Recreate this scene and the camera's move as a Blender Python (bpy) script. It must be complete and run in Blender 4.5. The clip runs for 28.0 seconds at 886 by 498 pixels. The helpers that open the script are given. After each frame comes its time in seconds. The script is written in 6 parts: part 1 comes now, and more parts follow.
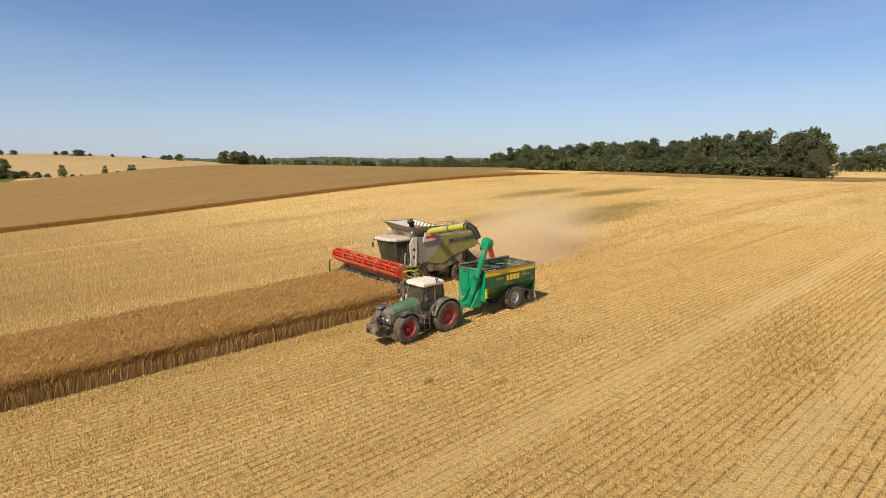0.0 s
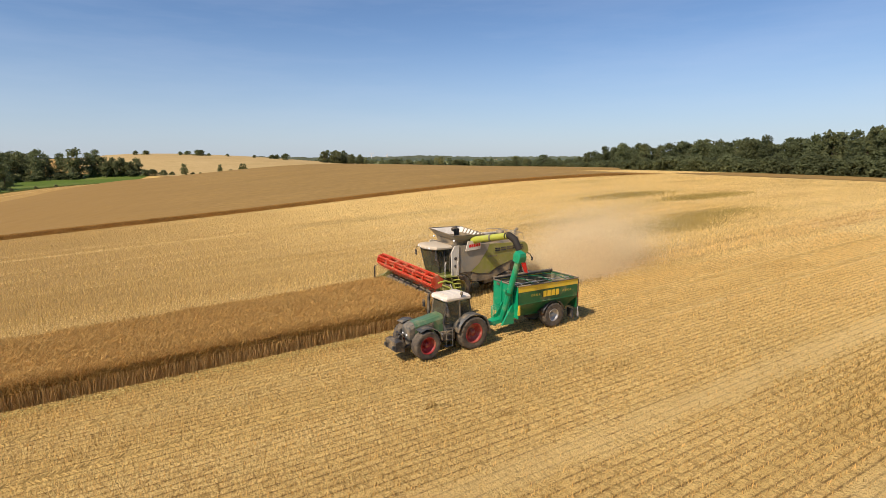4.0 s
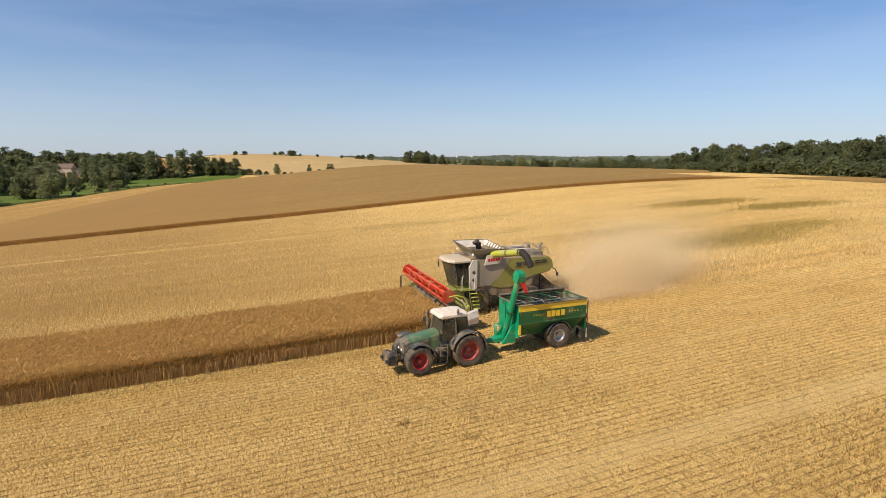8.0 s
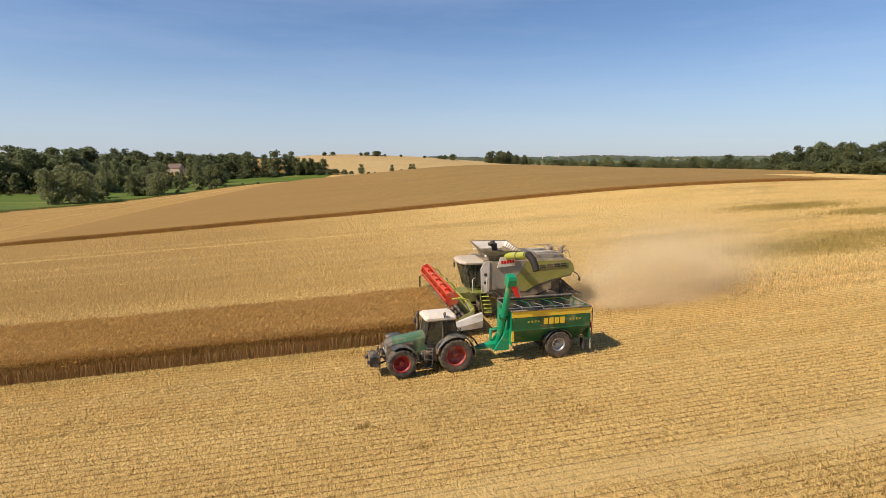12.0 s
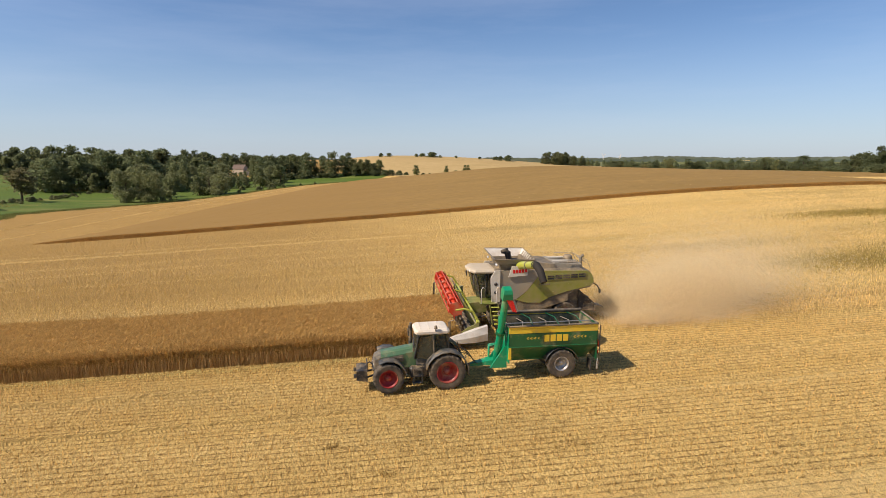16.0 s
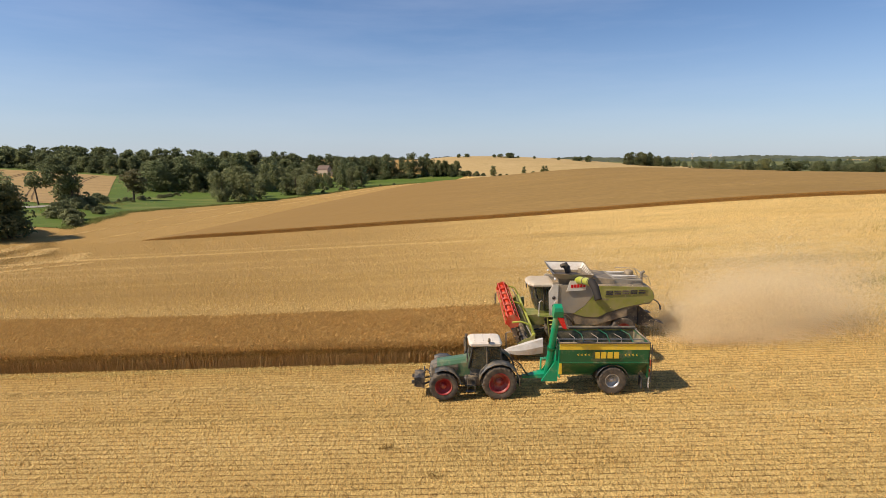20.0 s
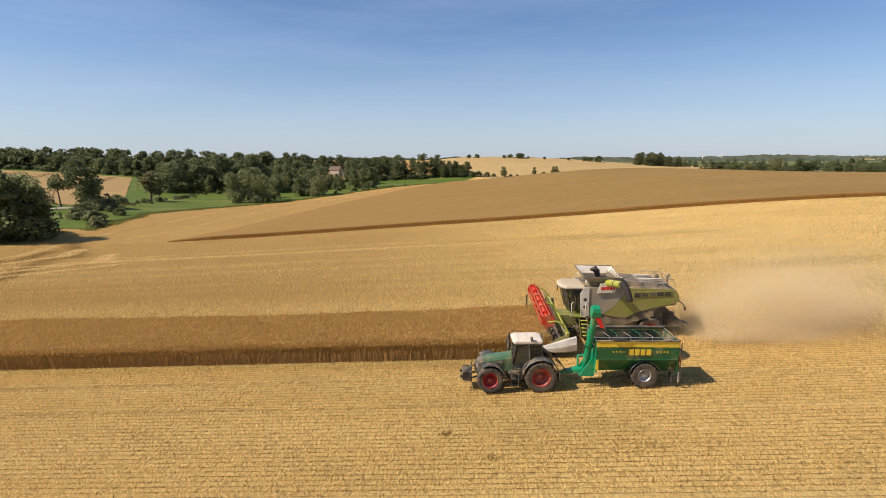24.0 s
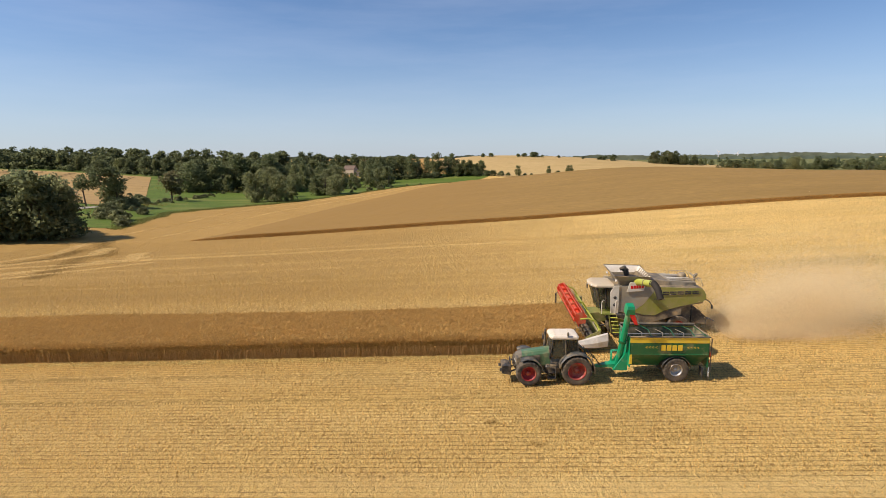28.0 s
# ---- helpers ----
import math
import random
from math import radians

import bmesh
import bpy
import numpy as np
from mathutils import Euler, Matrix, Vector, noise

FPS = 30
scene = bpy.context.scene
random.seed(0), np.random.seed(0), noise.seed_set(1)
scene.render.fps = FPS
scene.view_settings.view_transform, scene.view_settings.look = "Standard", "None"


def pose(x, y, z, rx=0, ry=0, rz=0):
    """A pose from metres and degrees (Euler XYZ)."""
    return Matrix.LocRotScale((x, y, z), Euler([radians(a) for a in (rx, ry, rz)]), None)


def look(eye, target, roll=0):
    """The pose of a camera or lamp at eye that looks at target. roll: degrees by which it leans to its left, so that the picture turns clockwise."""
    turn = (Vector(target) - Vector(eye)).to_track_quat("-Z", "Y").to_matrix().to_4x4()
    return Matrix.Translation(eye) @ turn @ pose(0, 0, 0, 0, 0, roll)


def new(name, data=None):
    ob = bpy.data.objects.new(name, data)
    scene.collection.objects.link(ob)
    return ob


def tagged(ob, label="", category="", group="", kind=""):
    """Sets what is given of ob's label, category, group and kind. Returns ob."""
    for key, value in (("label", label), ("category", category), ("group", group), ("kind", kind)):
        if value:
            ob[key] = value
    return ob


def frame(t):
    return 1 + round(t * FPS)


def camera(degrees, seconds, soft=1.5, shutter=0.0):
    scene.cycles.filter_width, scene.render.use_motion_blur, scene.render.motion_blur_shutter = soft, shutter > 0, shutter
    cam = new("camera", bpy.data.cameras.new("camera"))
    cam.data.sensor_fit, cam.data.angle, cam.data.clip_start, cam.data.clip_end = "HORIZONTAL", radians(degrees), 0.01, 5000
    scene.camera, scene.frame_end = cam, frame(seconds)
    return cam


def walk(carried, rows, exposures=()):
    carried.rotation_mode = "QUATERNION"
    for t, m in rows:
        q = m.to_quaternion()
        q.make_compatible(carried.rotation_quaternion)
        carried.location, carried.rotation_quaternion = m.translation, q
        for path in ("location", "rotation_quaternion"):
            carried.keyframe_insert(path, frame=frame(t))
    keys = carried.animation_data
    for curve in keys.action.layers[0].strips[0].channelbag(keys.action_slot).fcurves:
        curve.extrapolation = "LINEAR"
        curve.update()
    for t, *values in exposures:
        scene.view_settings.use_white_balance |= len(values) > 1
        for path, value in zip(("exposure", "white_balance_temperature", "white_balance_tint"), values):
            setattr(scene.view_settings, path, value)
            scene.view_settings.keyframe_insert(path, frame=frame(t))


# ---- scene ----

# ---------------------------------------------------------------- camera
cam = camera(78.2, 28.0, soft=0.5)
ROWS = [
    (0, -11.32, 6.15, 9.66, -9.35, 0.02, -40.32),
    (0.5, -10.86, 6.09, 9.67, -9.38, -0.00, -39.49),
    (1, -10.43, 6.09, 9.75, -9.39, -0.03, -38.22),
    (1.5, -9.97, 6.07, 9.78, -9.41, -0.05, -36.85),
    (2, -9.49, 6.00, 9.83, -9.43, -0.07, -35.88),
    (2.5, -8.97, 5.89, 9.84, -9.47, -0.07, -34.54),
    (3, -8.45, 5.74, 9.93, -9.48, -0.07, -33.26),
    (3.5, -7.94, 5.59, 10.01, -9.50, -0.06, -31.89),
    (4, -7.46, 5.41, 10.12, -9.50, -0.05, -30.35),
    (4.5, -7.00, 5.18, 10.16, -9.51, -0.03, -28.74),
    (6.5, -5.46, 3.54, 10.90, -9.50, 0.09, -25.49),
    (7, -4.86, 3.38, 11.00, -9.51, 0.07, -24.52),
    (7.5, -4.24, 3.27, 11.09, -9.53, 0.04, -23.21),
    (8, -3.64, 3.22, 11.14, -9.56, 0.02, -21.49),
    (8.5, -3.03, 3.19, 11.15, -9.57, -0.00, -19.30),
    (9, -2.44, 3.15, 11.17, -9.57, -0.02, -17.59),
    (9.5, -1.87, 3.12, 11.18, -9.57, -0.05, -16.25),
    (10, -1.31, 3.06, 11.15, -9.57, -0.07, -14.83),
    (10.5, -0.71, 2.95, 11.10, -9.57, -0.10, -13.83),
    (11, -0.07, 2.84, 11.06, -9.57, -0.11, -13.29),
    (11.5, 0.63, 2.73, 11.00, -9.55, -0.10, -12.88),
    (12, 1.31, 2.68, 10.98, -9.52, -0.07, -12.55),
    (12.5, 1.94, 2.70, 10.99, -9.49, -0.04, -11.55),
    (13, 2.53, 2.76, 11.00, -9.48, -0.02, -9.39),
    (13.5, 3.07, 2.84, 11.03, -9.47, -0.00, -7.80),
    (15.5, 4.33, 3.69, 11.04, -9.40, -0.07, -6.59),
    (16, 4.64, 3.81, 11.10, -9.41, -0.07, -6.54),
    (16.5, 4.94, 3.91, 11.18, -9.41, -0.08, -4.82),
    (17, 5.24, 3.93, 11.28, -9.41, -0.08, -3.24),
    (17.5, 5.53, 3.85, 11.42, -9.41, -0.08, -2.22),
    (18, 5.74, 3.68, 11.58, -9.40, -0.08, -0.99),
    (18.5, 5.82, 3.42, 11.73, -9.40, -0.10, -0.48),
    (19, 5.78, 3.08, 11.89, -9.41, -0.12, 0.50),
    (19.5, 5.69, 2.71, 12.04, -9.42, -0.15, 1.27),
    (20, 5.57, 2.33, 12.19, -9.43, -0.19, 1.61),
    (20.5, 5.39, 1.97, 12.34, -9.44, -0.24, 1.80),
    (21, 5.17, 1.61, 12.48, -9.45, -0.29, 1.89),
    (21.5, 4.95, 1.25, 12.64, -9.46, -0.33, 2.08),
    (23.5, 3.82, -0.08, 12.95, -9.43, -0.32, 2.45),
    (24, 3.55, -0.30, 12.96, -9.43, -0.31, 2.49),
    (24.5, 3.30, -0.51, 12.96, -9.44, -0.30, 2.58),
    (25, 3.06, -0.71, 12.95, -9.44, -0.30, 2.85),
    (25.5, 2.81, -0.87, 12.99, -9.45, -0.32, 2.86),
    (26, 2.58, -1.07, 13.05, -9.46, -0.35, 2.80),
    (26.5, 2.39, -1.30, 13.12, -9.47, -0.38, 2.88),
    (27, 2.22, -1.57, 13.18, -9.50, -0.41, 3.55),
    (27.5, 2.08, -1.85, 13.28, -9.53, -0.44, 3.79),
    (28, 1.97, -2.14, 13.37, -9.57, -0.47, 3.81),
]
walk(cam, [(t, pose(x, y, z, 90 + pitch, 0, yaw) @ pose(0, 0, 0, 0, 0, roll)) for t, x, y, z, pitch, roll, yaw in ROWS],
     exposures=[(0.0, 0.29, 6500, 12.5), (4.5, 0.32, 6500, 12.5), (14.0, 0.33, 6500, 12.5), (19.0, 0.31, 6500, 12.5), (24.0, 0.35, 6500, 12.5), (28.0, 0.35, 6500, 12.5)])

# ---------------------------------------------------------------- sky, sun, exposure
SUN_DIR = Vector((-0.645, -0.18, 0.69)).normalized()
world = bpy.data.worlds.new("sky")
scene.world = world
world.use_nodes = True
wn, wl = world.node_tree.nodes, world.node_tree.links
wn.clear()
sky = wn.new("ShaderNodeTexSky")
sky.sky_type, sky.sun_disc = "NISHITA", False
sky.sun_elevation = math.asin(SUN_DIR.z)
sky.sun_rotation = math.atan2(SUN_DIR.x, SUN_DIR.y)
sky.altitude, sky.air_density, sky.dust_density, sky.ozone_density = 60, 0.9, 0.35, 6.0
bg = wn.new("ShaderNodeBackground")
bg.inputs[1].default_value = 0.092
# thin streaks of high cloud
ct = wn.new("ShaderNodeTexCoord")
cm = wn.new("ShaderNodeMapping")
cm.inputs["Scale"].default_value, cm.inputs["Rotation"].default_value = (1.2, 1.2, 9.0), (radians(6), radians(9), 0)
cn = wn.new("ShaderNodeTexNoise")
cn.inputs["Scale"].default_value, cn.inputs["Detail"].default_value, cn.inputs["Roughness"].default_value = 1.6, 6.0, 0.62
cr = wn.new("ShaderNodeMapRange")
for k_, v_ in (("From Min", 0.42), ("From Max", 0.82), ("To Min", 0.0), ("To Max", 0.13)):
    cr.inputs[k_].default_value = v_
cx_ = wn.new("ShaderNodeMix")
cx_.data_type = "RGBA"
cx_.inputs[7].default_value = (7.6, 8.0, 9.2, 1)
wl.new(ct.outputs["Generated"], cm.inputs[0])
wl.new(cm.outputs[0], cn.inputs["Vector"])
wl.new(cn.outputs[0], cr.inputs["Value"])
wl.new(cr.outputs[0], cx_.inputs[0])
wl.new(sky.outputs[0], cx_.inputs[6])
# pale haze low over the horizon, all round
cs = wn.new("ShaderNodeSeparateXYZ")
wl.new(ct.outputs["Generated"], cs.inputs[0])
ch_ = wn.new("ShaderNodeMapRange")
ch_.interpolation_type = "SMOOTHSTEP"
for k_, v_ in (("From Min", -0.06), ("From Max", 0.24), ("To Min", 0.72), ("To Max", 0.0)):
    ch_.inputs[k_].default_value = v_
wl.new(cs.outputs[2], ch_.inputs["Value"])
chm = wn.new("ShaderNodeMix")
chm.data_type = "RGBA"
chm.inputs[7].default_value = (4.35, 5.05, 6.0, 1)
wl.new(ch_.outputs[0], chm.inputs[0])
wl.new(cx_.outputs[2], chm.inputs[6])
wl.new(chm.outputs[2], bg.inputs[0])
wl.new(bg.outputs[0], wn.new("ShaderNodeOutputWorld").inputs[0])
sun = new("sun", bpy.data.lights.new("sun", "SUN"))
sun.data.energy, sun.data.angle, sun.data.color = 4.8, radians(0.55), (1.0, 0.88, 0.74)
sun.matrix_world = look((0, 0, 90), Vector((0, 0, 90)) - SUN_DIR)


# ---------------------------------------------------------------- materials
def mat(name, base, rough=0.6, metal=0.0, vary=0.12, scale=3.0, dust=0.0, dust_col=(0.42, 0.31, 0.17), zone_col=(0.36, 0.21, 0.062), bump=0.0, bump_scale=40.0, coat=0.0,
        spec=0.5, rand=0.0, translucent=0.0, stretch=(1, 1, 1), grain=0.0, grain_scale=25.0, island=0.0, zone=0.0):
    """A surface: base colour varied at two scales, settled dust in patches, fine relief."""
    m = bpy.data.materials.new(name)
    m.use_nodes = True
    n, l = m.node_tree.nodes, m.node_tree.links
    b = n["Principled BSDF"]
    co = n.new("ShaderNodeTexCoord")
    mp = n.new("ShaderNodeMapping")
    mp.inputs["Scale"].default_value = stretch
    l.new(co.outputs["Object"], mp.inputs[0])

    def noi(s, detail=4.0, rough_=0.6):
        t = n.new("ShaderNodeTexNoise")
        t.inputs["Scale"].default_value, t.inputs["Detail"].default_value, t.inputs["Roughness"].default_value = s, detail, rough_
        l.new(mp.outputs[0], t.inputs["Vector"])
        return t.outputs[0]

    def ramp(src, lo, hi):
        r = n.new("ShaderNodeMapRange")
        r.inputs["From Min"].default_value, r.inputs["From Max"].default_value = lo, hi
        l.new(src, r.inputs["Value"])
        return r.outputs[0]

    def mix(fac, a, c, kind="MIX"):
        x = n.new("ShaderNodeMix")
        x.data_type, x.blend_type = "RGBA", kind
        for sock, v in ((x.inputs[0], fac), (x.inputs[6], a), (x.inputs[7], c)):
            if hasattr(v, "is_output"):
                l.new(v, sock)
            else:
                sock.default_value = v if isinstance(v, float) else (*v, 1)
        return x.outputs[2]
    dark = tuple(c * (1 - vary) for c in base)
    lite = tuple(min(1, c * (1 + vary)) for c in base)
    col = mix(ramp(noi(scale), 0.3, 0.7), dark, lite)
    if grain:
        g = ramp(noi(grain_scale, 3.0), 0.25, 0.75)
        col = mix(g, col, tuple(c * (1 - grain) for c in base))
    if island:
        gi = n.new("ShaderNodeNewGeometry")
        hi = n.new("ShaderNodeHueSaturation")
        l.new(ramp(gi.outputs["Random Per Island"], 0.0, 1.0), hi.inputs["Value"])
        mi = hi.inputs["Value"].links[0].from_node
        mi.inputs["To Min"].default_value, mi.inputs["To Max"].default_value = 1 - island, 1 + island
        l.new(col, hi.inputs["Color"])
        col = hi.outputs[0]
    if rand:
        oi = n.new("ShaderNodeObjectInfo")
        hs = n.new("ShaderNodeHueSaturation")
        l.new(ramp(oi.outputs["Random"], 0.0, 1.0), hs.inputs["Value"])
        mr = hs.inputs["Value"].links[0].from_node
        mr.inputs["To Min"].default_value, mr.inputs["To Max"].default_value = 1 - rand, 1 + rand
        l.new(col, hs.inputs["Color"])
        col = hs.outputs[0]
    if dust:
        d = ramp(noi(scale * 0.7 + 0.3, 6.0, 0.7), 0.62 - dust * 0.5, 0.95 - dust * 0.4)
        col = mix(d, col, dust_col)
    if zone:
        col = mix(backlit_fac(n, l, co, zone), col, zone_col)
    l.new(col, b.inputs["Base Color"])
    rr = n.new("ShaderNodeMapRange")
    rr.inputs["To Min"].default_value, rr.inputs["To Max"].default_value = max(0.03, rough - 0.1), min(1, rough + 0.12)
    l.new(noi(scale * 3), rr.inputs["Value"])
    l.new(rr.outputs[0], b.inputs["Roughness"])
    b.inputs["Metallic"].default_value = metal
    b.inputs["Specular IOR Level"].default_value = spec
    b.inputs["Coat Weight"].default_value = coat
    if bump:
        bp = n.new("ShaderNodeBump")
        bp.inputs["Strength"].default_value = bump
        bp.inputs["Distance"].default_value = 0.05
        l.new(noi(bump_scale, 5.0), bp.inputs["Height"])
        l.new(bp.outputs[0], b.inputs["Normal"])
    if translucent:
        tr = n.new("ShaderNodeBsdfTranslucent")
        l.new(col, tr.inputs[0])
        ms = n.new("ShaderNodeMixShader")
        ms.inputs[0].default_value = translucent
        l.new(b.outputs[0], ms.inputs[1])
        l.new(tr.outputs[0], ms.inputs[2])
        l.new(ms.outputs[0], n["Material Output"].inputs[0])
    return m


def backlit_fac(n, l, co, most):
    """Browner tone towards -x, most beyond the uncut strip: backlit look put into colour."""
    s = n.new("ShaderNodeSeparateXYZ")
    l.new(co.outputs["Object"], s.inputs[0])
    out = []
    for k, (lo, hi) in ((0, (44, -24)), (1, (38, 58))):
        r = n.new("ShaderNodeMapRange")
        r.interpolation_type = "SMOOTHSTEP"
        r.inputs["From Min"].default_value, r.inputs["From Max"].default_value = min(lo, hi), max(lo, hi)
        r.inputs["To Min"].default_value, r.inputs["To Max"].default_value = (0.44, 1) if hi > lo else (1, 0)
        l.new(s.outputs[k], r.inputs["Value"])
        out.append(r.outputs[0])
    q = n.new("ShaderNodeMath")
    q.operation = "MULTIPLY"
    l.new(out[0], q.inputs[0])
    l.new(out[1], q.inputs[1])
    p = n.new("ShaderNodeMath")
    p.operation = "MULTIPLY"
    p.inputs[1].default_value = most
    l.new(q.outputs[0], p.inputs[0])
    return p.outputs[0]


def field_mat(name, cols, row_gap, streak, row_depth=0.5, relief=0.6, fine=6.0, patch=0.0, patch_col=(0.2, 0.17, 0.06), row_wander=0.0, zone=0.0, lanes=(), speck=0.72):
    """Ground of a field: straw colours in long streaks along the rows, row lines, coarse and fine grain."""
    m = bpy.data.materials.new(name)
    m.use_nodes = True
    n, l = m.node_tree.nodes, m.node_tree.links
    b = n["Principled BSDF"]
    co = n.new("ShaderNodeTexCoord")

    def noi(s, st=(1, 1, 1), detail=4.0, ro=0.6):
        mp = n.new("ShaderNodeMapping")
        mp.inputs["Scale"].default_value = st
        l.new(co.outputs["Object"], mp.inputs[0])
        t = n.new("ShaderNodeTexNoise")
        t.inputs["Scale"].default_value, t.inputs["Detail"].default_value, t.inputs["Roughness"].default_value = s, detail, ro
        l.new(mp.outputs[0], t.inputs["Vector"])
        return t.outputs[0]

    def ramp(src, lo, hi, a=0.0, c=1.0):
        r = n.new("ShaderNodeMapRange")
        for k, v in (("From Min", lo), ("From Max", hi), ("To Min", a), ("To Max", c)):
            r.inputs[k].default_value = v
        l.new(src, r.inputs["Value"])
        return r.outputs[0]

    def mix(fac, a, c):
        x = n.new("ShaderNodeMix")
        x.data_type = "RGBA"
        for sock, v in ((x.inputs[0], fac), (x.inputs[6], a), (x.inputs[7], c)):
            if hasattr(v, "is_output"):
                l.new(v, sock)
            else:
                sock.default_value = v if isinstance(v, float) else (*v, 1)
        return x.outputs[2]
    c = mix(ramp(noi(1.0, (0.012, streak, 0.1), 5.0), 0.34, 0.66), cols[0], cols[1])
    c = mix(ramp(noi(0.09, (0.6, 1, 1), 5.0, 0.65), 0.45, 0.75, 0.0, 0.55), c, cols[2])
    c = mix(ramp(noi(fine, (0.45, 1, 1), 3.0), 0.35, 0.72, 0.0, 0.6), c, cols[2])
    c = mix(ramp(noi(fine * 2.6, (0.6, 1, 1), 2.0), 0.55, 0.8, 0.0, 0.5), c, tuple(min(1.0, v * 1.35) for v in cols[1]))
    c = mix(ramp(noi(fine * 2.1, (0.7, 1, 1), 4.0, 0.7), 0.53, 0.62, 0.0, speck), c, tuple(v * 0.5 for v in cols[2]))
    height = noi(fine, (1.0, 0.55, 1) if 0 < row_gap < 1 else (0.4, 1, 1), 5.0, 0.7)
    if row_gap:
        sx = n.new("ShaderNodeSeparateXYZ")
        l.new(co.outputs["Object"], sx.inputs[0])
        ad = n.new("ShaderNodeMath")
        ad.operation = "ADD"
        l.new(sx.outputs[1], ad.inputs[0])
        l.new(ramp(noi(0.7, (0.4, 1, 1)), 0.0, 1.0, -0.03, 0.03 + row_wander), ad.inputs[1])
        ml = n.new("ShaderNodeMath")
        ml.operation = "MULTIPLY"
        ml.inputs[1].default_value = 2 * math.pi / row_gap
        l.new(ad.outputs[0], ml.inputs[0])
        si = n.new("ShaderNodeMath")
        si.operation = "SINE"
        l.new(ml.outputs[0], si.inputs[0])
        rowf = n.new("ShaderNodeMath")
        rowf.operation = "MULTIPLY"
        l.new(ramp(si.outputs[0], 0.66, 1.0), rowf.inputs[0])
        l.new(ramp(noi(2.2, (0.8, 1.3, 1), 4.0, 0.7), 0.36, 0.6, row_depth * 0.1, row_depth), rowf.inputs[1])
        if row_gap < 1:  # dark ticks across the rows: shade between bunches of stems, painted on
            c = mix(ramp(noi(5.2, (1.25, 0.5, 1), 3.0, 0.6), 0.55, 0.63, 0.0, 0.66), c, tuple(v * 0.6 for v in cols[2]))
        # row lines: on stubble, the shade along the stem rows painted dark
        c = mix(rowf.outputs[0], c, cols[3])
    if patch:
        c = mix(ramp(noi(0.045, (0.55, 1.3, 1), 6.0, 0.62), 0.52, 0.68, 0.0, patch), c, patch_col)
    for mid, half in lanes:  # driven lanes strewn with pale flattened chaff, fading out past the tractor
        off = n.new("ShaderNodeMath")
        off.operation = "SUBTRACT"
        off.inputs[1].default_value = mid
        l.new(sx.outputs[1], off.inputs[0])
        dist = n.new("ShaderNodeMath")
        dist.operation = "ABSOLUTE"
        l.new(off.outputs[0], dist.inputs[0])
        worn = n.new("ShaderNodeMath")
        worn.operation = "ADD"
        l.new(dist.outputs[0], worn.inputs[0])
        l.new(ramp(noi(1.6, (0.5, 1, 1), 5.0, 0.7), 0.25, 0.75, -0.75, 0.75), worn.inputs[1])
        both = n.new("ShaderNodeMath")
        both.operation = "MULTIPLY"
        l.new(ramp(worn.outputs[0], half + 0.3, half - 0.4, 0.0, 0.36), both.inputs[0])
        l.new(ramp(sx.outputs[0], -10.0, 4.0, 0.2, 1.0), both.inputs[1])
        c = mix(both.outputs[0], c, (0.84, 0.63, 0.265))
    if zone:
        c = mix(backlit_fac(n, l, co, zone), c, (0.325, 0.195, 0.057))
    l.new(c, b.inputs["Base Color"])
    b.inputs["Roughness"].default_value = 0.85
    b.inputs["Specular IOR Level"].default_value = 0.15
    bp = n.new("ShaderNodeBump")
    bp.inputs["Strength"].default_value, bp.inputs["Distance"].default_value = relief, 0.12
    l.new(height, bp.inputs["Height"])
    l.new(bp.outputs[0], b.inputs["Normal"])
    return m


ROW_GAP = 0.365
M_STUBBLE = field_mat("stubble_ground", ((0.81, 0.545, 0.173), (0.94, 0.68, 0.268), (0.53, 0.322, 0.096), (0.14, 0.077, 0.024)), ROW_GAP, 0.16, 0.95, 1.8, 7.0, 0.5, (0.26, 0.185, 0.055), zone=0.84, lanes=((17.9, 0.7), (11.1, 0.8), (25.9, 0.15)))
M_PALE = field_mat("pale_stubble", ((0.4, 0.282, 0.12), (0.45, 0.322, 0.145), (0.34, 0.238, 0.095), (0.3, 0.2, 0.07)), 0, 0.03, 0.3, 0.3, 0.4, 0.35, (0.3, 0.225, 0.085), speck=0.15)
M_BROWNF = field_mat("ripe_far_field", ((0.34, 0.22, 0.085), (0.38, 0.255, 0.1), (0.29, 0.19, 0.075), (0.16, 0.11, 0.045)), 14.0, 0.05, 0.5, 0.3, 0.5, speck=0.3)
M_MEADOW = field_mat("meadow_grass", ((0.086, 0.14, 0.017), (0.108, 0.158, 0.022), (0.066, 0.096, 0.018), (0.06, 0.1, 0.02)), 0, 0.05, 0.3, 0.5, 1.2, 0.75, (0.19, 0.185, 0.05))
M_CROP = mat("ripe_rape_canopy", (0.45, 0.27, 0.087), 0.9, vary=0.2, scale=0.35, bump=0.9, bump_scale=5.0, spec=0.1, grain=0.45, grain_scale=3.2)
# far canopy darkens towards -x in its colour, for the view against the sun
M_CROPFAR = mat("ripe_crop_canopy", (0.295, 0.185, 0.059), 0.9, zone=0.8, zone_col=(0.262, 0.157, 0.048), vary=0.16, scale=0.05, bump=0.6, bump_scale=1.6, spec=0.1, grain=0.3, grain_scale=0.7, stretch=(0.35, 1, 1))
M_POD = mat("dry_pods", (0.54, 0.345, 0.116), 0.85, spec=0.15, translucent=0.4, island=0.25)
# pods darkened in colour, for the shaded near face of the far crop
M_EDGE = mat("crop_edge_pods_shaded", (0.34, 0.2, 0.064), 0.85, spec=0.15, translucent=0.3, island=0.35)
M_STALK = mat("dry_stalks", (0.45, 0.275, 0.1), 0.8, spec=0.2, island=0.3)
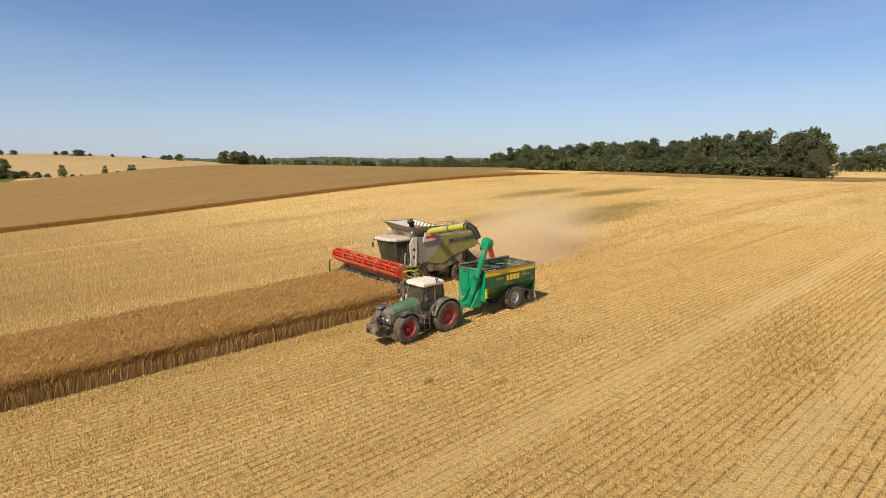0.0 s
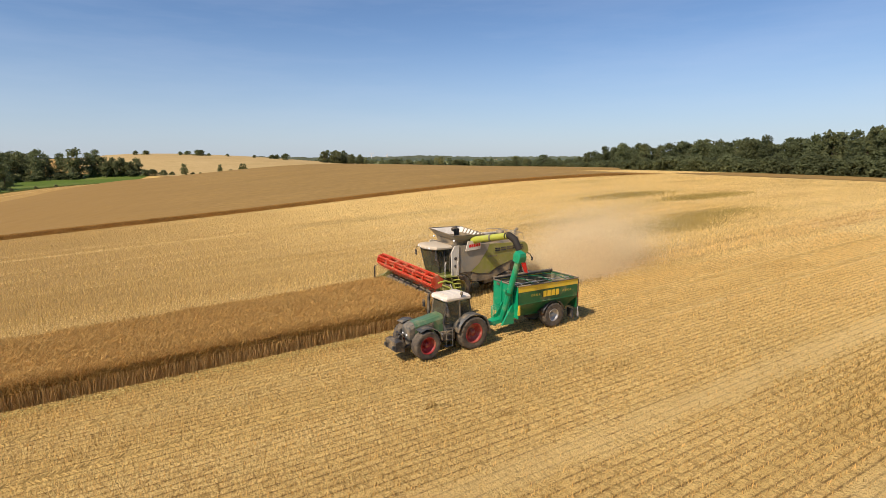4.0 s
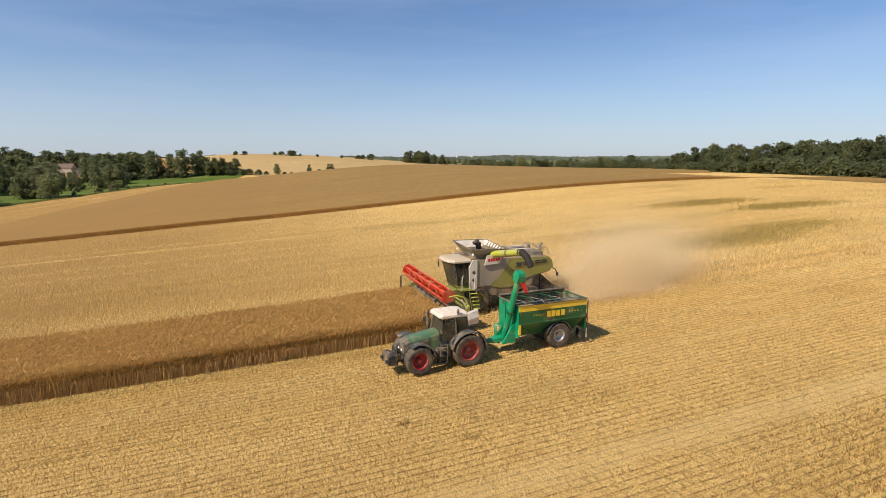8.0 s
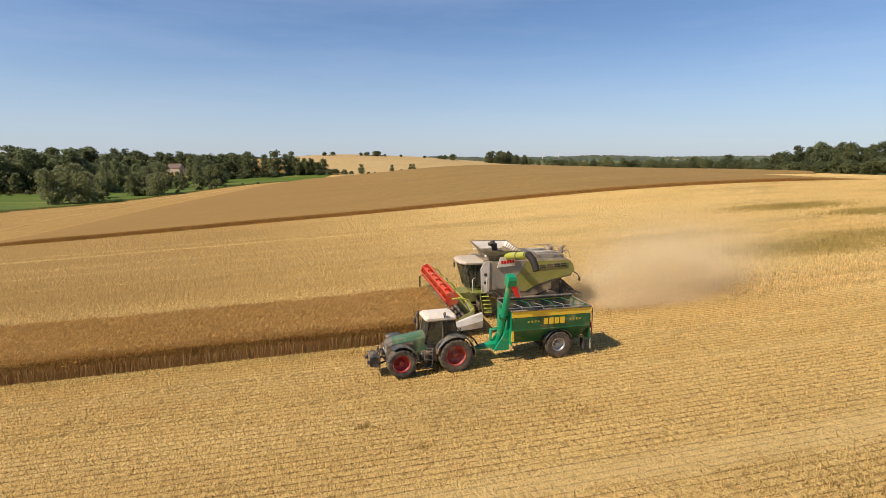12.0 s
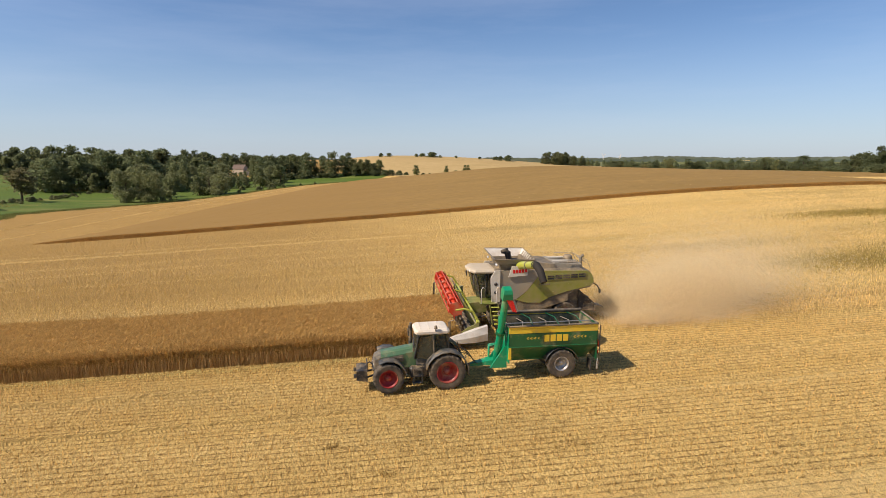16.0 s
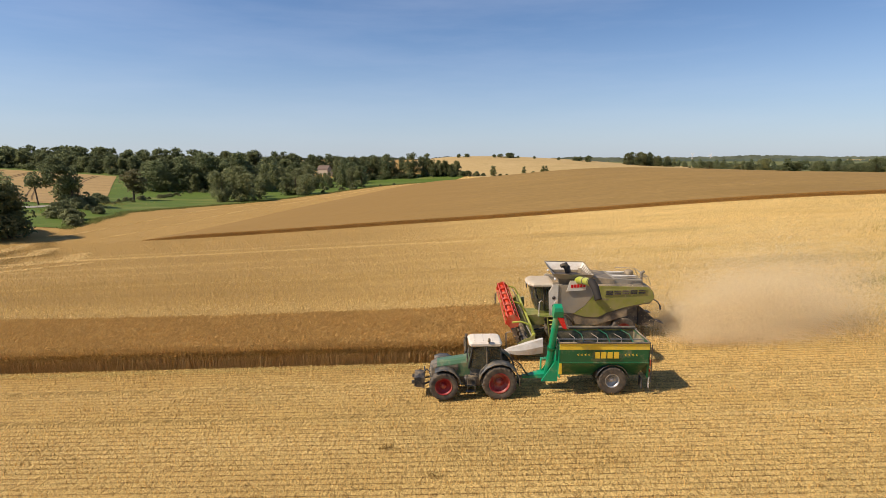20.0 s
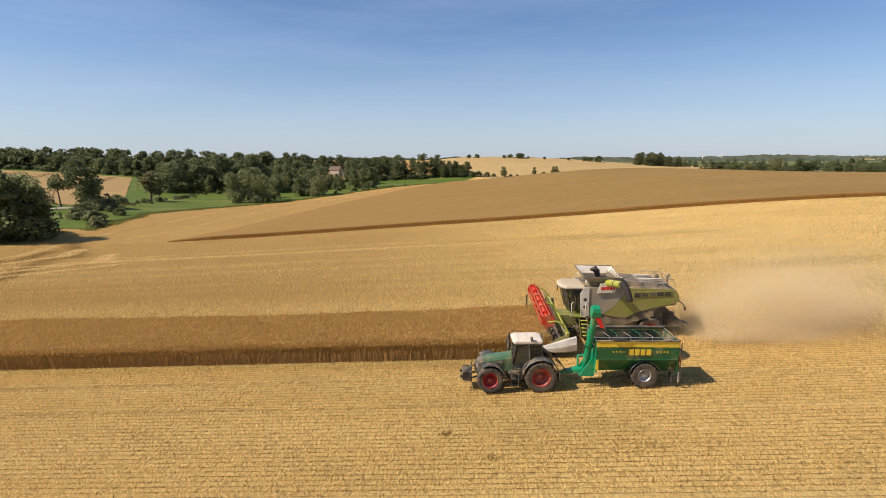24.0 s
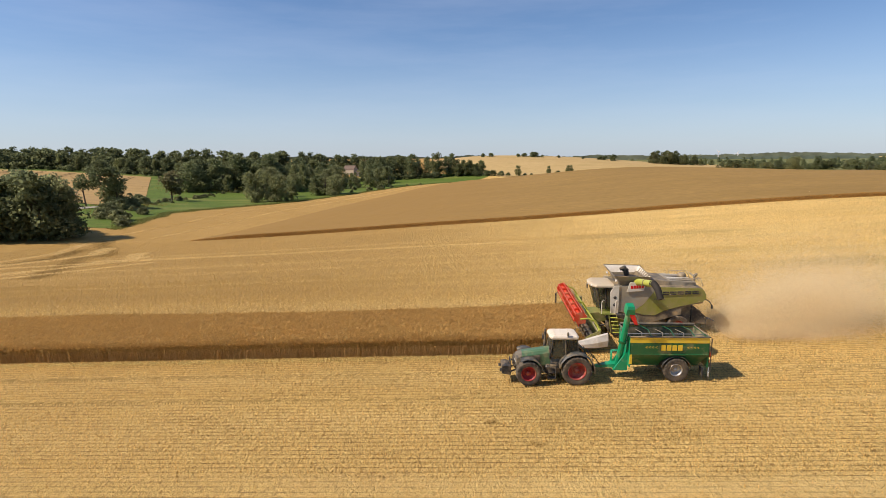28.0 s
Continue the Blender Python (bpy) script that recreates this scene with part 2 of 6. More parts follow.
M_STUB = mat("cut_stems", (0.612, 0.438, 0.163), 0.8, vary=0.3, scale=1.0, stretch=(0.012, 0.42, 0.1), spec=0.2, translucent=0.3, island=0.6, zone=0.6, zone_col=(0.56, 0.368, 0.122))
M_STUBNEAR = mat("weathered_stems", (0.69, 0.45, 0.15), 0.8, spec=0.2, translucent=0.5, island=0.5, zone=0.9, zone_col=(0.54, 0.32, 0.098))
M_STRAW = mat("cut_straw", (0.7, 0.495, 0.185), 0.8, spec=0.2, translucent=0.25, island=0.25, zone=0.7)
M_CHAFF = mat("pale_chaff", (0.7, 0.5, 0.21), 0.85, spec=0.1, translucent=0.2, island=0.2, zone=0.1)
M_WEED = mat("dry_weeds", (0.335, 0.25, 0.07), 0.8, spec=0.2, translucent=0.2, island=0.4)
M_TUFT = mat("brown_tufts", (0.29, 0.185, 0.055), 0.8, spec=0.2, translucent=0.2, island=0.3)
M_TRACK = mat("pressed_straw", (0.47, 0.31, 0.1), 0.9, vary=0.3, scale=2.0, spec=0.1, grain=0.3, grain_scale=9.0)
M_FRINGE = mat("pale_regrowth", (0.55, 0.44, 0.165), 0.85, spec=0.1, translucent=0.3, island=0.35)
M_ROUGH = mat("rough_grass", (0.2, 0.205, 0.06), 0.8, spec=0.2, translucent=0.4, island=0.35)
M_MOTE = mat("dust_motes", (0.86, 0.74, 0.49), 0.95, spec=0.0, translucent=0.5, island=0.1)
M_DARKWALL = mat("crop_stems", (0.56, 0.31, 0.09), 0.95, vary=0.3, scale=1.5, spec=0.05, stretch=(6, 6, 0.6), grain=0.4, grain_scale=3.0)
M_LEAF = [mat("leaves_" + k, c, 0.65, vary=0.28, scale=0.35, spec=0.1, rand=0.2, translucent=0.68) for k, c in (
    ("oak", (0.185, 0.208, 0.1)), ("ash", (0.215, 0.23, 0.105)), ("willow", (0.24, 0.25, 0.12)), ("rust", (0.22, 0.2, 0.1)))]
M_BARK = mat("bark", (0.085, 0.06, 0.04), 0.9, vary=0.3, scale=2.0, bump=0.5, bump_scale=9)
# paler and bluer than the leaves, to put distance haze into the colour
M_FAR = mat("far_woods_hazed", (0.1, 0.122, 0.092), 0.8, vary=0.3, scale=0.02, spec=0.1)

# ---------------------------------------------------------------- mesh helpers
class Mesh:
    """Collects faces; one material; smooth flag per face."""

    def __init__(self):
        self.v, self.f, self.s = [], [], []

    def add(self, verts, faces, smooth=False, m=None):
        k = len(self.v)
        self.v += [tuple(m @ Vector(p)) for p in verts] if m else [tuple(p) for p in verts]
        self.f += [tuple(i + k for i in f) for f in faces]
        self.s += [smooth] * len(faces)
        return self

    def box(self, c, size, bevel=0.02, m=None):
        """A box about c with chamfered edges."""
        h = [max(s / 2, 1e-4) for s in size]
        b = min(bevel, min(h) * 0.6)
        vs = []
        for sx in (-1, 1):
            for sy in (-1, 1):
                for sz in (-1, 1):
                    for k in range(3):
                        p = [sx * h[0], sy * h[1], sz * h[2]]
                        for j, s in enumerate((sx, sy, sz)):
                            if j != k:
                                p[j] -= s * b
                        vs.append((c[0] + p[0], c[1] + p[1], c[2] + p[2]))

        def i(sx, sy, sz, k):
            return ((sx > 0) * 4 + (sy > 0) * 2 + (sz > 0)) * 3 + k
        fs = []
        for s in (-1, 1):
            for k in range(3):
                a = []
                for u, w in ((-1, -1), (1, -1), (1, 1), (-1, 1)):
                    q = [0, 0, 0]
                    q[k], q[(k + 1) % 3], q[(k + 2) % 3] = s, u, w
                    a.append(i(*q, k))
                fs.append(a if s > 0 else a[::-1])
            for k in range(3):
                for u in (-1, 1):
                    q1, q2 = [0, 0, 0], [0, 0, 0]
                    k1, k2 = (k + 1) % 3, (k + 2) % 3
                    q1[k], q1[k1], q1[k2] = -1, s, u
                    q2[k], q2[k1], q2[k2] = 1, s, u
                    f = [i(*q1, k1), i(*q2, k1), i(*q2, k2), i(*q1, k2)]
                    fs.append(f if s * u > 0 else f[::-1])
        for sx in (-1, 1):
            for sy in (-1, 1):
                for sz in (-1, 1):
                    f = [i(sx, sy, sz, 0), i(sx, sy, sz, 1), i(sx, sy, sz, 2)]
                    fs.append(f if sx * sy * sz > 0 else f[::-1])
        return self.add(vs, fs, False, m)

    def tube(self, pts, r, n=10, caps=True, smooth=True):
        """A round bar along pts; r is one radius or one a point."""
        pts = [Vector(p) for p in pts]
        rs = r if isinstance(r, (list, tuple)) else [r] * len(pts)
        vs, fs = [], []
        side = None
        for i, p in enumerate(pts):
            d = (pts[min(i + 1, len(pts) - 1)] - pts[max(i - 1, 0)]).normalized()
            if side is None:
                side = d.orthogonal().normalized()
            side = (side - d * side.dot(d)).normalized()
            up = d.cross(side)
            for k in range(n):
                a = 2 * math.pi * k / n
                vs.append(p + (side * math.cos(a) + up * math.sin(a)) * rs[i])
        for i in range(len(pts) - 1):
            for k in range(n):
                fs.append((i * n + k, i * n + (k + 1) % n, (i + 1) * n + (k + 1) % n, (i + 1) * n + k))
        self.add(vs, fs, smooth)
        if caps:
            e = (len(pts) - 1) * n
            self.add(vs[:n], [tuple(range(n))[::-1]])
            self.add(vs[e:], [tuple(range(n))])
        return self

    def turned(self, c, axis, prof, n=28, smooth=True, closed=False):
        """A body of revolution about axis through c; prof: (along, radius)."""
        ax = Vector(axis).normalized()
        a = ax.orthogonal().normalized()
        b = ax.cross(a)
        vs, fs = [], []
        for d, r in prof:
            for k in range(n):
                t = 2 * math.pi * k / n
                vs.append(Vector(c) + ax * d + (a * math.cos(t) + b * math.sin(t)) * r)
        rows = len(prof)
        for i in range(rows if closed else rows - 1):
            j = (i + 1) % rows
            for k in range(n):
                fs.append((i * n + k, i * n + (k + 1) % n, j * n + (k + 1) % n, j * n + k))
        return self.add(vs, fs, smooth)

    def slab(self, outline, axis, lo, hi, smooth=False):
        """A closed outline in the two other axes, pulled along axis from lo to hi."""
        k = "xyz".index(axis)
        o = [j for j in range(3) if j != k]
        vs = []
        for v in (lo, hi):
            for a, b in outline:
                p = [0, 0, 0]
                p[k], p[o[0]], p[o[1]] = v, a, b
                vs.append(p)
        n = len(outline)
        fs = [tuple(range(n)), tuple(range(2 * n - 1, n - 1, -1))]
        fs += [(i, n + i, n + (i + 1) % n, (i + 1) % n) for i in range(n)]
        return self.add(vs, fs, smooth)

    def loft(self, rings, caps=True, smooth=False, open_=False):
        """Skin between rings of equal count."""
        n = len(rings[0])
        vs = [p for r in rings for p in r]
        fs = []
        for i in range(len(rings) - 1):
            for k in range(n - 1 if open_ else n):
                fs.append((i * n + k, i * n + (k + 1) % n, (i + 1) * n + (k + 1) % n, (i + 1) * n + k))
        if caps:
            fs += [tuple(range(n))[::-1], tuple(range((len(rings) - 1) * n, len(rings) * n))]
        return self.add(vs, fs, smooth)

    def sheet(self, pts, thick, m=None):
        """A flat panel given by its corners, with thickness."""
        ps = [Vector(p) for p in pts]
        nrm = (ps[1] - ps[0]).cross(ps[-1] - ps[0]).normalized() * thick
        n = len(ps)
        vs = ps + [p + nrm for p in ps]
        fs = [tuple(range(n))[::-1], tuple(range(n, 2 * n))] + [(i, (i + 1) % n, n + (i + 1) % n, n + i) for i in range(n)]
        return self.add(vs, fs, False, m)

    def data(self, name, material):
        me = bpy.data.meshes.new(name)
        me.from_pydata(self.v, [], self.f)
        me.polygons.foreach_set("use_smooth", self.s)
        me.materials.append(material)
        bm = bmesh.new()
        bm.from_mesh(me)
        bmesh.ops.recalc_face_normals(bm, faces=bm.faces)
        bm.to_mesh(me)
        bm.free()
        return me


def part(name, mesh, material, parent, label=""):
    ob = new(name, mesh.data(name, material))
    ob.parent = parent
    if label:
        ob["label"] = label
    return ob


def thing(name, at, label, category, group="", kind="", turn=0.0):
    ob = new(name)
    ob.empty_display_size = 0.2
    ob.matrix_world = pose(*at, 0, 0, turn)
    return tagged(ob, label, category, group, kind)


def arrays(name, verts, faces, material, smooth=False):
    """A mesh from numpy arrays: verts (n, 3), faces (m, 3 or 4)."""
    me = bpy.data.meshes.new(name)
    verts, faces = np.asarray(verts, np.float32), np.asarray(faces, np.int32)
    k = faces.shape[1]
    me.vertices.add(len(verts))
    me.vertices.foreach_set("co", verts.ravel())
    me.loops.add(faces.size)
    me.loops.foreach_set("vertex_index", faces.ravel())
    me.polygons.add(len(faces))
    me.polygons.foreach_set("loop_start", np.arange(0, faces.size, k, dtype=np.int32))
    me.polygons.foreach_set("use_smooth", np.full(len(faces), smooth))
    me.materials.append(material)
    me.update(calc_edges=True)
    me.validate()
    return me


# ---------------------------------------------------------------- the lie of the land
GX = np.array([-700, -400, -200, -100, 0, 100, 200, 300, 600.0])
GY = np.array([-120, 33, 141, 220, 300, 380, 480, 600, 800.0])
GZ = np.array([
    [-9, -8, -6, -3.4, 0.0, 3.4, 3, 2, 6], [-9, -8, -6, -3.5, -0.05, 3.5, 2.7, 1.2, 6], [-6, -6, -5.5, -9.4, -3.9, 2.8, 4.0, 1.6, 3],
    [-3, -3, -3.5, -9.2, -3.7, 3.8, 4.2, 2.0, 2], [1, -1, -8.5, -10.3, -3.4, 5.0, 3.6, 2, 2], [5, 3, -6.5, -9.6, -3.6, 4.4, 2.2, 1, 1],
    [8, 6, -5.5, -8, -6, -2.5, 0, 0, 0], [9, 8, 4, 1, 11.8, 11.0, 5, 0, 0], [6, 6, 5, 7, 11.5, 10, 4, 0, 0]], float)


def ground_z(x, y):
    """Height of the land, smooth between the heights of the coarse grid."""
    x, y = np.asarray(x, float), np.asarray(y, float)

    def spans(g, v):
        i = np.clip(np.searchsorted(g, v) - 1, 0, len(g) - 2)
        t = np.clip((v - g[i]) / (g[i + 1] - g[i]), 0, 1)
        return i, t

    def cubic(a, b, c, d, ha, hb, hc, t):
        m1 = ((c - b) / hb + (b - a) / ha) / 2
        m2 = ((d - c) / hc + (c - b) / hb) / 2
        t2, t3 = t * t, t * t * t
        return (2 * t3 - 3 * t2 + 1) * b + (t3 - 2 * t2 + t) * hb * m1 + (3 * t2 - 2 * t3) * c + (t3 - t2) * hb * m2
    ix, tx = spans(GX, x)
    iy, ty = spans(GY, y)

    def row(k):
        k = np.clip(k, 0, len(GY) - 1)
        j = [np.clip(ix + o, 0, len(GX) - 1) for o in (-1, 0, 1, 2)]
        h = [np.maximum(GX[j[o + 1]] - GX[j[o]], 1.0) for o in range(3)]
        return cubic(*(GZ[k, jj] for jj in j), *h, tx)
    k = [np.clip(iy + o, 0, len(GY) - 1) for o in (-1, 0, 1, 2)]
    h = [np.maximum(GY[k[o + 1]] - GY[k[o]], 1.0) for o in range(3)]
    return cubic(*(row(kk) for kk in k), *h, ty)


def gz(x, y):
    return float(ground_z(x, y))


def grid_mesh(name, xs, ys, zf, material, smooth=True):
    X, Y = np.meshgrid(xs, ys)
    V = np.stack([X, Y, zf(X, Y)], -1).reshape(-1, 3)
    nx, ny = len(xs), len(ys)
    a = (np.arange(ny - 1)[:, None] * nx + np.arange(nx - 1)[None]).ravel()
    return arrays(name, V, np.stack([a, a + 1, a + nx + 1, a + nx], -1), material, smooth)


def steps(*spans):
    return np.unique(np.concatenate([np.arange(a, b, s) for a, b, s in spans] + [[spans[-1][1]]]))


xs = steps((-4500, -800, 300), (-800, -200, 12), (-200, -60, 4), (-60, 80, 1.5), (80, 320, 4), (320, 800, 16), (800, 4500, 300))
ys = steps((-900, -100, 50), (-100, 0, 5), (0, 70, 1.5), (70, 420, 4), (420, 820, 10), (820, 4600, 250))
ground = new("ground", grid_mesh("ground", xs, ys, ground_z, M_STUBBLE))
tagged(ground, "golden cut rapeseed stubble in long drilled rows", "field", kind="structure")


def draped(name, left, right, y0, y1, dy, nx, lift, material, label, category):
    """A sheet on the land between two boundaries x(y)."""
    ys_ = np.arange(y0, y1 + dy / 2, dy)
    L, R = left(ys_), right(ys_)
    t = np.linspace(0, 1, nx)
    X = L[:, None] * (1 - t) + R[:, None] * t
    Y = np.repeat(ys_[:, None], nx, 1)
    V = np.stack([X, Y, ground_z(X, Y) + lift], -1).reshape(-1, 3)
    a = (np.arange(len(ys_) - 1)[:, None] * nx + np.arange(nx - 1)[None]).ravel()
    ob = new(name, arrays(name, V, np.stack([a, a + 1, a + nx + 1, a + nx], -1), material, True))
    return tagged(ob, label, category, kind="structure")


# edge of the stubble field against the meadow, and the left edge of the far crop
def field_edge(y):
    return np.interp(y, [90, 165, 215, 262, 307, 358, 420, 470, 520], [-150, -117, -124, -111, -92, -68, -34, 0, 20])


def crop_left(y):
    return np.interp(y, [141, 195, 262, 340, 430], [-77, -66, -55, -38, -5])


draped("meadow", lambda y: y * 0 - 900, field_edge, 170, 520, 6, 90, 0.12, M_MEADOW, "green grass meadow with rough tufts beyond the stubble", "meadow")
draped("brown_field", lambda y: y * 0 - 700, lambda y: -0.585 * y - 14, 222, 450, 6, 70, 0.3, M_BROWNF,
       "ripe brown grain field with tramlines on the far slope", "field")
draped("pale_field", lambda y: np.interp(y, [490, 560, 760], [22, -40, -60]), lambda y: np.interp(y, [490, 520, 760], [190, 240, 330]), 490, 760, 8, 60, 0.3, M_PALE,
       "pale straw-coloured stubble hill behind the ripe crop", "field")
draped("crop_margin", lambda y: np.interp(y, [50, 70, 100, 141], [190, 178, 174, 174]), lambda y: y * 0 + 300, 50, 143, 4, 40, 0.12, M_CROPFAR, "ripe brown crop margin along the wood", "field")
draped("rise_field", lambda y: y * 0 + 230, lambda y: y * 0 + 620, -40, 50, 6, 60, 0.12, M_BROWNF, "ripe brown field beyond the end of the wood", "field")
draped("far_plain", lambda y: np.interp(y, [440, 520, 760, 1800], [305, 250, 340, 340]), lambda y: y * 0 + 3400, 440, 1800, 20, 70, 0.3,
       field_mat("far_green_fields", ((0.13, 0.145, 0.045), (0.19, 0.175, 0.06), (0.1, 0.115, 0.038), (0.08, 0.09, 0.03)), 0, 0.01, 0.3, 0.3, 0.05), "distant green fields of the plain", "field")
draped("farm_track", lambda y: np.interp(y, [190, 225], [-166, -152]) - 2.6, lambda y: np.interp(y, [190, 225], [-166, -152]) + 2.6, 190, 228, 4, 6, 0.3,
       mat("track_gravel", (0.3, 0.27, 0.22), 0.9, vary=0.25, scale=0.6, bump=0.4), "pale gravel farm track through the meadow", "track")

M_TRAM = mat("tramline_soil", (0.15, 0.1, 0.045), 0.9, vary=0.3, scale=0.5, spec=0.1)
for k in range(5):
    for gap in (0, 3.2):
        line = lambda v, o=k * 26 + gap: -0.6 * v - 16 - o - 14 * np.sin((v - 250) / 70)
        draped("tramline", lambda v, f=line: f(v) - 0.45, lambda v, f=line: f(v) + 0.45, 232, 444, 6, 3, 0.42, M_TRAM, "dark tramline through the ripe brown field", "tramline")

# ---------------------------------------------------------------- standing crop
HEADER_X = 9.0
STRIP_NEAR, STRIP_FAR, CROP_H = 33.55, 42.2, 1.4


def strip_far(x):
    """Far edge of the uncut strip."""
    return np.interp(x, [-150, -31, -17, -6, 8.6], [43.0, 42.6, 41.7, 41.6, 42.3])


# dark body of the strip, a hand inside its ragged edges
sx_ = np.arange(-70, HEADER_X - 0.2, 0.3)
sv = np.linspace(0, 1, 26)
SX = np.repeat(sx_[None], len(sv), 0)
SY = (STRIP_NEAR + 0.24) * (1 - sv)[:, None] + (strip_far(sx_)[None] - 0.2) * sv[:, None]
rngs = np.random.default_rng(3)
SZ = ground_z(SX, SY) + CROP_H - 0.24 - 0.25 * (sv[:, None] == 0) + rngs.normal(0, 0.05, SX.shape)
ns, ms_ = len(sx_), len(sv)
SV = np.stack([SX, SY, SZ], -1).reshape(-1, 3)
sa = (np.arange(ms_ - 1)[:, None] * ns + np.arange(ns - 1)[None]).ravel()
rims = np.concatenate([np.arange(ns), np.arange(1, ms_) * ns + ns - 1, (ms_ - 1) * ns + np.arange(ns - 2, -1, -1), np.arange(ms_ - 2, 0, -1) * ns])
sf = SV[rims].copy()
sf[:, 2] = ground_z(sf[:, 0], sf[:, 1]) - 0.1
ks = len(SV) + np.arange(len(rims))
strip = new("standing_crop", arrays("standing_crop", np.concatenate([SV, sf]), np.concatenate([
    np.stack([sa, sa + 1, sa + ns + 1, sa + ns], -1), np.stack([rims, ks, np.roll(ks, -1), np.roll(rims, -1)], -1)]), M_CROP, False))
tagged(strip, "uncut strip of ripe brown rapeseed standing before the header", "crop", kind="stuff")
strip.data.materials.append(M_DARKWALL)
strip.data.polygons.foreach_set("material_index", np.concatenate([np.zeros(len(sa), np.int32), np.ones(len(rims), np.int32)]))


def blades(P, D, width, seed):
    """One thin upright leaf-like triangle a point: foot P, tip P + D."""
    rng = np.random.default_rng(seed)
    side = np.cross(D, rng.normal(size=D.shape))
    side /= np.linalg.norm(side, axis=1, keepdims=True) + 1e-9
    w = (width * rng.uniform(0.6, 1.4, len(P)))[:, None]
    V = np.stack([P - side * w, P + side * w, P + D], 1).reshape(-1, 3)
    return V, np.arange(len(V)).reshape(-1, 3)


def ribbons(P, D, r, rng):
    """Thin stalks from P to P + D, each turned its own way, one half width each."""
    n = len(P)
    a = rng.uniform(0, math.pi, n)
    W = np.stack([np.cos(a), np.sin(a), 0 * a], -1) * np.asarray(r)[:, None]
    return np.stack([P - W, P + W, P + D + W * 0.8, P + D - W * 0.8], 1).reshape(-1, 3), np.arange(4 * n).reshape(-1, 4)


rngc = np.random.default_rng(8)
# canopy of pods on the strip
n = 250000
cx = rngc.uniform(-42, HEADER_X - 0.1, n)
cy = STRIP_NEAR + 0.05 + (strip_far(cx) - STRIP_NEAR - 0.05) * rngc.uniform(0, 1, n)
edge = np.clip((cy - STRIP_NEAR) / 0.6, 0, 1)
cz = ground_z(cx, cy) + CROP_H - 0.3 * (1 - edge) ** 2 - rngc.uniform(0.2, 0.4, n) + 0.035 * np.sin(cx * 2.1 + 1.7 * np.sin(cy * 1.3)) * np.sin(cy * 2.6 + np.sin(cx * 0.9)) + 0.025 * np.sin(cx * 0.5 + cy)
cd = np.stack([rngc.normal(0.03, 0.12, n), rngc.normal(0, 0.12, n), rngc.uniform(0.07, 0.2, n)], -1)
V, F = blades(np.stack([cx, cy, cz + 0.05], -1), cd, 0.021, 1)
tagged(new("crop_canopy", arrays("crop_canopy", V, F, M_POD)), "tangled brown seed pods topping the uncut rapeseed", "crop", kind="stuff")
# ragged pods and pale stalks along the cut face
n = 70000
cx = rngc.uniform(-42, HEADER_X, n)
cy = STRIP_NEAR + rngc.uniform(0.0, 0.42, n)
cz = ground_z(cx, cy) + 0.3 + 0.75 * rngc.uniform(0, 1, n) ** 0.7 + 0.3 * (cy - STRIP_NEAR)
cd = np.stack([rngc.normal(0, 0.12, n), rngc.normal(-0.05, 0.08, n), rngc.uniform(0.1, 0.26, n)], -1)
V, F = blades(np.stack([cx, cy, cz], -1), cd, 0.022, 2)
tagged(new("crop_face_pods", arrays("crop_face_pods", V, F, M_POD)), "brown pods hanging along the cut face of the crop", "crop", kind="stuff")
n = 26000
cx = rngc.uniform(-48, HEADER_X, n)
cy = STRIP_NEAR + rngc.uniform(-0.14, 0.24, n)
V, F = ribbons(np.stack([cx, cy, ground_z(cx, cy) - 0.05], -1), np.stack([rngc.normal(0, 0.1, n), rngc.normal(0, 0.06, n), rngc.uniform(0.3, 0.85, n)], -1), rngc.uniform(0.005, 0.011, n), rngc)
tagged(new("crop_stalks", arrays("crop_stalks", V, F, M_STALK)), "pale bare rapeseed stalks at the foot of the crop", "crop", kind="stuff")

fy = np.concatenate([np.arange(141, 160, 1.0), np.arange(160, 432, 4.0)])
fx = np.linspace(0, 1, 260)
FX = crop_left(fy)[:, None] * (1 - fx) + np.interp(fy, [141, 200, 250, 330], [172, 205, 216, 290])[:, None] * fx
FY = np.repeat(fy[:, None], len(fx), 1)
rngf = np.random.default_rng(5)
FZ = ground_z(FX, FY) + 1.02 - 0.85 * np.clip(1 - (FX - crop_left(fy)[:, None]) / 16, 0, 1) ** 1.5 - 1.1 * np.clip(1 - (172 - FX) / 30, 0, 1) * (FY < 190) + rngf.normal(0, 0.05, FX.shape)
nv = len(fx)
fa = (np.arange(len(fy) - 1)[:, None] * nv + np.arange(nv - 1)[None]).ravel()
FV = np.stack([FX, FY, FZ], -1).reshape(-1, 3)
rimf = np.concatenate([np.arange(nv), np.arange(1, len(fy)) * nv + nv - 1, (len(fy) - 1) * nv + np.arange(nv - 2, -1, -1), np.arange(len(fy) - 2, 0, -1) * nv])
ff = FV[rimf].copy()
ff[:, 2] = ground_z(ff[:, 0], ff[:, 1]) - 0.1
kf = len(FV) + np.arange(len(rimf))
far_crop = new("far_standing_crop", arrays("far_standing_crop", np.concatenate([FV, ff]), np.concatenate([
    np.stack([fa, fa + 1, fa + nv + 1, fa + nv], -1), np.stack([rimf, kf, np.roll(kf, -1), np.roll(rimf, -1)], -1)]), M_CROPFAR, True))
far_crop.data.materials.append(M_DARKWALL)
far_crop.data.polygons.foreach_set("material_index", np.concatenate([np.zeros(len(fa), np.int32), np.ones(len(rimf), np.int32)]))
far_crop.data.polygons.foreach_set("use_smooth", np.concatenate([np.ones(len(fa), bool), np.zeros(len(rimf), bool)]))
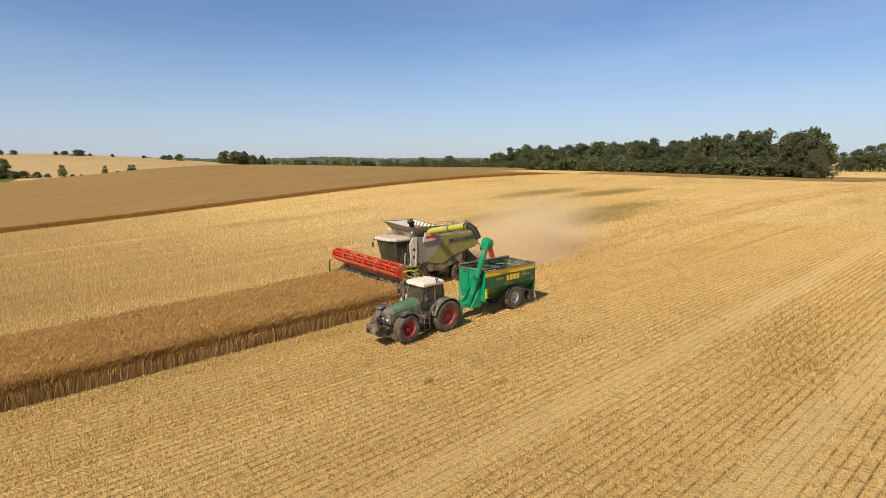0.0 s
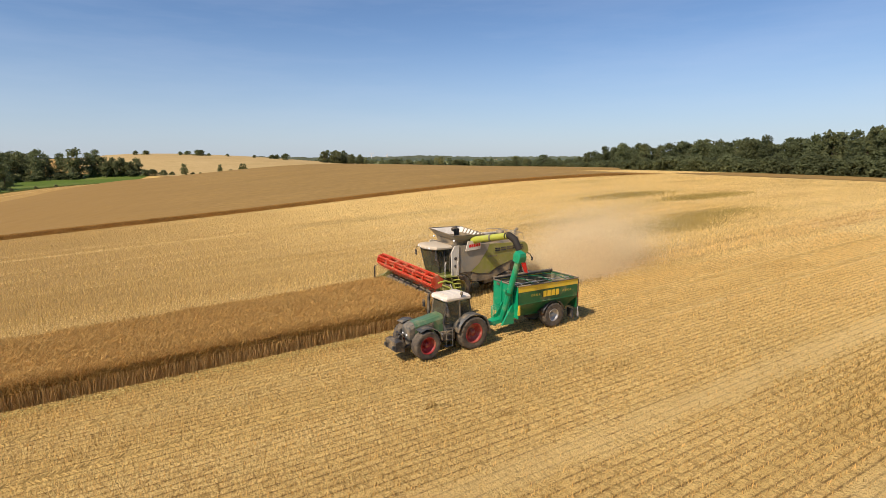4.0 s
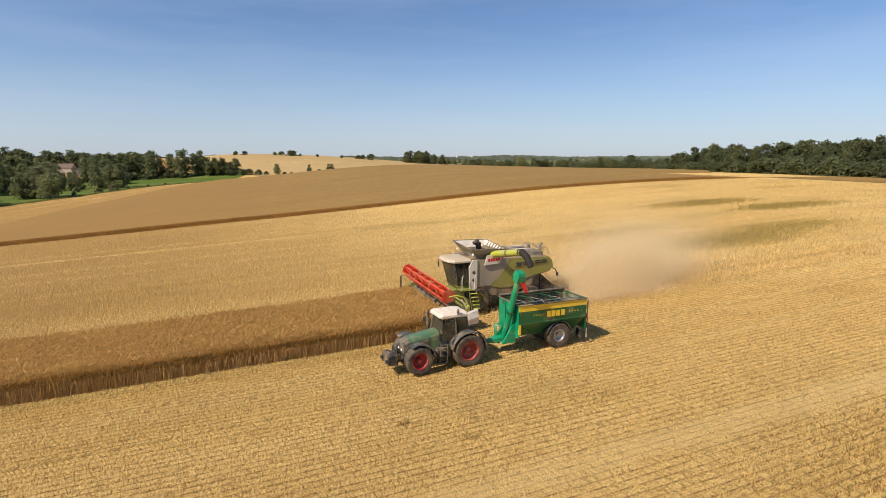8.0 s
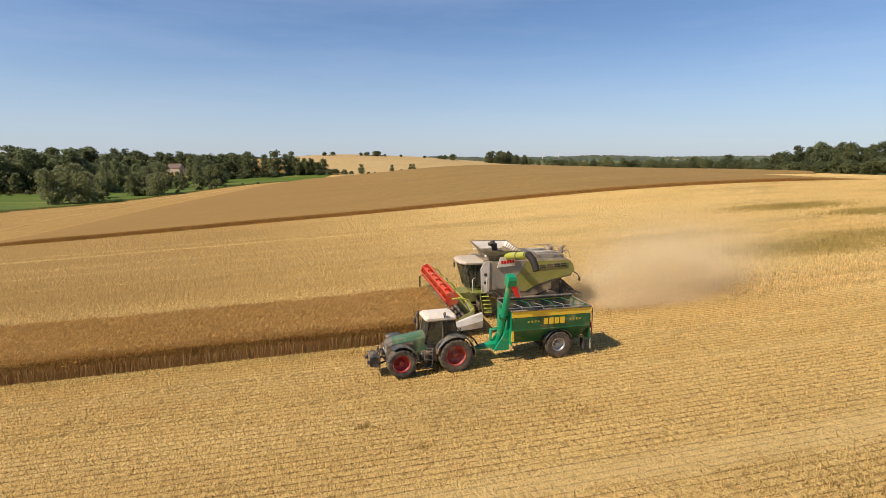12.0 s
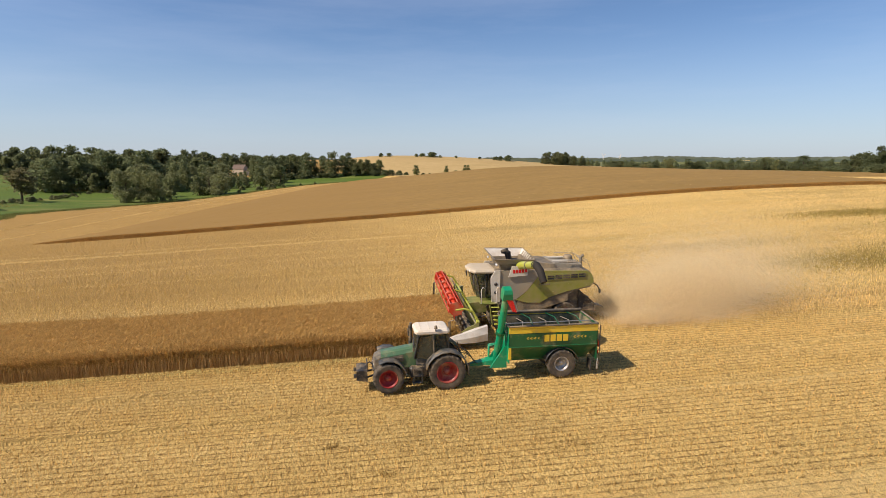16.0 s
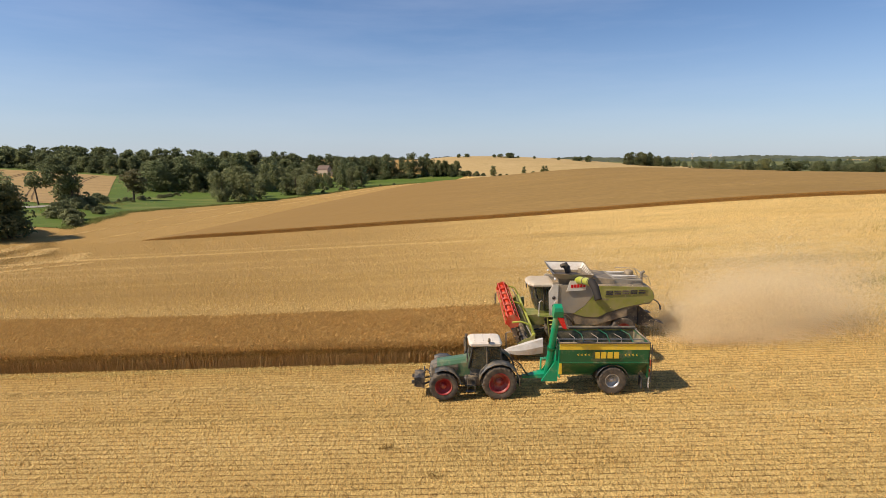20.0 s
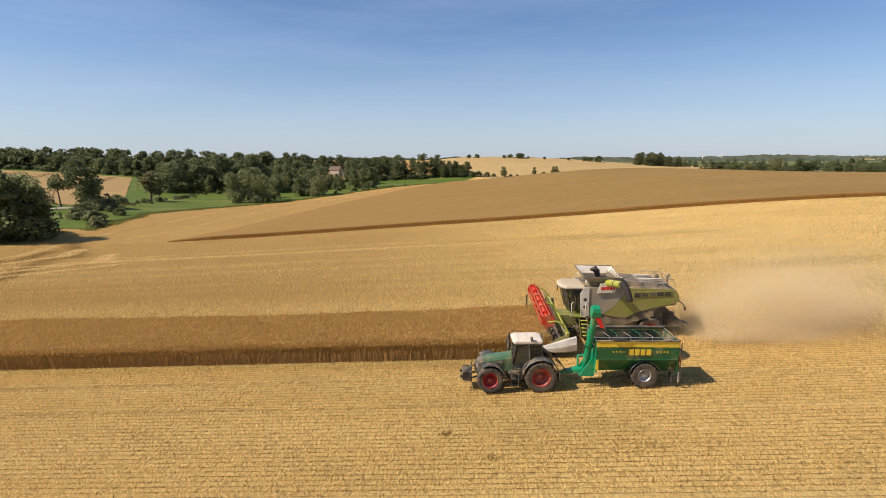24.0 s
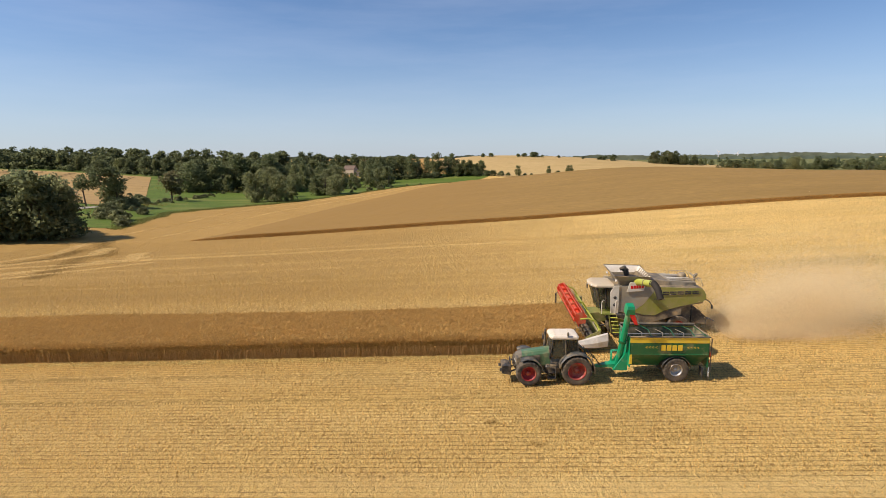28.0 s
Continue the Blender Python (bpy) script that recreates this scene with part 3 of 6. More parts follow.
tagged(far_crop, "large field of ripe brown rapeseed still standing", "crop", kind="stuff")

# ragged near edge of the far crop
n = 22000
cx = rngc.uniform(-77, 172, n)
cy = 141 + rngc.uniform(-0.35, 0.5, n)
cz = ground_z(cx, cy) + rngc.uniform(0.25, 0.85, n) - 0.85 * np.clip(1 - (cx + 77) / 16, 0, 1) ** 1.5 - 1.1 * np.clip(1 - (172 - cx) / 30, 0, 1)
cd = np.stack([rngc.normal(0, 0.15, n), rngc.normal(0, 0.1, n), rngc.uniform(0.15, 0.4, n)], -1)
V, F = blades(np.stack([cx, cy, cz], -1), cd, 0.06, 4)
tagged(new("far_crop_edge", arrays("far_crop_edge", V, F, M_EDGE)), "ragged brown edge of the far standing crop", "crop", kind="stuff")

# ---------------------------------------------------------------- paints and machine materials
M_FGREEN = mat("tractor_green_paint", (0.075, 0.15, 0.07), 0.35, vary=0.1, dust=0.22, coat=0.3, scale=1.2)
M_FGREY = mat("dark_grey_plastic", (0.055, 0.058, 0.056), 0.55, vary=0.2, dust=0.35, scale=1.5)
M_BLACK = mat("black_steel", (0.02, 0.02, 0.021), 0.55, vary=0.3, dust=0.3, scale=2.0)
M_ROOF = mat("white_cab_roof", (0.66, 0.58, 0.46), 0.45, vary=0.06, dust=0.25, scale=1.5)
M_RED = mat("red_rim_paint", (0.3, 0.017, 0.014), 0.5, vary=0.15, dust=0.3, scale=2.0)
M_RUBBER = mat("tyre_rubber", (0.032, 0.029, 0.026), 0.85, vary=0.25, dust=0.55, dust_col=(0.2, 0.15, 0.09), scale=2.0, bump=0.3, bump_scale=30)
# one cart green in two tones: sunlit front and auger, shaded sides and rear
M_HGREEN = mat("cart_green_sunlit", (0.0, 0.245, 0.105), 0.4, vary=0.08, dust=0.16, coat=0.2, scale=1.0)
M_HSHADED = mat("cart_green_shaded", (0.006, 0.095, 0.03), 0.4, vary=0.12, dust=0.2, coat=0.2, scale=0.9)
M_YELLOW = mat("yellow_paint", (0.74, 0.5, 0.035), 0.45, vary=0.08, dust=0.2, scale=1.2)
M_INSIDE = mat("worn_tank_steel", (0.03, 0.048, 0.033), 0.6, vary=0.3, dust=0.4, scale=1.0)
M_RIM = mat("silver_rim", (0.5, 0.49, 0.46), 0.4, metal=0.7, vary=0.15, dust=0.3, scale=2.0)
M_LIMEBRT = mat("bright_lime_paint", (0.4, 0.42, 0.045), 0.5, vary=0.12, dust=0.3, dust_col=(0.36, 0.29, 0.15), coat=0.1, scale=1.1)
M_LIME = mat("lime_green_paint", (0.215, 0.235, 0.02), 0.5, vary=0.15, dust=0.55, dust_col=(0.27, 0.215, 0.105), coat=0.2, scale=0.9)
M_LIMEDK = mat("dusty_green_paint", (0.15, 0.18, 0.02), 0.5, vary=0.15, dust=0.45, scale=0.9)
M_WHITE = mat("off_white_panel", (0.62, 0.575, 0.48), 0.5, vary=0.08, dust=0.35, scale=0.8)
M_GREYP = mat("grey_side_panel", (0.26, 0.235, 0.185), 0.55, vary=0.2, dust=0.45, dust_col=(0.34, 0.265, 0.16), scale=0.7)
M_DKGREY = mat("dusty_dark_grey", (0.085, 0.076, 0.06), 0.6, vary=0.2, dust=0.45, scale=0.8)
M_STEEL = mat("bare_sheet_steel", (0.68, 0.62, 0.52), 0.5, metal=0.0, vary=0.12, dust=0.25, scale=1.2)
M_CABROOF = mat("dusty_cab_roof", (0.5, 0.43, 0.32), 0.6, vary=0.12, dust=0.5, scale=0.9)
M_SPOUT = mat("dark_rubber_spout", (0.028, 0.023, 0.018), 0.75, vary=0.15, spec=0.25, scale=1.5)
M_REEL = mat("orange_red_paint", (0.6, 0.05, 0.014), 0.5, vary=0.15, dust=0.3, coat=0.1, scale=1.2)
M_LAMP = mat("clear_lamp", (0.8, 0.8, 0.78), 0.15, vary=0.05)
M_REDLENS = mat("red_lens", (0.6, 0.02, 0.02), 0.25, vary=0.05)
M_GRAIN = mat("rape_seed", (0.05, 0.04, 0.035), 0.7, vary=0.3, scale=6.0, bump=0.5, bump_scale=60)
M_FLAP = mat("worn_pvc_flap", (0.5, 0.47, 0.42), 0.5, vary=0.15, dust=0.2, scale=2.0)


def glass_mat():
    m = bpy.data.materials.new("cab_glass")
    m.use_nodes = True
    n, l = m.node_tree.nodes, m.node_tree.links
    b = n["Principled BSDF"]
    b.inputs["Base Color"].default_value = (0.15, 0.13, 0.09, 1)
    b.inputs["Roughness"].default_value = 0.14
    tr_ = n.new("ShaderNodeBsdfTransparent")
    tr_.inputs[0].default_value = (0.68, 0.72, 0.64, 1)
    ms = n.new("ShaderNodeMixShader")
    ms.inputs[0].default_value = 0.7
    l.new(b.outputs[0], ms.inputs[1])
    l.new(tr_.outputs[0], ms.inputs[2])
    l.new(ms.outputs[0], n["Material Output"].inputs[0])
    return m


M_GLASS = glass_mat()


def wheel(parent, at, r, w, rim_r, rim_mat, side, lugs, rim_label="", name="wheel"):
    """A wheel on an axle along y; side -1 shows its face towards -y. Hub, tyre with bars, dished rim with bolts."""
    x, y, z = at
    s = side
    hub = Mesh().turned(at, (0, s, 0), [(-w * 0.45, 0.0), (-w * 0.45, rim_r * 0.5), (w * 0.05, rim_r * 0.42), (w * 0.22, rim_r * 0.3), (w * 0.3, rim_r * 0.24), (w * 0.3, 0.0)], 20)
    for k in range(8):
        a = k * math.pi / 4
        hub.box((x + math.cos(a) * rim_r * 0.36, y + s * w * 0.14, z + math.sin(a) * rim_r * 0.36), (0.05, 0.05, 0.05), 0.01)
    h = part(name, hub, rim_mat, parent)
    ty = Mesh().turned(at, (0, s, 0), [(-w * 0.42, rim_r), (-w * 0.5, r * 0.82), (-w * 0.46, r * 0.93), (-w * 0.3, r * 0.965), (w * 0.3, r * 0.965), (w * 0.46, r * 0.93), (w * 0.5, r * 0.82), (w * 0.42, rim_r)], 40)
    for k in range(lugs):
        for hs in (-1, 1):
            a = (k + (0.5 if hs > 0 else 0)) * 2 * math.pi / lugs
            p = []
            for u, da in ((0.02, 0.16), (0.5, -0.02), (0.53, -0.06)):
                rr = r if u < 0.5 else r * (0.955 if u < 0.52 else 0.88)
                for dd in (0.0, 0.075):
                    aa = a + da + dd
                    p += [(x + math.cos(aa) * rr * 0.955, y + hs * w * u, z + math.sin(aa) * rr * 0.955), (x + math.cos(aa) * rr, y + hs * w * u, z + math.sin(aa) * rr)]
            ty.add(p, [(1, 5, 7, 3), (5, 9, 11, 7), (0, 4, 5, 1), (4, 8, 9, 5), (2, 3, 7, 6), (6, 7, 11, 10), (8, 10, 11, 9), (0, 1, 3, 2)])
    part("tyre", ty, M_RUBBER, h, "dusty black rubber tyre with deep bars")
    part("rim", Mesh().turned(at, (0, s, 0), [(w * 0.4, rim_r * 1.02), (w * 0.44, rim_r * 1.04), (w * 0.44, rim_r * 0.96), (w * 0.18, rim_r * 0.86), (w * 0.02, rim_r * 0.6), (0.0, rim_r * 0.42)], 36), rim_mat, h, rim_label)
    return h


# ---------------------------------------------------------------- tractor
def build_tractor(at, turn):
    t = thing("tractor", at, "dark green tractor with red rims and white cab roof", "tractor", turn=turn)
    # hood, nose towards -x
    rings = []
    for x, w, zt, zb in ((-2.42, 0.30, 1.50, 0.98), (-2.34, 0.37, 1.66, 0.92), (-2.05, 0.42, 1.78, 0.92), (-1.2, 0.45, 1.9, 0.98), (-0.35, 0.48, 2.02, 1.05)):
        rings.append([(x, -w, zb), (x, -w, zt - 0.22), (x, -w * 0.8, zt - 0.05), (x, -w * 0.4, zt), (x, w * 0.4, zt), (x, w * 0.8, zt - 0.05), (x, w, zt - 0.22), (x, w, zb)])
    part("hood", Mesh().loft(rings[2:], smooth=False), M_FGREEN, t, "dusty mid-green sloping hood")
    nose = part("nose_grille", Mesh().loft(rings[:3]), M_FGREY, t, "dark grey nose grille")
    for s in (-1, 1):
        part("headlight", Mesh().box((-2.4, s * 0.2, 1.18), (0.06, 0.17, 0.12), 0.02), M_LAMP, nose)
        v = part("side_vent", Mesh().sheet([(-1.75, s * 0.47, 1.3), (-0.95, s * 0.485, 1.36), (-0.95, s * 0.485, 1.68), (-1.75, s * 0.47, 1.56)], 0.012 * s), M_FGREY, t)
        for k in range(4):
            z = 1.36 + k * 0.06
            part("louvre", Mesh().box((-1.35, s * 0.5, z), (0.72, 0.025, 0.022), 0.005), M_BLACK, v)
    part("chassis", Mesh().box((-0.7, 0, 0.82), (3.2, 0.5, 0.5), 0.05).box((0.95, 0, 0.95), (1.1, 0.75, 0.75), 0.08), M_FGREY, t)
    part("front_axle", Mesh().tube([(-1.73, -0.9, 0.72), (-1.73, 0.9, 0.72)], 0.13).box((-1.73, 0, 0.75), (0.35, 0.5, 0.3), 0.05), M_FGREY, t)
    part("rear_axle", Mesh().tube([(1.13, -1.0, 0.92), (1.13, 1.0, 0.92)], 0.19), M_FGREY, t)
    for s in (-1, 1):
        wheel(t, (-1.73, s * 0.98, 0.76), 0.76, 0.56, 0.44, M_RED, s, 18, "faded red front rim")
        wheel(t, (1.13, s * 0.98, 0.92), 0.92, 0.64, 0.53, M_RED, s, 20, "bright red rear rim")
        # front mudguard: thin shell round the top of the tyre
        g = []
        for r_ in (0.86, 0.9):
            g.append([(-1.73 + math.cos(a) * r_, s * 0.98, 0.78 + math.sin(a) * r_) for a in (0.15, 0.5, 0.9, 1.3, 1.7, 2.1)])
        fm = Mesh()
        for dy0, dy1 in ((-0.27, 0.27),):
            ring = [[(p[0], p[1] + dy0, p[2]) for p in g[0]], [(p[0], p[1] + dy0, p[2]) for p in g[1]], [(p[0], p[1] + dy1, p[2]) for p in g[1]], [(p[0], p[1] + dy1, p[2]) for p in g[0]]]
            fm.loft(ring + [ring[0]], caps=False, open_=True, smooth=True)
        part("front_mudguard", fm, M_FGREY, t)
        # rear mudguard: broad arc with a flat crown
        rings = []
        for a in (-0.15, 0.25, 0.65, 1.05, 1.45, 1.85, 2.25, 2.6, 2.95):
            rr = 1.03
            cx, cz = 1.13 + math.cos(a) * rr, 0.92 + math.sin(a) * rr * 0.98
            y0, y1 = s * 0.62, s * 1.3
            n_ = (math.cos(a) * 0.05, math.sin(a) * 0.05)
            rings.append([(cx, y0, cz), (cx, y1, cz), (cx + n_[0], y1, cz + n_[1]), (cx + n_[0], y0, cz + n_[1])])
        part("rear_mudguard", Mesh().loft(rings, smooth=True), M_FGREY, t, "dark grey rear mudguard, dusty on top")
        part("tail_lamp", Mesh().box((2.04, s * 1.05, 1.6), (0.05, 0.18, 0.1), 0.02), M_BLACK, t)
        # steps and tank
        part("fuel_tank", Mesh().box((-0.2, s * 0.62, 0.85), (0.95, 0.4, 0.55), 0.1), M_BLACK, t)
        st = part("steps", Mesh().box((-0.35, s * 0.95, 0.42), (0.42, 0.28, 0.04), 0.01), M_FGREY, t)
        for z in (0.72, 1.02, 1.3):
            part("tread", Mesh().box((-0.33 + z * 0.12, s * 0.9, z), (0.4, 0.22, 0.035), 0.01), M_BLACK, st)
        part("step_side", Mesh().box((-0.5, s * 1.02, 0.85), (0.04, 0.04, 0.95), 0.01).box((-0.1, s * 1.02, 0.85), (0.04, 0.04, 0.95), 0.01), M_FGREY, st)
    # cab
    cab = part("cab", Mesh().box((0.5, 0, 1.25), (1.65, 1.25, 0.5), 0.06).box((0.5, 0, 1.55), (1.5, 1.2, 0.12), 0.03), M_FGREY, t)
    P = {"fl": (-0.42, 0.62, 1.5), "bl": (0.55, 0.78, 1.5), "rl": (1.35, 0.66, 1.65)}
    Q = {"fl": (-0.2, 0.66, 2.72), "bl": (0.5, 0.76, 2.72), "rl": (1.2, 0.66, 2.72)}
    for s in (-1, 1):
        for k in P:
            a, b = P[k], Q[k]
            part("post", Mesh().tube([(a[0], s * a[1], a[2]), (b[0], s * b[1], b[2])], 0.045, 6), M_BLACK, cab)
        for k, j in (("fl", "bl"), ("bl", "rl")):
            part("side_window", Mesh().sheet([(P[k][0], s * P[k][1], P[k][2]), (P[j][0], s * P[j][1], P[j][2]), (Q[j][0], s * Q[j][1], Q[j][2]), (Q[k][0], s * Q[k][1], Q[k][2])], 0.008), M_GLASS, cab)
        part("grab_rail", Mesh().tube([(-0.45, s * 0.72, 1.5), (-0.42, s * 0.8, 1.7), (-0.3, s * 0.8, 2.3), (-0.25, s * 0.7, 2.5)], 0.016, 6), M_BLACK, cab)
        mi = part("mirror_arm", Mesh().tube([(-0.3, s * 0.66, 2.6), (-0.5, s * 1.0, 2.68), (-0.52, s * 1.18, 2.62), (-0.52, s * 1.2, 2.3)], 0.018, 6), M_BLACK, t)
        part("mirror", Mesh().box((-0.52, s * 1.2, 2.28), (0.09, 0.2, 0.4), 0.03), M_BLACK, mi)
    part("windscreen", Mesh().sheet([(P["fl"][0], -P["fl"][1], P["fl"][2]), (P["fl"][0], P["fl"][1], P["fl"][2]), (Q["fl"][0], Q["fl"][1], Q["fl"][2]), (Q["fl"][0], -Q["fl"][1], Q["fl"][2])], 0.008), M_GLASS, cab)
    part("rear_window", Mesh().sheet([(P["rl"][0], -P["rl"][1], P["rl"][2]), (P["rl"][0], P["rl"][1], P["rl"][2]), (Q["rl"][0], Q["rl"][1], Q["rl"][2]), (Q["rl"][0], -Q["rl"][1], Q["rl"][2])], 0.008), M_GLASS, cab)
    part("seat", Mesh().box((0.65, 0, 1.75), (0.5, 0.5, 0.18), 0.06).box((0.9, 0, 2.1), (0.14, 0.48, 0.65), 0.06), M_BLACK, cab)
    part("steering_wheel", Mesh().turned((0.1, 0, 2.0), (-0.5, 0, 1), [(-0.015, 0.19), (0.015, 0.2), (0.015, 0.17), (-0.015, 0.17)], 18, closed=True).tube([(0.1, 0, 2.0), (-0.15, 0, 1.5)], 0.03, 6), M_BLACK, cab)
    # roof: domed with rolled edge
    ring = []
    for z, k in ((2.70, 0.94), (2.76, 1.0), (2.86, 1.0), (2.94, 0.9), (2.98, 0.6)):
        w, l0, l1 = 0.77 * k, 0.5 - 0.9 * k, 0.5 + 0.82 * k
        ring.append([(l0, -w * 0.75, z), (l0 + 0.1, -w, z), (l1 - 0.1, -w, z), (l1, -w * 0.75, z), (l1, w * 0.75, z), (l1 - 0.1, w, z), (l0 + 0.1, w, z), (l0, w * 0.75, z)])
    rf = part("roof", Mesh().loft(ring), M_ROOF, t, "sun-bleached white cab roof")
    for x in (-0.1, 0.35, 0.8):
        part("roof_rib", Mesh().box((x, 0, 2.985), (0.05, 1.1, 0.03), 0.012), M_ROOF, rf)
    for s in (-1, 1):
        part("work_lamp", Mesh().box((-0.38, s * 0.45, 2.8), (0.05, 0.2, 0.09), 0.02), M_LAMP, rf)
        part("work_lamp", Mesh().box((1.31, s * 0.45, 2.8), (0.05, 0.2, 0.09), 0.02), M_LAMP, rf)
    part("beacon", Mesh().tube([(0.62, -0.72, 2.75), (0.62, -0.78, 3.0)], 0.025, 8).turned((0.62, -0.78, 3.0), (0, 0, 1), [(0, 0.07), (0.02, 0.08), (0.15, 0.07), (0.19, 0.0)], 12), M_BLACK, rf)
    part("exhaust_pipe", Mesh().tube([(-0.45, 0.66, 1.3), (-0.48, 0.78, 1.7), (-0.45, 0.8, 2.9)], [0.09, 0.1, 0.07], 10), M_BLACK, t)
    # front weight and linkage
    wt = part("front_weight", Mesh().slab([(-3.25, 0.52), (-2.72, 0.42), (-2.72, 0.95), (-3.0, 1.02), (-3.25, 0.98)], "y", -0.55, 0.55), M_BLACK, t, "black cast front ballast block")
    for s in (-1, 1):
        part("link_arm", Mesh().tube([(-2.3, s * 0.32, 0.72), (-2.75, s * 0.4, 0.6)], 0.05, 8), M_BLACK, wt)
        part("hook", Mesh().box((-3.32, s * 0.42, 0.72), (0.14, 0.08, 0.2), 0.02), M_FGREY, wt)
    part("top_link", Mesh().tube([(-2.35, 0, 1.0), (-2.6, 0, 1.25), (-2.8, 0, 1.05)], 0.04, 8).box((-2.72, -0.3, 1.12), (0.06, 0.06, 0.35)).box((-2.72, 0.3, 1.12), (0.06, 0.06, 0.35)).box((-2.72, 0, 1.28), (0.06, 0.66, 0.06)), M_BLACK, wt)
    # rear linkage and hoses
    for s in (-1, 1):
        part("lower_link", Mesh().tube([(1.5, s * 0.42, 0.75), (2.35, s * 0.45, 0.62)], 0.045, 8), M_BLACK, t)
        part("lift_rod", Mesh().tube([(1.75, s * 0.42, 1.4), (1.95, s * 0.44, 0.7)], 0.03, 8), M_BLACK, t)
    part("hitch", Mesh().box((1.75, 0, 0.6), (0.6, 0.25, 0.2), 0.04), M_BLACK, t)
    for k, y in enumerate((-0.35, -0.18, 0.05, 0.22)):
        part("hose", Mesh().tube([(1.62, y, 1.35), (2.0, y * 1.2, 1.6 + 0.05 * k), (2.45, y, 1.35), (2.7, y * 0.7, 0.95), (2.95, y * 0.6, 0.85)], 0.022, 6), M_BLACK, t)
    return t


TRACTOR_AT = (6.48, 29.15)
tractor = build_tractor((*TRACTOR_AT, gz(*TRACTOR_AT) + 0.02), 3.0)
tractor.matrix_world = tractor.matrix_world @ Matrix.Diagonal((0.97, 0.97, 0.97, 1))


# ---------------------------------------------------------------- grain cart
def build_cart(at, turn):
    c = thing("grain_cart", at, "green grain cart with yellow top band and folding auger", "trailer", turn=turn)
    x0, x1, w, zt, zm, zb = -2.62, 2.2, 1.24, 2.95, 1.85, 1.0

    def wall(name, pts, mat_, label="", thick=0.05):
        return part(name, Mesh().sheet(pts, thick), mat_, c, label)
    for s in (-1, 1):
        sd = wall("side_panel", [(x0, s * w, zm), (x1, s * w, zm), (x1, s * w, zt - 0.42), (x0, s * w, zt - 0.42)], M_HSHADED, "green side panel in the shaded tone", 0.05 * s)
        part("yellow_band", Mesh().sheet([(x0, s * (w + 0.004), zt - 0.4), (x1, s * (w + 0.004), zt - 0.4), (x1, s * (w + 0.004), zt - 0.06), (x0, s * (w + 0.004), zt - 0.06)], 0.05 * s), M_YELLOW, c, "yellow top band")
        wall("hopper_slope", [(x0, s * w, zm), (x0, s * 0.55, zb), (x1 - 0.35, s * 0.55, zb), (x1, s * w, zm)], M_HSHADED, "", 0.04)
        part("top_rail", Mesh().box(((x0 + x1) / 2, s * w, zt - 0.02), (x1 - x0 + 0.1, 0.1, 0.08), 0.02), M_DKGREY, c)
        # maker's name and chevrons as plain blocks
        yy = s * (w + 0.012)
        for k in range(4):
            part("name_block", Mesh().box((-0.6 + k * 0.34, yy + s * 0.045, zt - 0.68), (0.27, 0.012, 0.36), 0.004), M_YELLOW, sd)
        for side, b in ((-1, -1.7), (1, 0.84)):
            for k in range(4):
                xx = b + k * 0.2
                part("chevron", Mesh().sheet([(xx, yy + s * 0.05, zt - 0.66), (xx + 0.09, yy + s * 0.05, zt - 0.6), (xx + 0.14, yy + s * 0.05, zt - 0.6), (xx + 0.05, yy + s * 0.05, zt - 0.66), (xx + 0.14, yy + s * 0.05, zt - 0.72), (xx + 0.09, yy + s * 0.05, zt - 0.72)], 0.006), M_YELLOW, sd)
        for x in (-1.6, -0.3, 1.0):
            part("stiffener", Mesh().sheet([(x, s * (w + 0.02), zm), (x + 0.07, s * (w + 0.02), zm), (x + 0.07, s * 0.58, zb), (x, s * 0.58, zb)], 0.06), M_HSHADED, c)
        wheel(c, (0.3, s * 0.92, 0.79), 0.79, 0.62, 0.38, M_RIM, s, 18, "silver steel rim")
        ring = []
        for a in (0.2, 0.6, 1.0, 1.4, 1.8, 2.2, 2.6, 2.95):
            ring.append([(0.3 + math.cos(a) * r_, s * y_, 0.79 + math.sin(a) * r_) for r_, y_ in ((0.88, 0.6), (0.88, 1.22), (0.92, 1.22), (0.92, 0.6))])
        part("mudguard", Mesh().loft(ring, smooth=True), M_BLACK, c)
    fr = wall("front_panel", [(x0, -w, 0.98), (x0, w, 0.98), (x0, w, zt), (x0, -w, zt)], M_HGREEN, "green front wall in the sunlit tone", 0.05)
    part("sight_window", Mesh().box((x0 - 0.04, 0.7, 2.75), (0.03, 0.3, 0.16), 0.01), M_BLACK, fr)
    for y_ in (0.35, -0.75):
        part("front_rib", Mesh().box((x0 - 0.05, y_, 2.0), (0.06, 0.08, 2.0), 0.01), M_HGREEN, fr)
    re = wall("rear_panel", [(x1, w, 1.0), (x1, -w, 1.0), (x1, -w, zt), (x1, w, zt)], M_HSHADED, "green rear wall in the shaded tone", 0.05)
    for s in (-1, 1):
        part("rear_lamp", Mesh().box((x1 + 0.1, s * 0.9, 1.35), (0.05, 0.5, 0.16), 0.02), M_REDLENS, re)
        part("warning_board", Mesh().box((x1 + 0.1, s * 1.05, 1.8), (0.03, 0.35, 0.35), 0.01), M_REEL, re)
    ld = part("ladder", Mesh().box((x1 + 0.2, -1.1, 1.72), (0.05, 0.05, 2.1), 0.01).box((x1 + 0.2, -0.75, 1.72), (0.05, 0.05, 2.1), 0.01), M_DKGREY, re)
    for k in range(7):
        part("rung", Mesh().tube([(x1 + 0.2, -1.1, 0.85 + k * 0.28), (x1 + 0.2, -0.75, 0.85 + k * 0.28)], 0.015, 6), M_DKGREY, ld)
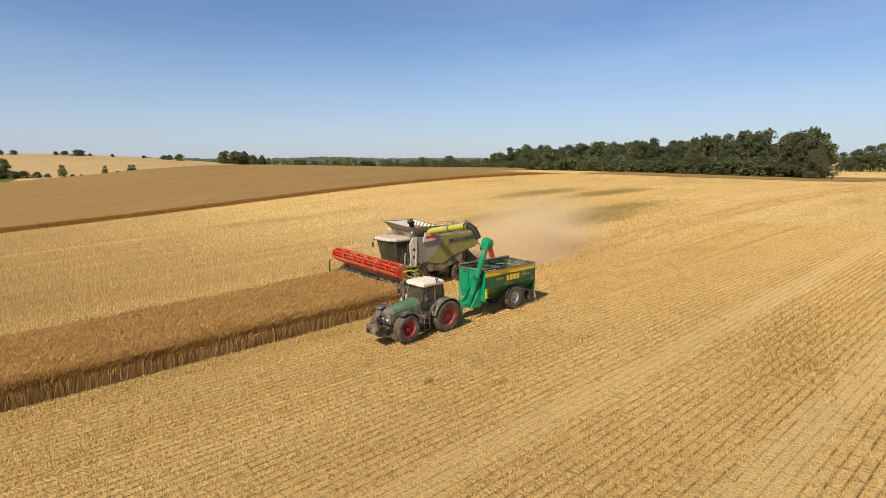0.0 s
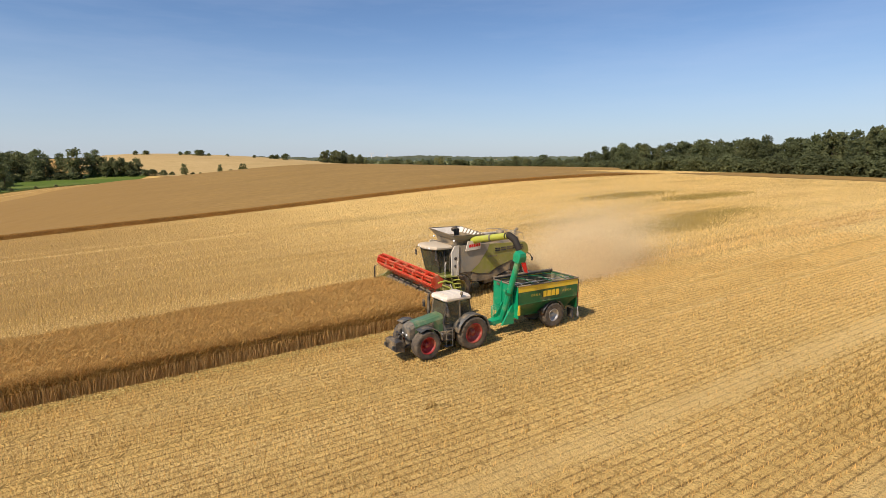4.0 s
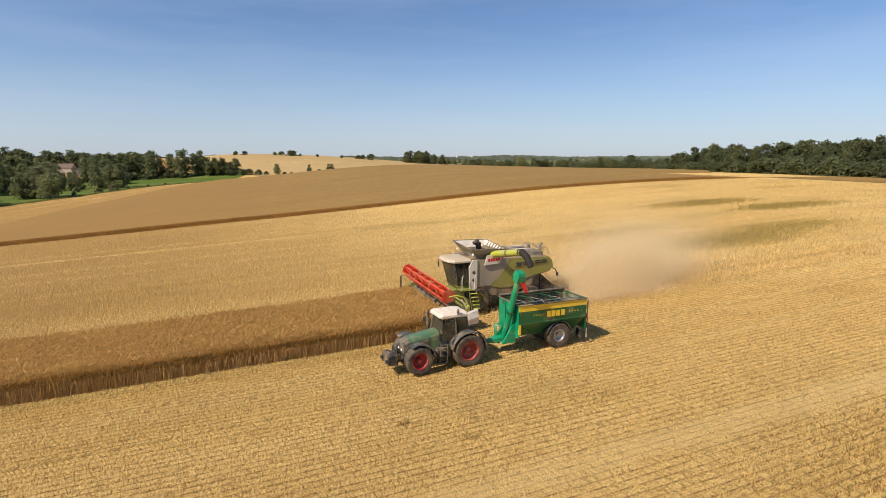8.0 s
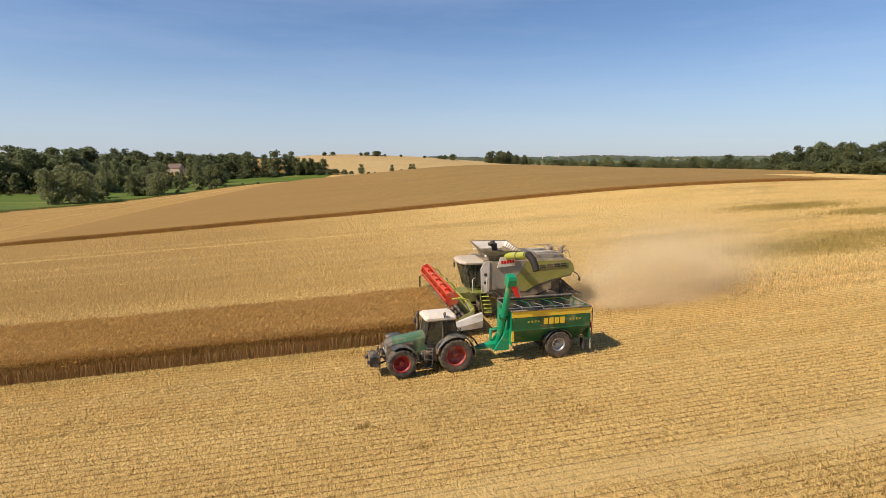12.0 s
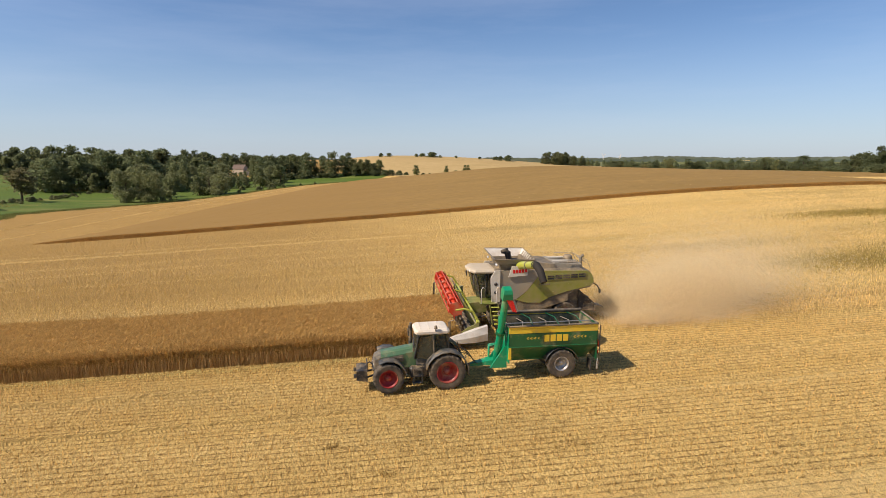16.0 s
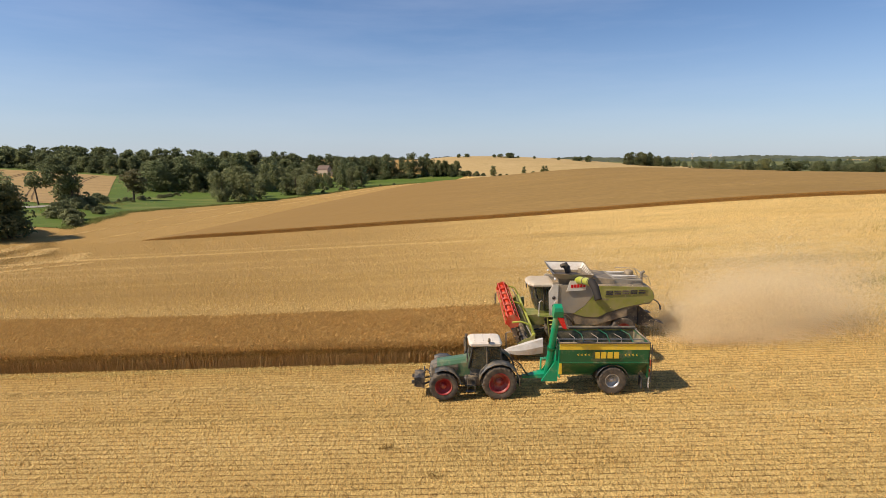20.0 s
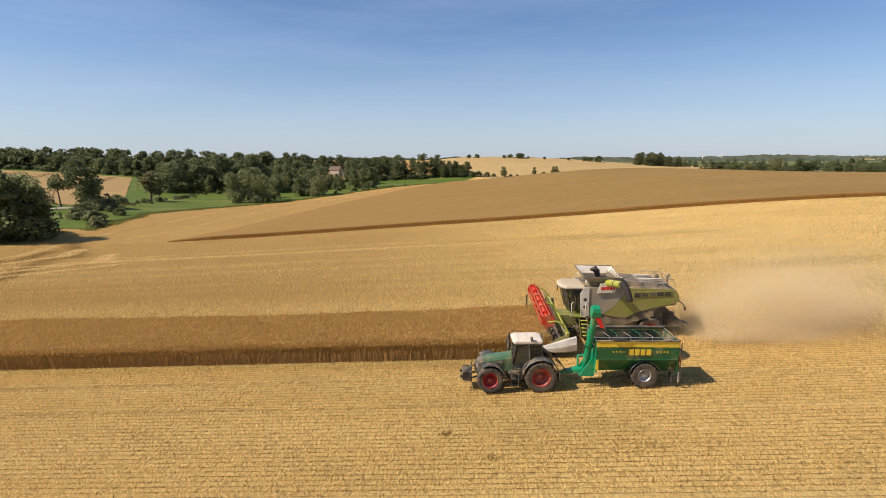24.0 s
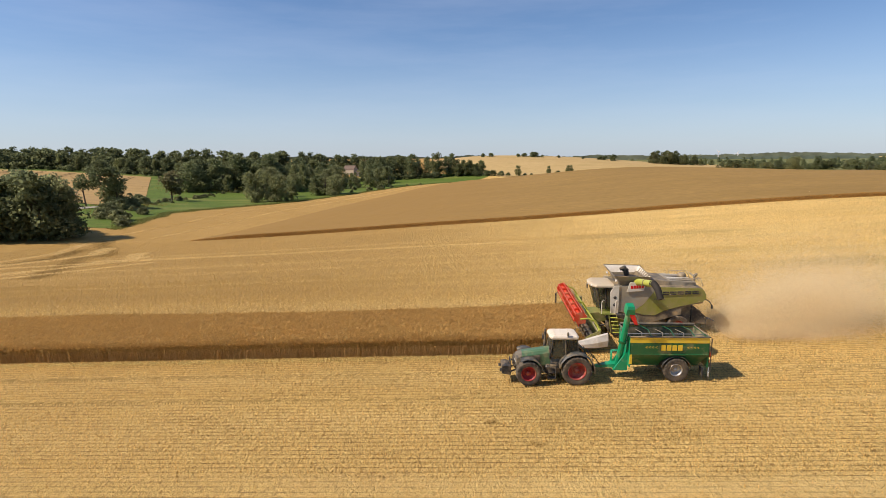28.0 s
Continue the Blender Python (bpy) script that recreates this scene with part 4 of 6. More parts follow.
    part("side_guard", Mesh().tube([(x1 + 0.05, -1.26, 1.05), (x1 - 0.02, -1.32, 0.72), (x1 - 0.02, -1.32, 0.5)], 0.03, 6).box((x1, -1.34, 0.62), (0.05, 0.14, 0.3), 0.02), M_RIM, c)
    part("mud_flap", Mesh().box((x1 - 0.3, -0.95, 0.65), (0.03, 0.55, 0.6), 0.01), M_BLACK, c)
    for e, xx in ((1, x0), (2, x1)):
        part("end_rail", Mesh().box((xx, 0, zt - 0.02), (0.1, 2 * w + 0.1, 0.08), 0.02), M_DKGREY, c)
    # inner faces, floor and load
    part("tank_lining", Mesh().sheet([(x0 + 0.07, -w + 0.06, zt - 0.1), (x0 + 0.07, w - 0.06, zt - 0.1), (x0 + 0.07, 0.5, zb + 0.1), (x0 + 0.07, -0.5, zb + 0.1)], 0.01)
         .sheet([(x1 - 0.07, w - 0.06, zt - 0.1), (x1 - 0.07, -w + 0.06, zt - 0.1), (x1 - 0.4, -0.5, zb + 0.1), (x1 - 0.4, 0.5, zb + 0.1)], 0.01)
         .sheet([(x0 + 0.08, w - 0.07, zt - 0.1), (x1 - 0.08, w - 0.07, zt - 0.1), (x1 - 0.08, w - 0.07, zm), (x0 + 0.08, w - 0.07, zm)], 0.01)
         .sheet([(x1 - 0.08, -w + 0.07, zt - 0.1), (x0 + 0.08, -w + 0.07, zt - 0.1), (x0 + 0.08, -w + 0.07, zm), (x1 - 0.08, -w + 0.07, zm)], 0.01), M_INSIDE, c)
    load = [[(x, -1.1 + 2.2 * v, 2.15 + 0.45 * math.exp(-((x + 0.7) / 1.0) ** 2 - ((v - 0.45) / 0.35) ** 2) + 0.02 * math.sin(9 * x + 7 * v)) for v in np.linspace(0, 1, 12)] for x in np.linspace(x0 + 0.1, x1 - 0.1, 24)]
    part("seed_load", Mesh().loft(load, caps=False, open_=True, smooth=True), M_GRAIN, c, "heap of small dark rape seed in the tank")
    for x in (-1.3, 0.1, 1.35):
        part("cross_brace", Mesh().tube([(x, -w, zt - 0.06), (x + 0.12, 0, zt + 0.05), (x, w, zt - 0.06)], 0.03, 6), M_HSHADED, c)
    for x in (-1.9, -0.6, 0.7, 1.9):
        part("tarp_bow", Mesh().tube([(x, -w * 0.95, zt - 0.3), (x + 0.35, 0.0, zt - 0.15), (x + 0.3, w * 0.95, zt - 0.3)], 0.022, 6), M_GREYP, c)
    part("grid_rail", Mesh().tube([(x0, -0.45, zt - 0.08), (x1, -0.45, zt - 0.08)], 0.03, 6), M_RIM, c)
    part("tarp_roll", Mesh().tube([(x0, w - 0.05, zt + 0.08), (x1, w - 0.05, zt + 0.08)], 0.08, 10), M_DKGREY, c, "rolled dark grey tarpaulin")
    # running gear and drawbar
    part("axle_beam", Mesh().box((0.3, 0, 0.76), (0.22, 1.7, 0.22), 0.03), M_BLACK, c)
    for s in (-1, 1):
        part("frame_rail", Mesh().box((-0.4, s * 0.45, 0.98), (4.6, 0.14, 0.24), 0.02), M_HSHADED, c)
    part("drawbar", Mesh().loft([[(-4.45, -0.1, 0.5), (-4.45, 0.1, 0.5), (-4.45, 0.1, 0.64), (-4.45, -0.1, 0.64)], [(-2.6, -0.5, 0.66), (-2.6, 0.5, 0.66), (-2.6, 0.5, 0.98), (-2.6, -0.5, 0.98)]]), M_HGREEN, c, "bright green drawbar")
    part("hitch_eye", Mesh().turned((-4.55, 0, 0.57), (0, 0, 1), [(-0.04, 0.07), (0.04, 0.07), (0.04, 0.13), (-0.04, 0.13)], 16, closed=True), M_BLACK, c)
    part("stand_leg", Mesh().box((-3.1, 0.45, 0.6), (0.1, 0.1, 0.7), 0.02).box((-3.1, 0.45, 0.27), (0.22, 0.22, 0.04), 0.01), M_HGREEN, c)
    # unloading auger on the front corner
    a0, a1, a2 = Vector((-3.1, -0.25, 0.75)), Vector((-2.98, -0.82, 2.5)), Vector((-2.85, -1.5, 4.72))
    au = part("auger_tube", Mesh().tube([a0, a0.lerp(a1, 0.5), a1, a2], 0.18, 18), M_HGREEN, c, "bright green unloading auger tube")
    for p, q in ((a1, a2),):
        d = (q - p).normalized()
        part("hinge_collar", Mesh().tube([p - d * 0.06, p + d * 0.08], 0.25, 18), M_HSHADED, au)
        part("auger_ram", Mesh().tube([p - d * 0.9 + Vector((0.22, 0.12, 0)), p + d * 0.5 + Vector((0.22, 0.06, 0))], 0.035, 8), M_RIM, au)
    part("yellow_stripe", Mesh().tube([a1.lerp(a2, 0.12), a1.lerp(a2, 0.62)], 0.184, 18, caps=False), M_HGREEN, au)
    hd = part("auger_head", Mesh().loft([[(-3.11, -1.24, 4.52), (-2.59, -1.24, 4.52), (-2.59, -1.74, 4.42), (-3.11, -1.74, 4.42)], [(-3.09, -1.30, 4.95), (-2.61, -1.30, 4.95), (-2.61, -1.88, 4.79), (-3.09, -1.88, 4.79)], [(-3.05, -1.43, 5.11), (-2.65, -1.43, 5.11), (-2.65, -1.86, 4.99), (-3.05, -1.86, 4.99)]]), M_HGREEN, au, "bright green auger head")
    part("spout_flap", Mesh().sheet([(-2.65, -1.38, 4.47), (-2.49, -1.70, 4.43), (-2.29, -1.70, 3.82), (-2.47, -1.43, 3.82)], 0.02), M_FLAP, hd, "worn grey spout flap")
    part("red_flap", Mesh().sheet([(-2.92, -1.76, 4.47), (-2.59, -1.80, 4.45), (-2.37, -1.74, 3.82), (-2.59, -1.72, 3.87)], 0.02), M_REDLENS, hd, "faded red rubber flap")
    part("auger_cradle", Mesh().slab([(-3.5, 0.62), (-2.62, 0.62), (-2.62, 1.75), (-2.75, 1.75)], "y", -0.85, -0.72), M_HGREEN, c)
    part("auger_cradle", Mesh().slab([(-3.5, 0.62), (-2.62, 0.62), (-2.62, 1.75), (-2.75, 1.75)], "y", 0.12, 0.2), M_HGREEN, c)
    part("corner_plate", Mesh().slab([(x0 - 0.04, 1.2), (x0 + 0.14, 1.2), (x0 + 0.12, 1.8), (x0, 1.8)], "y", -w - 0.05, -w), M_YELLOW, c, "yellow corner plate")
    for k in range(3):
        part("valve_pipe", Mesh().tube([(-3.35, 0.15 + 0.13 * k, 0.7), (-3.35, 0.15 + 0.13 * k, 1.5), (-2.7, 0.2 + 0.13 * k, 1.55)], 0.03, 6), M_HGREEN, c)
    return c


CART_AT = (12.95, 29.3)
grain_cart = build_cart((*CART_AT, gz(*CART_AT) + 0.02), 1.0)
grain_cart.matrix_world = grain_cart.matrix_world @ Matrix.Diagonal((0.915, 0.915, 0.93, 1))


# ---------------------------------------------------------------- combine harvester
def build_combine(at, turn):
    c = thing("combine_harvester", at, "dusty lime green and off-white combine harvester behind its header", "combine", turn=turn)
    W = 1.72
    # core body and rounded tail
    rings = []
    for x, zb, zt, w in ((-2.3, 1.35, 3.62, 1.6), (0.6, 1.3, 3.66, 1.6), (2.2, 1.95, 3.66, 1.6), (3.6, 2.4, 3.6, 1.58), (4.2, 2.45, 3.45, 1.5), (4.5, 2.75, 3.1, 1.38)):
        rings.append([(x, -w, zb), (x, -w, zt - 0.12), (x, -w + 0.15, zt), (x, w - 0.15, zt), (x, w, zt - 0.12), (x, w, zb)])
    part("body_core", Mesh().loft(rings), M_DKGREY, c, "dusty dark grey body")
    for s in (-1, 1):
        y = s * 1.62

        def plate(name, pts, mat_, label="", th=0.06, parent=None, yo=0.0):
            p3 = [(px, y + s * yo, pz) for px, pz in pts]
            return part(name, Mesh().sheet(p3 if s < 0 else p3[::-1], th), mat_, parent or c, label)
        gp = plate("grey_panel", [(-2.0, 1.9), (-1.0, 1.86), (-0.3, 2.35), (0.42, 3.2), (0.62, 3.62), (-2.0, 3.62)], M_GREYP, "dusty light grey side panel")
        lp = plate("green_panel", [(-0.98, 1.84), (-0.3, 1.66), (0.6, 1.62), (1.3, 1.95), (2.6, 2.3), (4.15, 2.6), (4.4, 2.85), (4.25, 3.3), (3.95, 3.52), (0.64, 3.58), (0.45, 3.2), (-0.28, 2.35)], M_LIME, "lime green side panel")
        # added dark plate, standing in for the shaded chassis under the panel
        plate("dark_skirt", [(-0.9, 1.8), (-0.3, 1.62), (0.6, 1.58), (1.3, 1.9), (2.6, 2.26), (2.6, 1.7), (0.4, 1.1), (-0.9, 1.15)], M_DKGREY, "", 0.05, None, 0.02)
        pil = plate("white_pillar", [(-2.55, 1.75), (-2.02, 1.75), (-2.02, 3.65), (-2.35, 3.65), (-2.62, 3.2)], M_WHITE, "off-white pillar panel", 0.1, None, 0.02)
        for z in (2.35, 2.85):
            part("oval_recess", Mesh().turned((-2.3, y + s * 0.13, z), (0, s, 0), [(0, 0.0), (0, 0.1), (0.012, 0.11), (0.012, 0.0)], 16), M_BLACK, pil)
        mp = plate("maker_panel", [(-1.5, 3.26), (-0.3, 3.34), (-0.22, 3.92), (-1.3, 3.9)], M_WHITE, "white panel with a red name", 0.08, None, 0.1)
        for k in range(5):
            xx = -1.16 + k * 0.19
            part("name_block", Mesh().box((xx, y + s * 0.185, 3.58 + 0.012 * k), (0.155, 0.012, 0.2), 0.004), M_REDLENS, mp)
        vt = plate("louvre_frame", [(1.0, 2.98), (3.85, 3.12), (3.85, 3.42), (1.0, 3.36)], M_LIME, "", 0.04, None, 0.05)
        for r_ in range(2):
            for k in range(5):
                xx = 1.1 + k * 0.55
                z = 3.08 + (xx - 1.0) * 0.042 + r_ * 0.14
                part("louvre", Mesh().box((xx + 0.24, y + s * 0.1, z), (0.47, 0.02, 0.1), 0.008), M_BLACK, vt)
        for k in range(6):
            part("model_block", Mesh().box((0.55 + k * 0.14, y + s * 0.066, 2.75), (0.09, 0.008, 0.11), 0.003), M_DKGREY, lp)
        wheel(c, (-1.9, s * 1.42, 0.88), 0.9, 0.72, 0.5, M_LIMEDK, s, 18, "dusty green front rim")
        wheel(c, (2.25, s * 1.45, 0.8), 0.82, 0.55, 0.44, M_RED, s, 16, "red rear rim")
        ring = []
        for a in (0.3, 0.7, 1.1, 1.5, 1.9, 2.3, 2.7):
            ring.append([(-1.9 + math.cos(a) * r_, s * y_, 0.88 + math.sin(a) * r_) for r_, y_ in ((0.98, 1.05), (0.98, 1.72), (1.02, 1.72), (1.02, 1.05))])
        part("front_mudguard", Mesh().loft(ring, smooth=True), M_DKGREY, c)
    part("chassis", Mesh().box((0.2, 0, 1.15), (4.6, 1.7, 0.6), 0.08).box((-1.9, 0, 0.9), (0.3, 2.4, 0.3), 0.05).box((2.3, 0, 0.75), (0.2, 2.6, 0.2), 0.04), M_BLACK, c)
    part("sieve_box", Mesh().loft([[(0.5, -1.2, 0.75), (0.5, 1.2, 0.75), (0.5, 1.2, 1.6), (0.5, -1.2, 1.6)], [(3.6, -1.2, 1.1), (3.6, 1.2, 1.1), (3.6, 1.2, 2.2), (3.6, -1.2, 2.2)]]), M_DKGREY, c)
    ch = part("straw_chopper", Mesh().loft([[(3.5, -1.3, 1.0), (3.5, 1.3, 1.0), (3.5, 1.3, 2.3), (3.5, -1.3, 2.3)], [(4.6, -1.45, 0.95), (4.6, 1.45, 0.95), (4.6, 1.45, 1.45), (4.6, -1.45, 1.45)]]), M_BLACK, c, "black straw chopper under the tail")
    for s in (-1, 1):
        part("spreader_vane", Mesh().sheet([(4.5, s * 0.5, 1.35), (5.2, s * 0.8, 1.2), (5.2, s * 1.5, 1.2), (4.5, s * 1.3, 1.35)], 0.03), M_BLACK, ch)
        part("tail_lamp_arm", Mesh().tube([(4.35, s * 1.2, 2.75), (4.75, s * 1.45, 2.55), (4.9, s * 1.5, 2.3)], 0.04, 8).box((4.92, s * 1.5, 2.2), (0.1, 0.2, 0.25), 0.03), M_BLACK, c)
    # roof deck
    part("deck_cover", Mesh().loft([[(-0.12, -1.42, 3.6), (-0.12, 1.42, 3.6), (-0.12, 1.36, 4.12), (-0.12, -1.36, 4.12)], [(0.7, -1.45, 3.6), (0.7, 1.45, 3.6), (0.7, 1.36, 4.0), (0.7, -1.36, 4.0)], [(1.75, -1.45, 3.6), (1.75, 1.45, 3.6), (1.75, 1.36, 3.9), (1.75, -1.36, 3.9)]]), M_DKGREY, c, "dark grey engine deck cover")
    part("engine_hood", Mesh().loft([[(1.7, -1.35, 3.66), (1.7, 1.35, 3.66), (1.7, 1.3, 3.95), (1.7, -1.3, 3.95)], [(3.7, -1.3, 3.55), (3.7, 1.3, 3.55), (3.7, 1.25, 3.85), (3.7, -1.25, 3.85)]]), M_GREYP, c, "pale dusty engine hood")
    for k, y_ in enumerate((-0.95, -0.3, 0.35, 1.0)):
        part("hood_slat", Mesh().box((2.7, y_, 3.93), (1.7, 0.12, 0.05), 0.015), M_STEEL if k % 2 else M_DKGREY, c)
    part("air_intake", Mesh().turned((3.3, 0.5, 3.85), (0, 0, 1), [(0, 0.32), (0.22, 0.32), (0.3, 0.2), (0.3, 0.0)], 20), M_DKGREY, c)
    rl = part("deck_rail", Mesh().tube([(2.6, -1.4, 3.7), (2.6, -1.4, 4.15), (4.0, -1.35, 4.1), (4.25, -1.3, 3.6)], 0.025, 6), M_GREYP, c)
    for s, pts in ((1, [(2.6, 1.4, 3.7), (2.6, 1.4, 4.15), (4.0, 1.35, 4.1), (4.25, 1.3, 3.6)]), (0, [(4.0, -1.35, 4.1), (4.0, 1.35, 4.1)]), (2, [(3.3, -1.38, 3.7), (3.3, -1.38, 4.12)])):
        part("rail_bar", Mesh().tube(pts, 0.025, 6), M_GREYP, rl)
    part("exhaust", Mesh().tube([(3.75, -0.8, 3.7), (3.75, -0.8, 4.2), (3.95, -0.8, 4.32)], 0.1, 12), M_DKGREY, c)
    for k in range(3):
        part("rear_step", Mesh().tube([(3.8 + 0.16 * k, -1.1 + 0.1 * k, 4.05 - 0.1 * k), (4.1 + 0.16 * k, 0.9, 4.0 - 0.12 * k)], 0.025, 6), M_GREYP, c)
    # grain tank with open flaps
    b = [(-1.85, -1.35, 3.6), (-0.1, -1.35, 3.6), (-0.1, 1.35, 3.6), (-1.85, 1.35, 3.6)]
    m_ = [(-1.95, -1.45, 3.98), (-0.05, -1.45, 3.98), (-0.05, 1.45, 3.98), (-1.95, 1.45, 3.98)]
    t_ = [(-2.4, -1.66, 4.3), (0.25, -1.6, 4.24), (0.3, 1.72, 4.44), (-2.4, 1.78, 4.48)]
    tank = part("grain_tank", Mesh().sheet([b[0], b[1], m_[1], m_[0]], 0.03).sheet([b[1], b[2], m_[2], m_[1]], 0.03).sheet([b[2], b[3], m_[3], m_[2]], 0.03).sheet([b[3], b[0], m_[0], m_[3]], 0.03), M_DKGREY, c, "dark grey grain tank wall")
    for i in range(4):
        j = (i + 1) % 4
        part("tank_flap", Mesh().sheet([m_[i], m_[j], t_[j], t_[i]], 0.025), M_STEEL if i in (1, 2) else M_GREYP, tank, "pale sheet steel flap, folded open")
        part("flap_edge", Mesh().tube([t_[i], t_[j]], 0.03, 6), M_DKGREY, tank)
    for k in range(6):
        y_ = -1.0 + 0.4 * k
        part("flap_rib", Mesh().tube([(-0.06, y_, 4.0), (0.24, y_ * 1.1, 4.34)], 0.045, 6), M_DKGREY, tank)
    part("tank_auger", Mesh().tube([(-0.9, 0.2, 3.6), (-1.15, 0.0, 4.3), (-1.3, -0.1, 4.6), (-1.62, -0.2, 4.52)], [0.2, 0.2, 0.17, 0.12], 12).box((-1.25, -0.05, 4.46), (0.5, 0.35, 0.2), 0.07), M_BLACK, tank, "black tank filling auger")
    part("tank_seed", Mesh().loft([[(x, -1.3 + 2.6 * v, 3.82 + 0.25 * math.exp(-((x + 0.8) / 0.8) ** 2 - ((v - 0.5) / 0.3) ** 2)) for v in np.linspace(0, 1, 8)] for x in np.linspace(-1.86, -0.22, 10)], caps=False, open_=True, smooth=True), M_GRAIN, tank)
    # cab
    cb = part("cab_floor", Mesh().loft([[(-3.05, -1.05, 1.62), (-3.05, 1.05, 1.62), (-3.2, 1.05, 1.85), (-3.2, -1.05, 1.85)], [(-2.35, -1.2, 1.55), (-2.35, 1.2, 1.55), (-2.35, 1.2, 1.9), (-2.35, -1.2, 1.9)]]), M_LIMEDK, c, "lime green cab base")
    base = [(-3.1, -1.02, 1.86), (-3.3, -0.55, 1.84), (-3.3, 0.55, 1.84), (-3.1, 1.02, 1.86), (-2.4, 1.22, 1.9), (-2.4, -1.22, 1.9)]
    top = [(-3.48, -1.12, 3.42), (-3.75, -0.6, 3.42), (-3.75, 0.6, 3.42), (-3.48, 1.12, 3.42), (-2.4, 1.22, 3.42), (-2.4, -1.22, 3.42)]
    for i in range(6):
        j = (i + 1) % 6
        if i == 4:
            part("cab_rear_wall", Mesh().sheet([base[i], base[j], top[j], top[i]], 0.05), M_DKGREY, cb)
        else:
            part("cab_window", Mesh().sheet([base[i], base[j], top[j], top[i]], 0.01), M_GLASS, cb)
        if i not in (1, 2):
            part("cab_post", Mesh().tube([base[i], top[i]], 0.05, 6), M_BLACK, cb)
    part("door_post", Mesh().tube([(-2.8, -1.13, 1.9), (-2.85, -1.18, 3.42)], 0.04, 6), M_BLACK, cb)
    part("seat", Mesh().box((-2.75, 0, 2.3), (0.55, 0.55, 0.2), 0.07).box((-2.5, 0, 2.7), (0.15, 0.5, 0.75), 0.06), M_BLACK, cb)
    part("steering_column", Mesh().tube([(-3.2, 0, 1.9), (-3.1, 0, 2.55)], 0.05, 8).turned((-3.1, 0, 2.58), (0.3, 0, 1), [(-0.015, 0.2), (0.015, 0.21), (0.015, 0.18), (-0.015, 0.18)], 18, closed=True), M_BLACK, cb)
    ring = []
    for z, k in ((3.4, 0.96), (3.45, 1.0), (3.53, 1.0), (3.61, 0.92), (3.66, 0.68)):
        x0, x1, w = -3.0 - 0.88 * k, -3.0 + 0.9 * k, 1.32 * k
        ring.append([(x0 + 0.36, -w, z), (x0 + 0.1, -w * 0.7, z), (x0 - 0.06, 0, z), (x0 + 0.1, w * 0.7, z), (x0 + 0.36, w, z), (x1, w, z), (x1, -w, z)])
    rf = part("cab_roof", Mesh().loft(ring), M_CABROOF, c, "dusty beige rounded cab roof")
    for k in range(4):
        part("roof_lamp", Mesh().box((-3.9 + 0.07 * abs(k - 1.5), -0.75 + 0.5 * k, 3.49), (0.05, 0.26, 0.11), 0.02), M_LAMP, rf)
    for s in (-1, 1):
        ma = part("mirror_arm", Mesh().tube([(-3.5, s * 1.15, 3.4), (-3.65, s * 1.4, 3.3), (-3.65, s * 1.45, 3.1)], 0.022, 6), M_BLACK, c)
        part("mirror", Mesh().box((-3.65, s * 1.46, 2.95), (0.08, 0.18, 0.36), 0.03), M_BLACK, ma)
        part("work_lamp", Mesh().box((-2.2, s * 1.4, 3.95), (0.12, 0.14, 0.14), 0.03), M_LAMP, c)
    # platform, ladder, handrails on the driver's side
    pl = part("platform", Mesh().box((-2.75, -1.6, 1.72), (1.1, 0.72, 0.07), 0.02), M_LIMEDK, c, "lime green cab platform")
    for x in (-3.25, -2.3):
        part("handrail", Mesh().tube([(x, -1.95, 1.75), (x, -1.97, 2.6), (x + 0.12, -1.9, 2.72), (x + 0.24, -1.7, 2.6)], 0.024, 6), M_STEEL, pl)
    ld = part("ladder", Mesh().sheet([(-2.75, -1.92, 1.7), (-2.7, -1.95, 1.7), (-2.55, -2.12, 0.4), (-2.6, -2.12, 0.4)], 0.04).sheet([(-2.22, -1.92, 1.7), (-2.17, -1.95, 1.7), (-2.02, -2.12, 0.4), (-2.07, -2.12, 0.4)], 0.04), M_LIME, c, "lime green boarding ladder")
    for k in range(5):
        part("ladder_step", Mesh().box((-2.36 + 0.04 * k, -1.98 - 0.035 * k, 1.5 - 0.26 * k), (0.5, 0.2, 0.035), 0.01), M_LIMEBRT, ld)
    # unloading spout swung out over the cart
    p0, p1, p2 = Vector((-0.75, -1.55, 3.85)), Vector((-0.72, -1.95, 4.0)), Vector((-1.0, -5.9, 4.72))
    sp = part("unloading_tube", Mesh().tube([p0, p1, p1.lerp(p2, 0.5), p2], [0.24, 0.22, 0.21, 0.2], 16), M_LIMEBRT, c, "lime green unloading tube swung out over the cart")
    part("tube_collar", Mesh().tube([p1.lerp(p2, 0.48), p1.lerp(p2, 0.52)], 0.24, 16), M_DKGREY, sp)
    part("spout", Mesh().tube([p2 + Vector((0, 0.25, -0.03)), p2 + Vector((0.02, -0.1, 0.02)), p2 + Vector((0.12, -0.5, -0.2)), p2 + Vector((0.25, -0.8, -0.75))], [0.2, 0.21, 0.21, 0.19], 16), M_SPOUT, sp, "dark grey rubber spout")
    part("swing_gear", Mesh().box((-0.75, -1.6, 3.7), (0.6, 0.35, 0.35), 0.06), M_DKGREY, c)
    # feeder house
    part("feeder_house", Mesh().loft([[(-2.1, -0.75, 0.95), (-2.1, 0.75, 0.95), (-2.1, 0.75, 1.6), (-2.1, -0.75, 1.6)], [(-4.0, -0.8, 0.75), (-4.0, 0.8, 0.75), (-4.0, 0.8, 1.5), (-4.0, -0.8, 1.5)]]), M_LIMEDK, c, "dusty green feeder house")
    for s in (-1, 1):
        part("feeder_ram", Mesh().tube([(-2.2, s * 0.95, 0.8), (-3.6, s * 0.95, 0.5)], 0.06, 8), M_BLACK, c)
